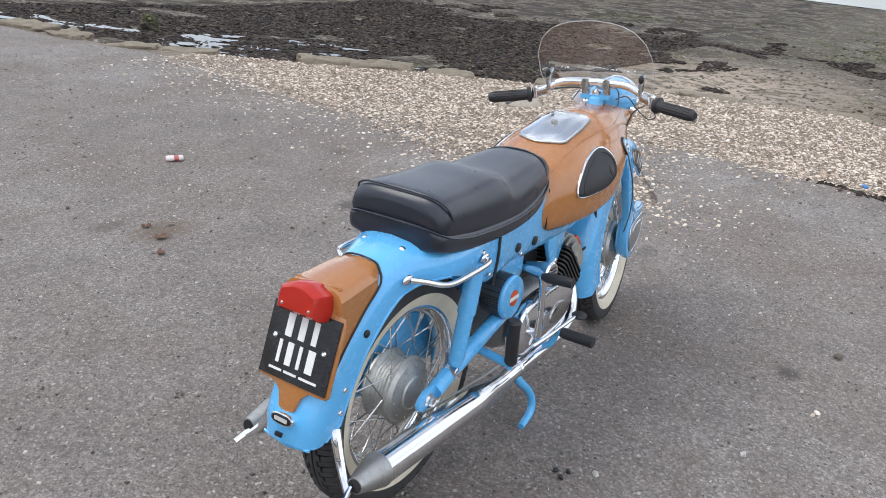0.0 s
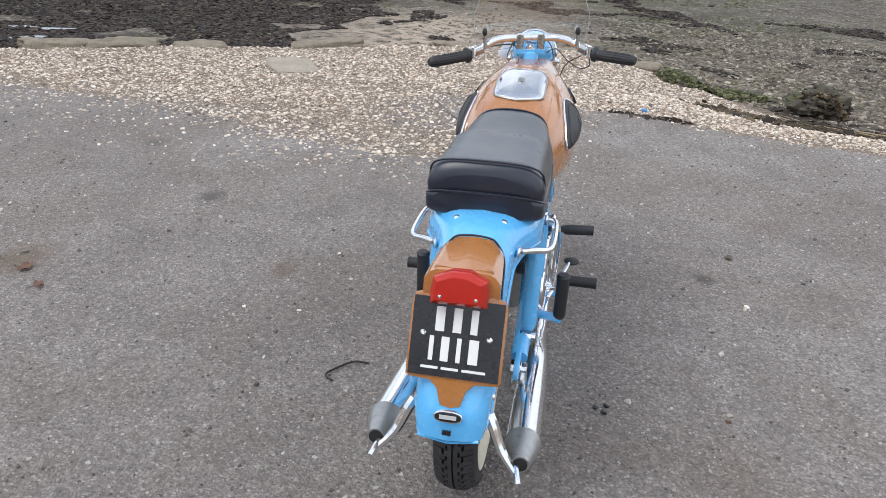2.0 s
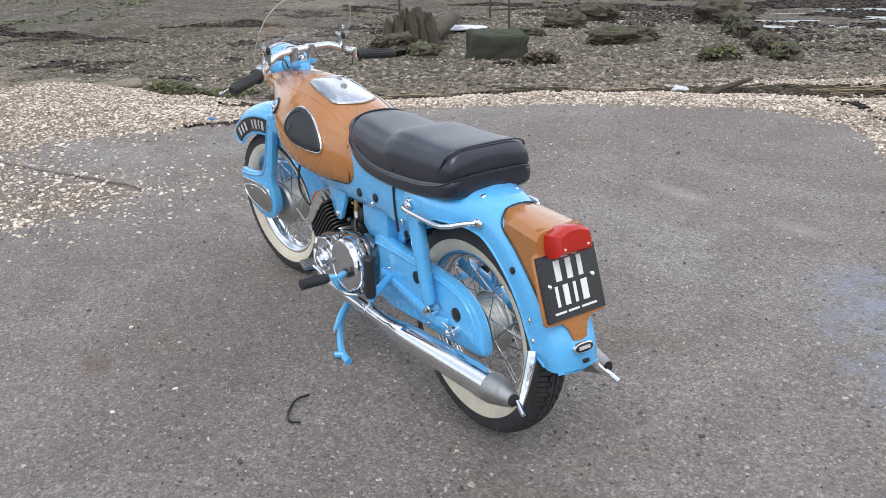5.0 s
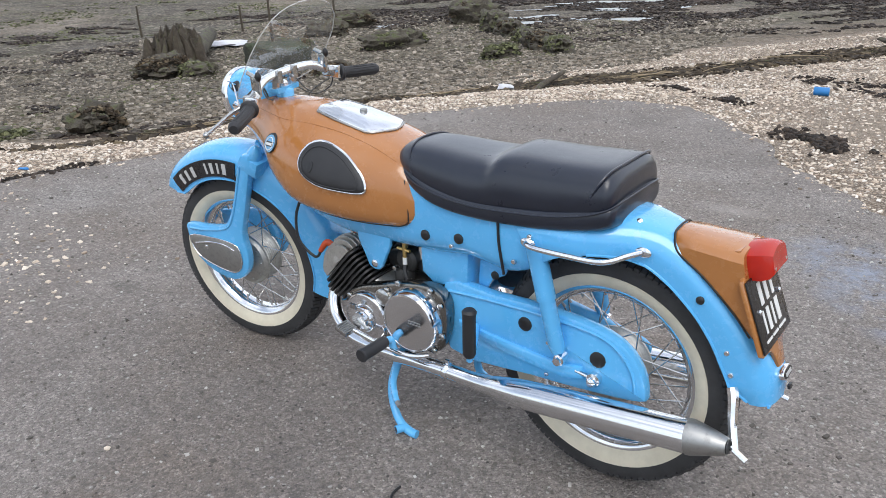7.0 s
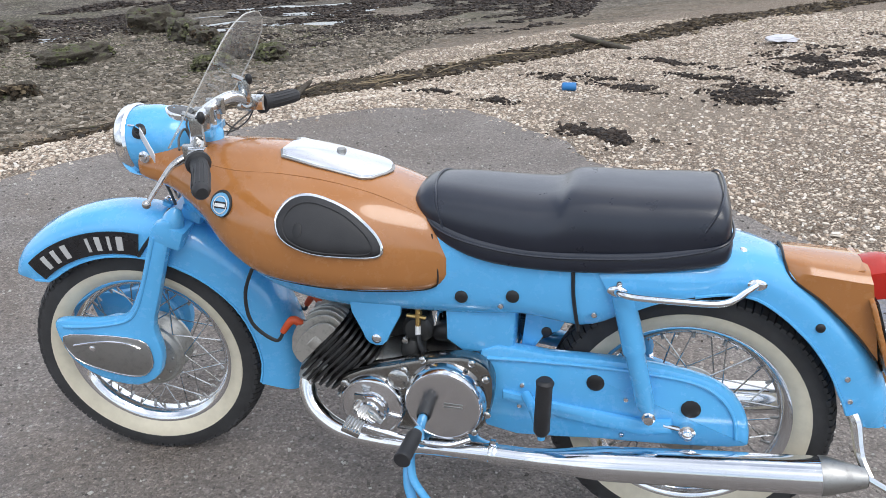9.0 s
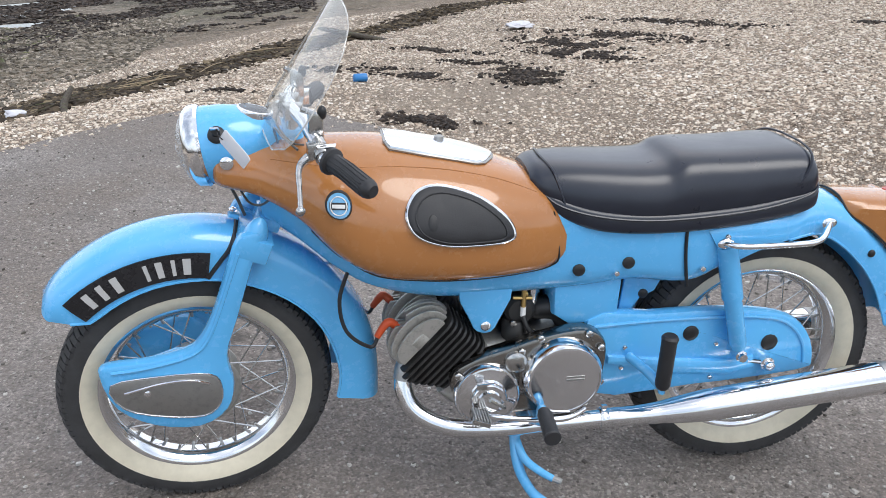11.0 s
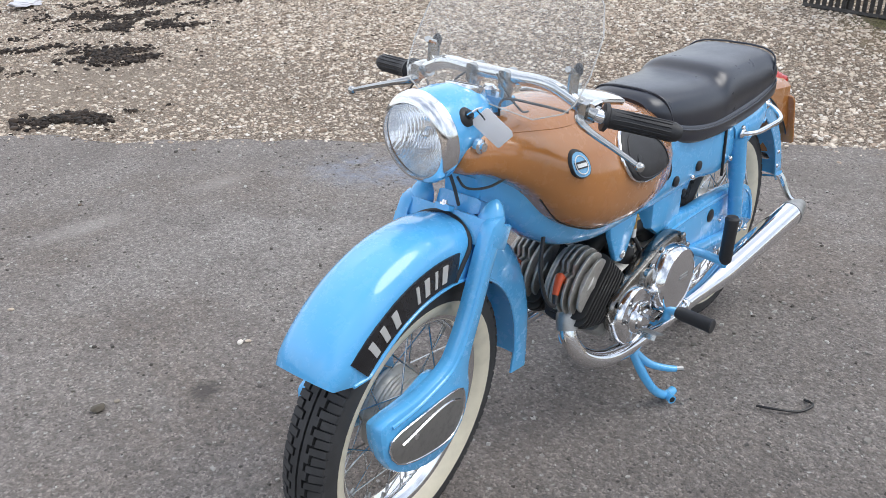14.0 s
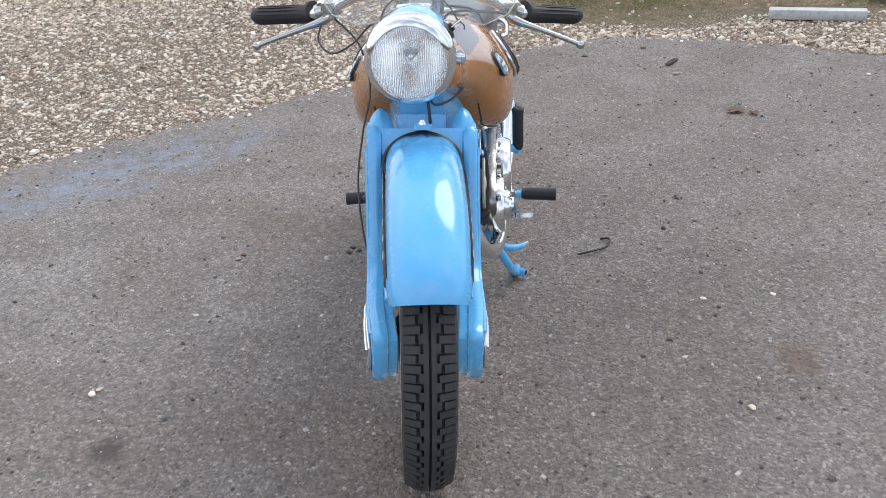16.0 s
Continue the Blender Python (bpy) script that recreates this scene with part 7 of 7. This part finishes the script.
single("drift_plank", lump((1.5, 0.10, 0.05), 52, 14, 8, 0.06, 4), TIMBER, (0.55, -8.35, land(0.55, -8.35) + 0.01, 0, 0, -54), "long dark plank lying in the wrack line", "driftwood")

# litter
single("blue_can", join(lathe([(0.026, -0.055), (0.033, -0.050), (0.033, 0.050), (0.026, 0.056), (0.024, 0.053)], 20, axis="x")), BLUE_PLASTIC, (0.675, -4.975, land(0.675, -4.975) + 0.032, 0, 0, 12), "bright blue drinks can lying on the shingle", "can")
single("red_can", lathe([(0.022, -0.058), (0.031, -0.050), (0.033, -0.02), (0.028, 0.0), (0.033, 0.03), (0.031, 0.050), (0.024, 0.058)], 18, axis="x"), TIN, (1.485, 2.595, 0.014, 0, 0, -35), "crushed red and white drinks can on the tarmac", "can")
band = part("label_band", lathe([(0.0330, -0.004), (0.0300, 0.006), (0.0335, 0.026)], 18, axis="x"), RED_TIN, bpy.data.objects["red_can"], "faded red printed band")
band.matrix_parent_inverse = I4
bpy.data.objects["red_can"].scale = (0.8, 0.8, 0.5)
for x, y, sx, sy, sz, mat, lab, cat in ((3.12, -4.42, 0.13, 0.10, 0.06, PALE_PLASTIC, "crumpled pale plastic bag by a driftwood pole", "plastic bag"), (-1.3, -7.85, 0.34, 0.22, 0.07, PALE_PLASTIC, "crumpled white plastic sheet on the shingle", "plastic sheet"), (3.98, -0.60, 0.06, 0.025, 0.014, BLUE_PLASTIC, "scrap of blue rope and plastic among dry weed", "rubbish"),
                                        (-2.98, 2.62, 0.22, 0.30, 0.10, BLUE_PLASTIC, "crumpled blue plastic sack on the grass", "plastic sack"), (11.0, -7.8, 0.9, 0.55, 0.06, PALE_PLASTIC, "white crumpled sheeting lying in a puddle", "plastic sheet")):
    single("litter", lump((sx, sy, sz), sx * 100, 20, 12, 0.5, 2.2), mat, (x, y, land(x, y) + (0.012 if mat is not BLUE_PLASTIC or x < 0 else 0.0), 0, 0, 30), lab, cat)
ch = thing("steel_channel", (-2.75, 2.08, 0), "length of galvanised steel channel lying on the grass", "steel channel")
zc = land(-2.75, 2.08) + 0.03
part("web", moved(brick((0, 0, 0.028), (0.56, 0.10, 0.006), 0.001), pose(-2.75, 2.08, zc, 0, 0, 72)), GALV, ch)
for s in (1, -1):
    part("flange", moved(brick((0, 0.048 * s, 0.0), (0.56, 0.006, 0.056), 0.001), pose(-2.75, 2.08, zc, 0, 0, 72)), GALV, ch)

# odd stones, leaves, a bent wire on the tarmac
for k, (x, y, r, mat, lab) in enumerate(((1.52, -0.84, 0.026, STONE, "brown"), (1.09, -0.85, 0.016, PEBBLE, "pale"), (0.35, -0.69, 0.013, DRY_LEAF, "rust-coloured"), (0.38, -0.70, 0.014, STONE, "brown"), (1.07, -0.84, 0.012, PEBBLE, "white"), (1.14, 0.69, 0.014, PEBBLE, "white"),
                                         (-0.19, -0.76, 0.010, PEBBLE, "pale"), (-1.68, 1.03, 0.022, STONE, "dark"), (1.45, -1.52, 0.013, PEBBLE, "white"), (1.47, -0.84, 0.012, STONE, "brown"), (0.64, 0.874, 0.012, PEBBLE, "pale"), (0.66, 0.684, 0.012, PEBBLE, "pale"),
                                         (2.45, -0.05, 0.018, PEBBLE, "white"), (2.2, 0.5, 0.014, PEBBLE, "pale"), (1.64, 3.77, 0.018, STONE, "dark"), (-2.15, 0.6, 0.022, STONE, "dark"), (-2.3, 0.95, 0.028, STONE, "grey"), (-1.7, 2.15, 0.020, STONE, "grey"), (-1.55, 1.95, 0.018, PEBBLE, "pale"), (0.9, -2.2, 0.012, PEBBLE, "white"))):
    single("loose_stone", lump((r * 1.4, r * 1.0, r * 0.6), k + 60, 14, 9, 0.38, 2.3), mat, (x, y, -0.001, 0, 0, 40 * k), f"small {lab} stone lying loose on the tarmac", "stone", "stones on the tarmac")
for k, (x, y, r) in enumerate(((0.71, 1.75, 0.030), (0.60, 1.62, 0.024), (-1.00, 1.17, 0.035), (0.75, 1.90, 0.020), (-0.96, 1.24, 0.024))):
    P = [(r * q * math.cos(a) * (1 + 0.25 * math.sin(5 * a + k)), r * q * math.sin(a) * 0.7, 0.006 + 0.010 * q * math.sin(2 * a + k) ** 2) for q in (1, 0.5) for a in np.linspace(0, 6.283, 14, endpoint=False)]
    V = P + [(x2, y2, z2 - 0.0012) for x2, y2, z2 in P]
    F = [(j, (j + 1) % 14, 14 + (j + 1) % 14, 14 + j) for j in range(14)] + [tuple(range(14, 28))] + [tuple(i + 28 for i in reversed((j, (j + 1) % 14, 14 + (j + 1) % 14, 14 + j))) for j in range(14)] + [tuple(range(55, 41, -1))] + [(j, 28 + j, 28 + (j + 1) % 14, (j + 1) % 14) for j in range(14)]
    single("dead_leaf", (V, F), DRY_LEAF, (x, y, 0.001, 0, 0, 50 * k), "curled rust-brown dead leaf on the tarmac", "leaf", "dead leaves on the tarmac")
single("bent_wire", tube([(0.39, 0.365, 0.006), (0.38, 0.41, 0.012), (0.34, 0.455, 0.006), (0.295, 0.472, 0.010), (0.278, 0.445, 0.004)], 0.0035, 6, 6), BLACK, (0, 0, 0), "bent length of black wire on the tarmac", "wire")
single("wood_offcut", lump((0.15, 0.030, 0.016), 77, 14, 8, 0.06, 6), TIMBER, (-1.92, 1.05, 0.0, 0, 0, -28), "dark offcut of wood on the tarmac", "wood")
for k, (x, y) in enumerate(((0.33, -0.32), (0.345, -0.35), (0.31, -0.345))):
    single("oily_crumb", lump((0.022, 0.014, 0.008), 80 + k, 8, 6, 0.4, 2.2), BLACK, (x, y, 0, 0, 0, 30 * k), "crumb of black oily dirt on the tarmac", "dirt", "oily crumbs on the tarmac")

# fence: rails, posts and each paling
fence = thing("picket_fence", (-4.3, -1.0, 0), "dark weathered picket fence behind rough grass", "fence")
f0, f1 = Vector((-4.46, -1.35, 0)), Vector((-3.52, 2.0, 0))
fd = (f1 - f0).normalized()
L = (f1 - f0).length
ang = math.degrees(math.atan2(fd.y, fd.x))
pal = mesh_of("paling", slab([(-0.015, -0.04), (0.015, -0.04), (0.015, 0.86), (0.0, 0.89), (-0.015, 0.86)], -0.007, 0.007, 0.002), FENCE)
inv = fence.matrix_basis.inverted()
n = int(L / 0.054)
for k in range(n):
    p = f0 + fd * (0.054 * k)
    o = new("paling", pal)
    o.parent, o.matrix_parent_inverse = fence, inv
    o.matrix_basis = pose(p.x, p.y, land(p.x, p.y) + 0.04, rng.uniform(-1.5, 1.5), rng.uniform(-1.5, 1.5), ang)
for h in (0.24, 0.70):
    P = [f0 + fd * (L * q) for q in np.linspace(0, 1, 9)]
    part("rail", tube([(p.x - 0.03 * fd.y, p.y + 0.03 * fd.x, land(p.x, p.y) + h) for p in P], 0.022, 4, 2), FENCE, fence)
for k in range(5):
    p = f0 + fd * (0.3 + k * (L - 0.6) / 4)
    part("post", moved(brick((0, 0, 0.42), (0.06, 0.06, 1.0), 0.005), pose(p.x - 0.07 * fd.y, p.y + 0.09 * fd.x, land(p.x, p.y) - 0.05, 0, 0, ang)), FENCE, fence)


part("gravel_board", tube([(p.x + 0.014 * fd.y, p.y - 0.014 * fd.x, land(p.x, p.y) + 0.008) for p in (f0 + fd * (L * q) for q in np.linspace(0, 1, 9))], 0.020, 4, 2), FENCE, fence, "dark board along the foot of the fence")


def grass():
    n = 60000
    X, Y = rng.uniform(-6, -2.2, n), rng.uniform(-5, 6, n)
    ok = (away(BEACH, X, Y) + 0.25 * wave(X, Y, 2.0, 3) > 0.05) & (away(INNER, X, Y) > 0.32) & (X > -4.10 + 0.28 * Y) & (wave(X, Y, 3.2, 91) + 0.4 * wave(X, Y, 9, 92) > -0.05)
    X, Y = X[ok], Y[ok]
    n = len(X)
    a, h, w = rng.uniform(0, 6.283, n), rng.uniform(0.006, 0.026, n), rng.uniform(0.0015, 0.0035, n)
    lx, ly = rng.normal(0, 0.025, n), rng.normal(0, 0.025, n)
    Z = height(X, Y)
    V = np.stack([np.stack([X - w * np.cos(a), Y - w * np.sin(a), Z], -1), np.stack([X + w * np.cos(a), Y + w * np.sin(a), Z], -1), np.stack([X + lx, Y + ly, Z + h], -1)], 1).reshape(-1, 3)
    me = bpy.data.meshes.new("grass")
    me.from_pydata(V.tolist(), [], np.arange(3 * n).reshape(-1, 3).tolist())
    me.materials.append(TURF)
    return tagged(new("grass", me), "short rough grass, green and straw-coloured", "grass", kind="stuff")


grass()


def water_sheet(name, ring, z, label):
    me = bpy.data.meshes.new(name)
    me.from_pydata([(x, y, z) for x, y in ring], [], [tuple(range(len(ring)))])
    me.materials.append(WATER)
    return tagged(new(name, me), label, "water", kind="structure")


water_sheet("water", [(37, -300), (600, -300), (600, 300), (60, 300), (52, 40), (43, 12), (37.5, 7), (36.5, 3), (35, -8), (38, -30)], -1.41, "pale still sea at the far edge of the flats")
for k, (x, y, a, lx, ly) in enumerate(((5.5, 8.9, 100, 0.8, 0.25), (6.05, 7.9, 110, 0.75, 0.28), (6.0, 7.0, 120, 0.6, 0.22), (6.6, 6.2, 100, 0.35, 0.18), (5.3, 9.9, 95, 0.7, 0.2), (6.9, 5.2, 110, 0.3, 0.12), (6.2, 6.5, 130, 0.25, 0.12), (7.3, 7.2, 100, 0.4, 0.15),
                                       (8.2, -10.6, 40, 0.8, 0.25), (7.0, -12.3, 50, 0.9, 0.25), (5.6, -13.5, 55, 1.0, 0.3), (9.6, -11.0, 45, 0.6, 0.2), (10.9, -7.7, 60, 0.7, 0.4), (5.0, 9.2, 100, 0.5, 0.16), (5.7, 6.6, 110, 0.3, 0.10), (5.5, 7.6, 105, 0.4, 0.14), (6.6, 8.2, 110, 0.5, 0.16), (7.6, 6.6, 100, 0.35, 0.12), (4.7, 10.4, 98, 0.6, 0.2), (6.4, 9.8, 100, 0.5, 0.14), (5.2, 6.3, 110, 0.22, 0.08), (7.9, -13.0, 40, 0.9, 0.3), (6.2, -15.2, 45, 1.2, 0.35), (9.5, -14.0, 45, 0.9, 0.25), (8.0, -16.5, 45, 1.3, 0.3))):
    ring = []
    for t in np.linspace(0, 6.283, 36, endpoint=False):
        r = 1 + 0.35 * math.sin(3 * t + k) + 0.22 * math.sin(5 * t + 2 * k) + 0.15 * math.sin(9 * t + 3 * k)
        u, v = lx * r * math.cos(t), ly * r * math.sin(t)
        c, sn = math.cos(radians(a)), math.sin(radians(a))
        ring.append((x + u * c - v * sn, y + u * sn + v * c))
    water_sheet("water_pool", ring, land(x, y) + 0.004, "shallow bright tide pool among seaweed")
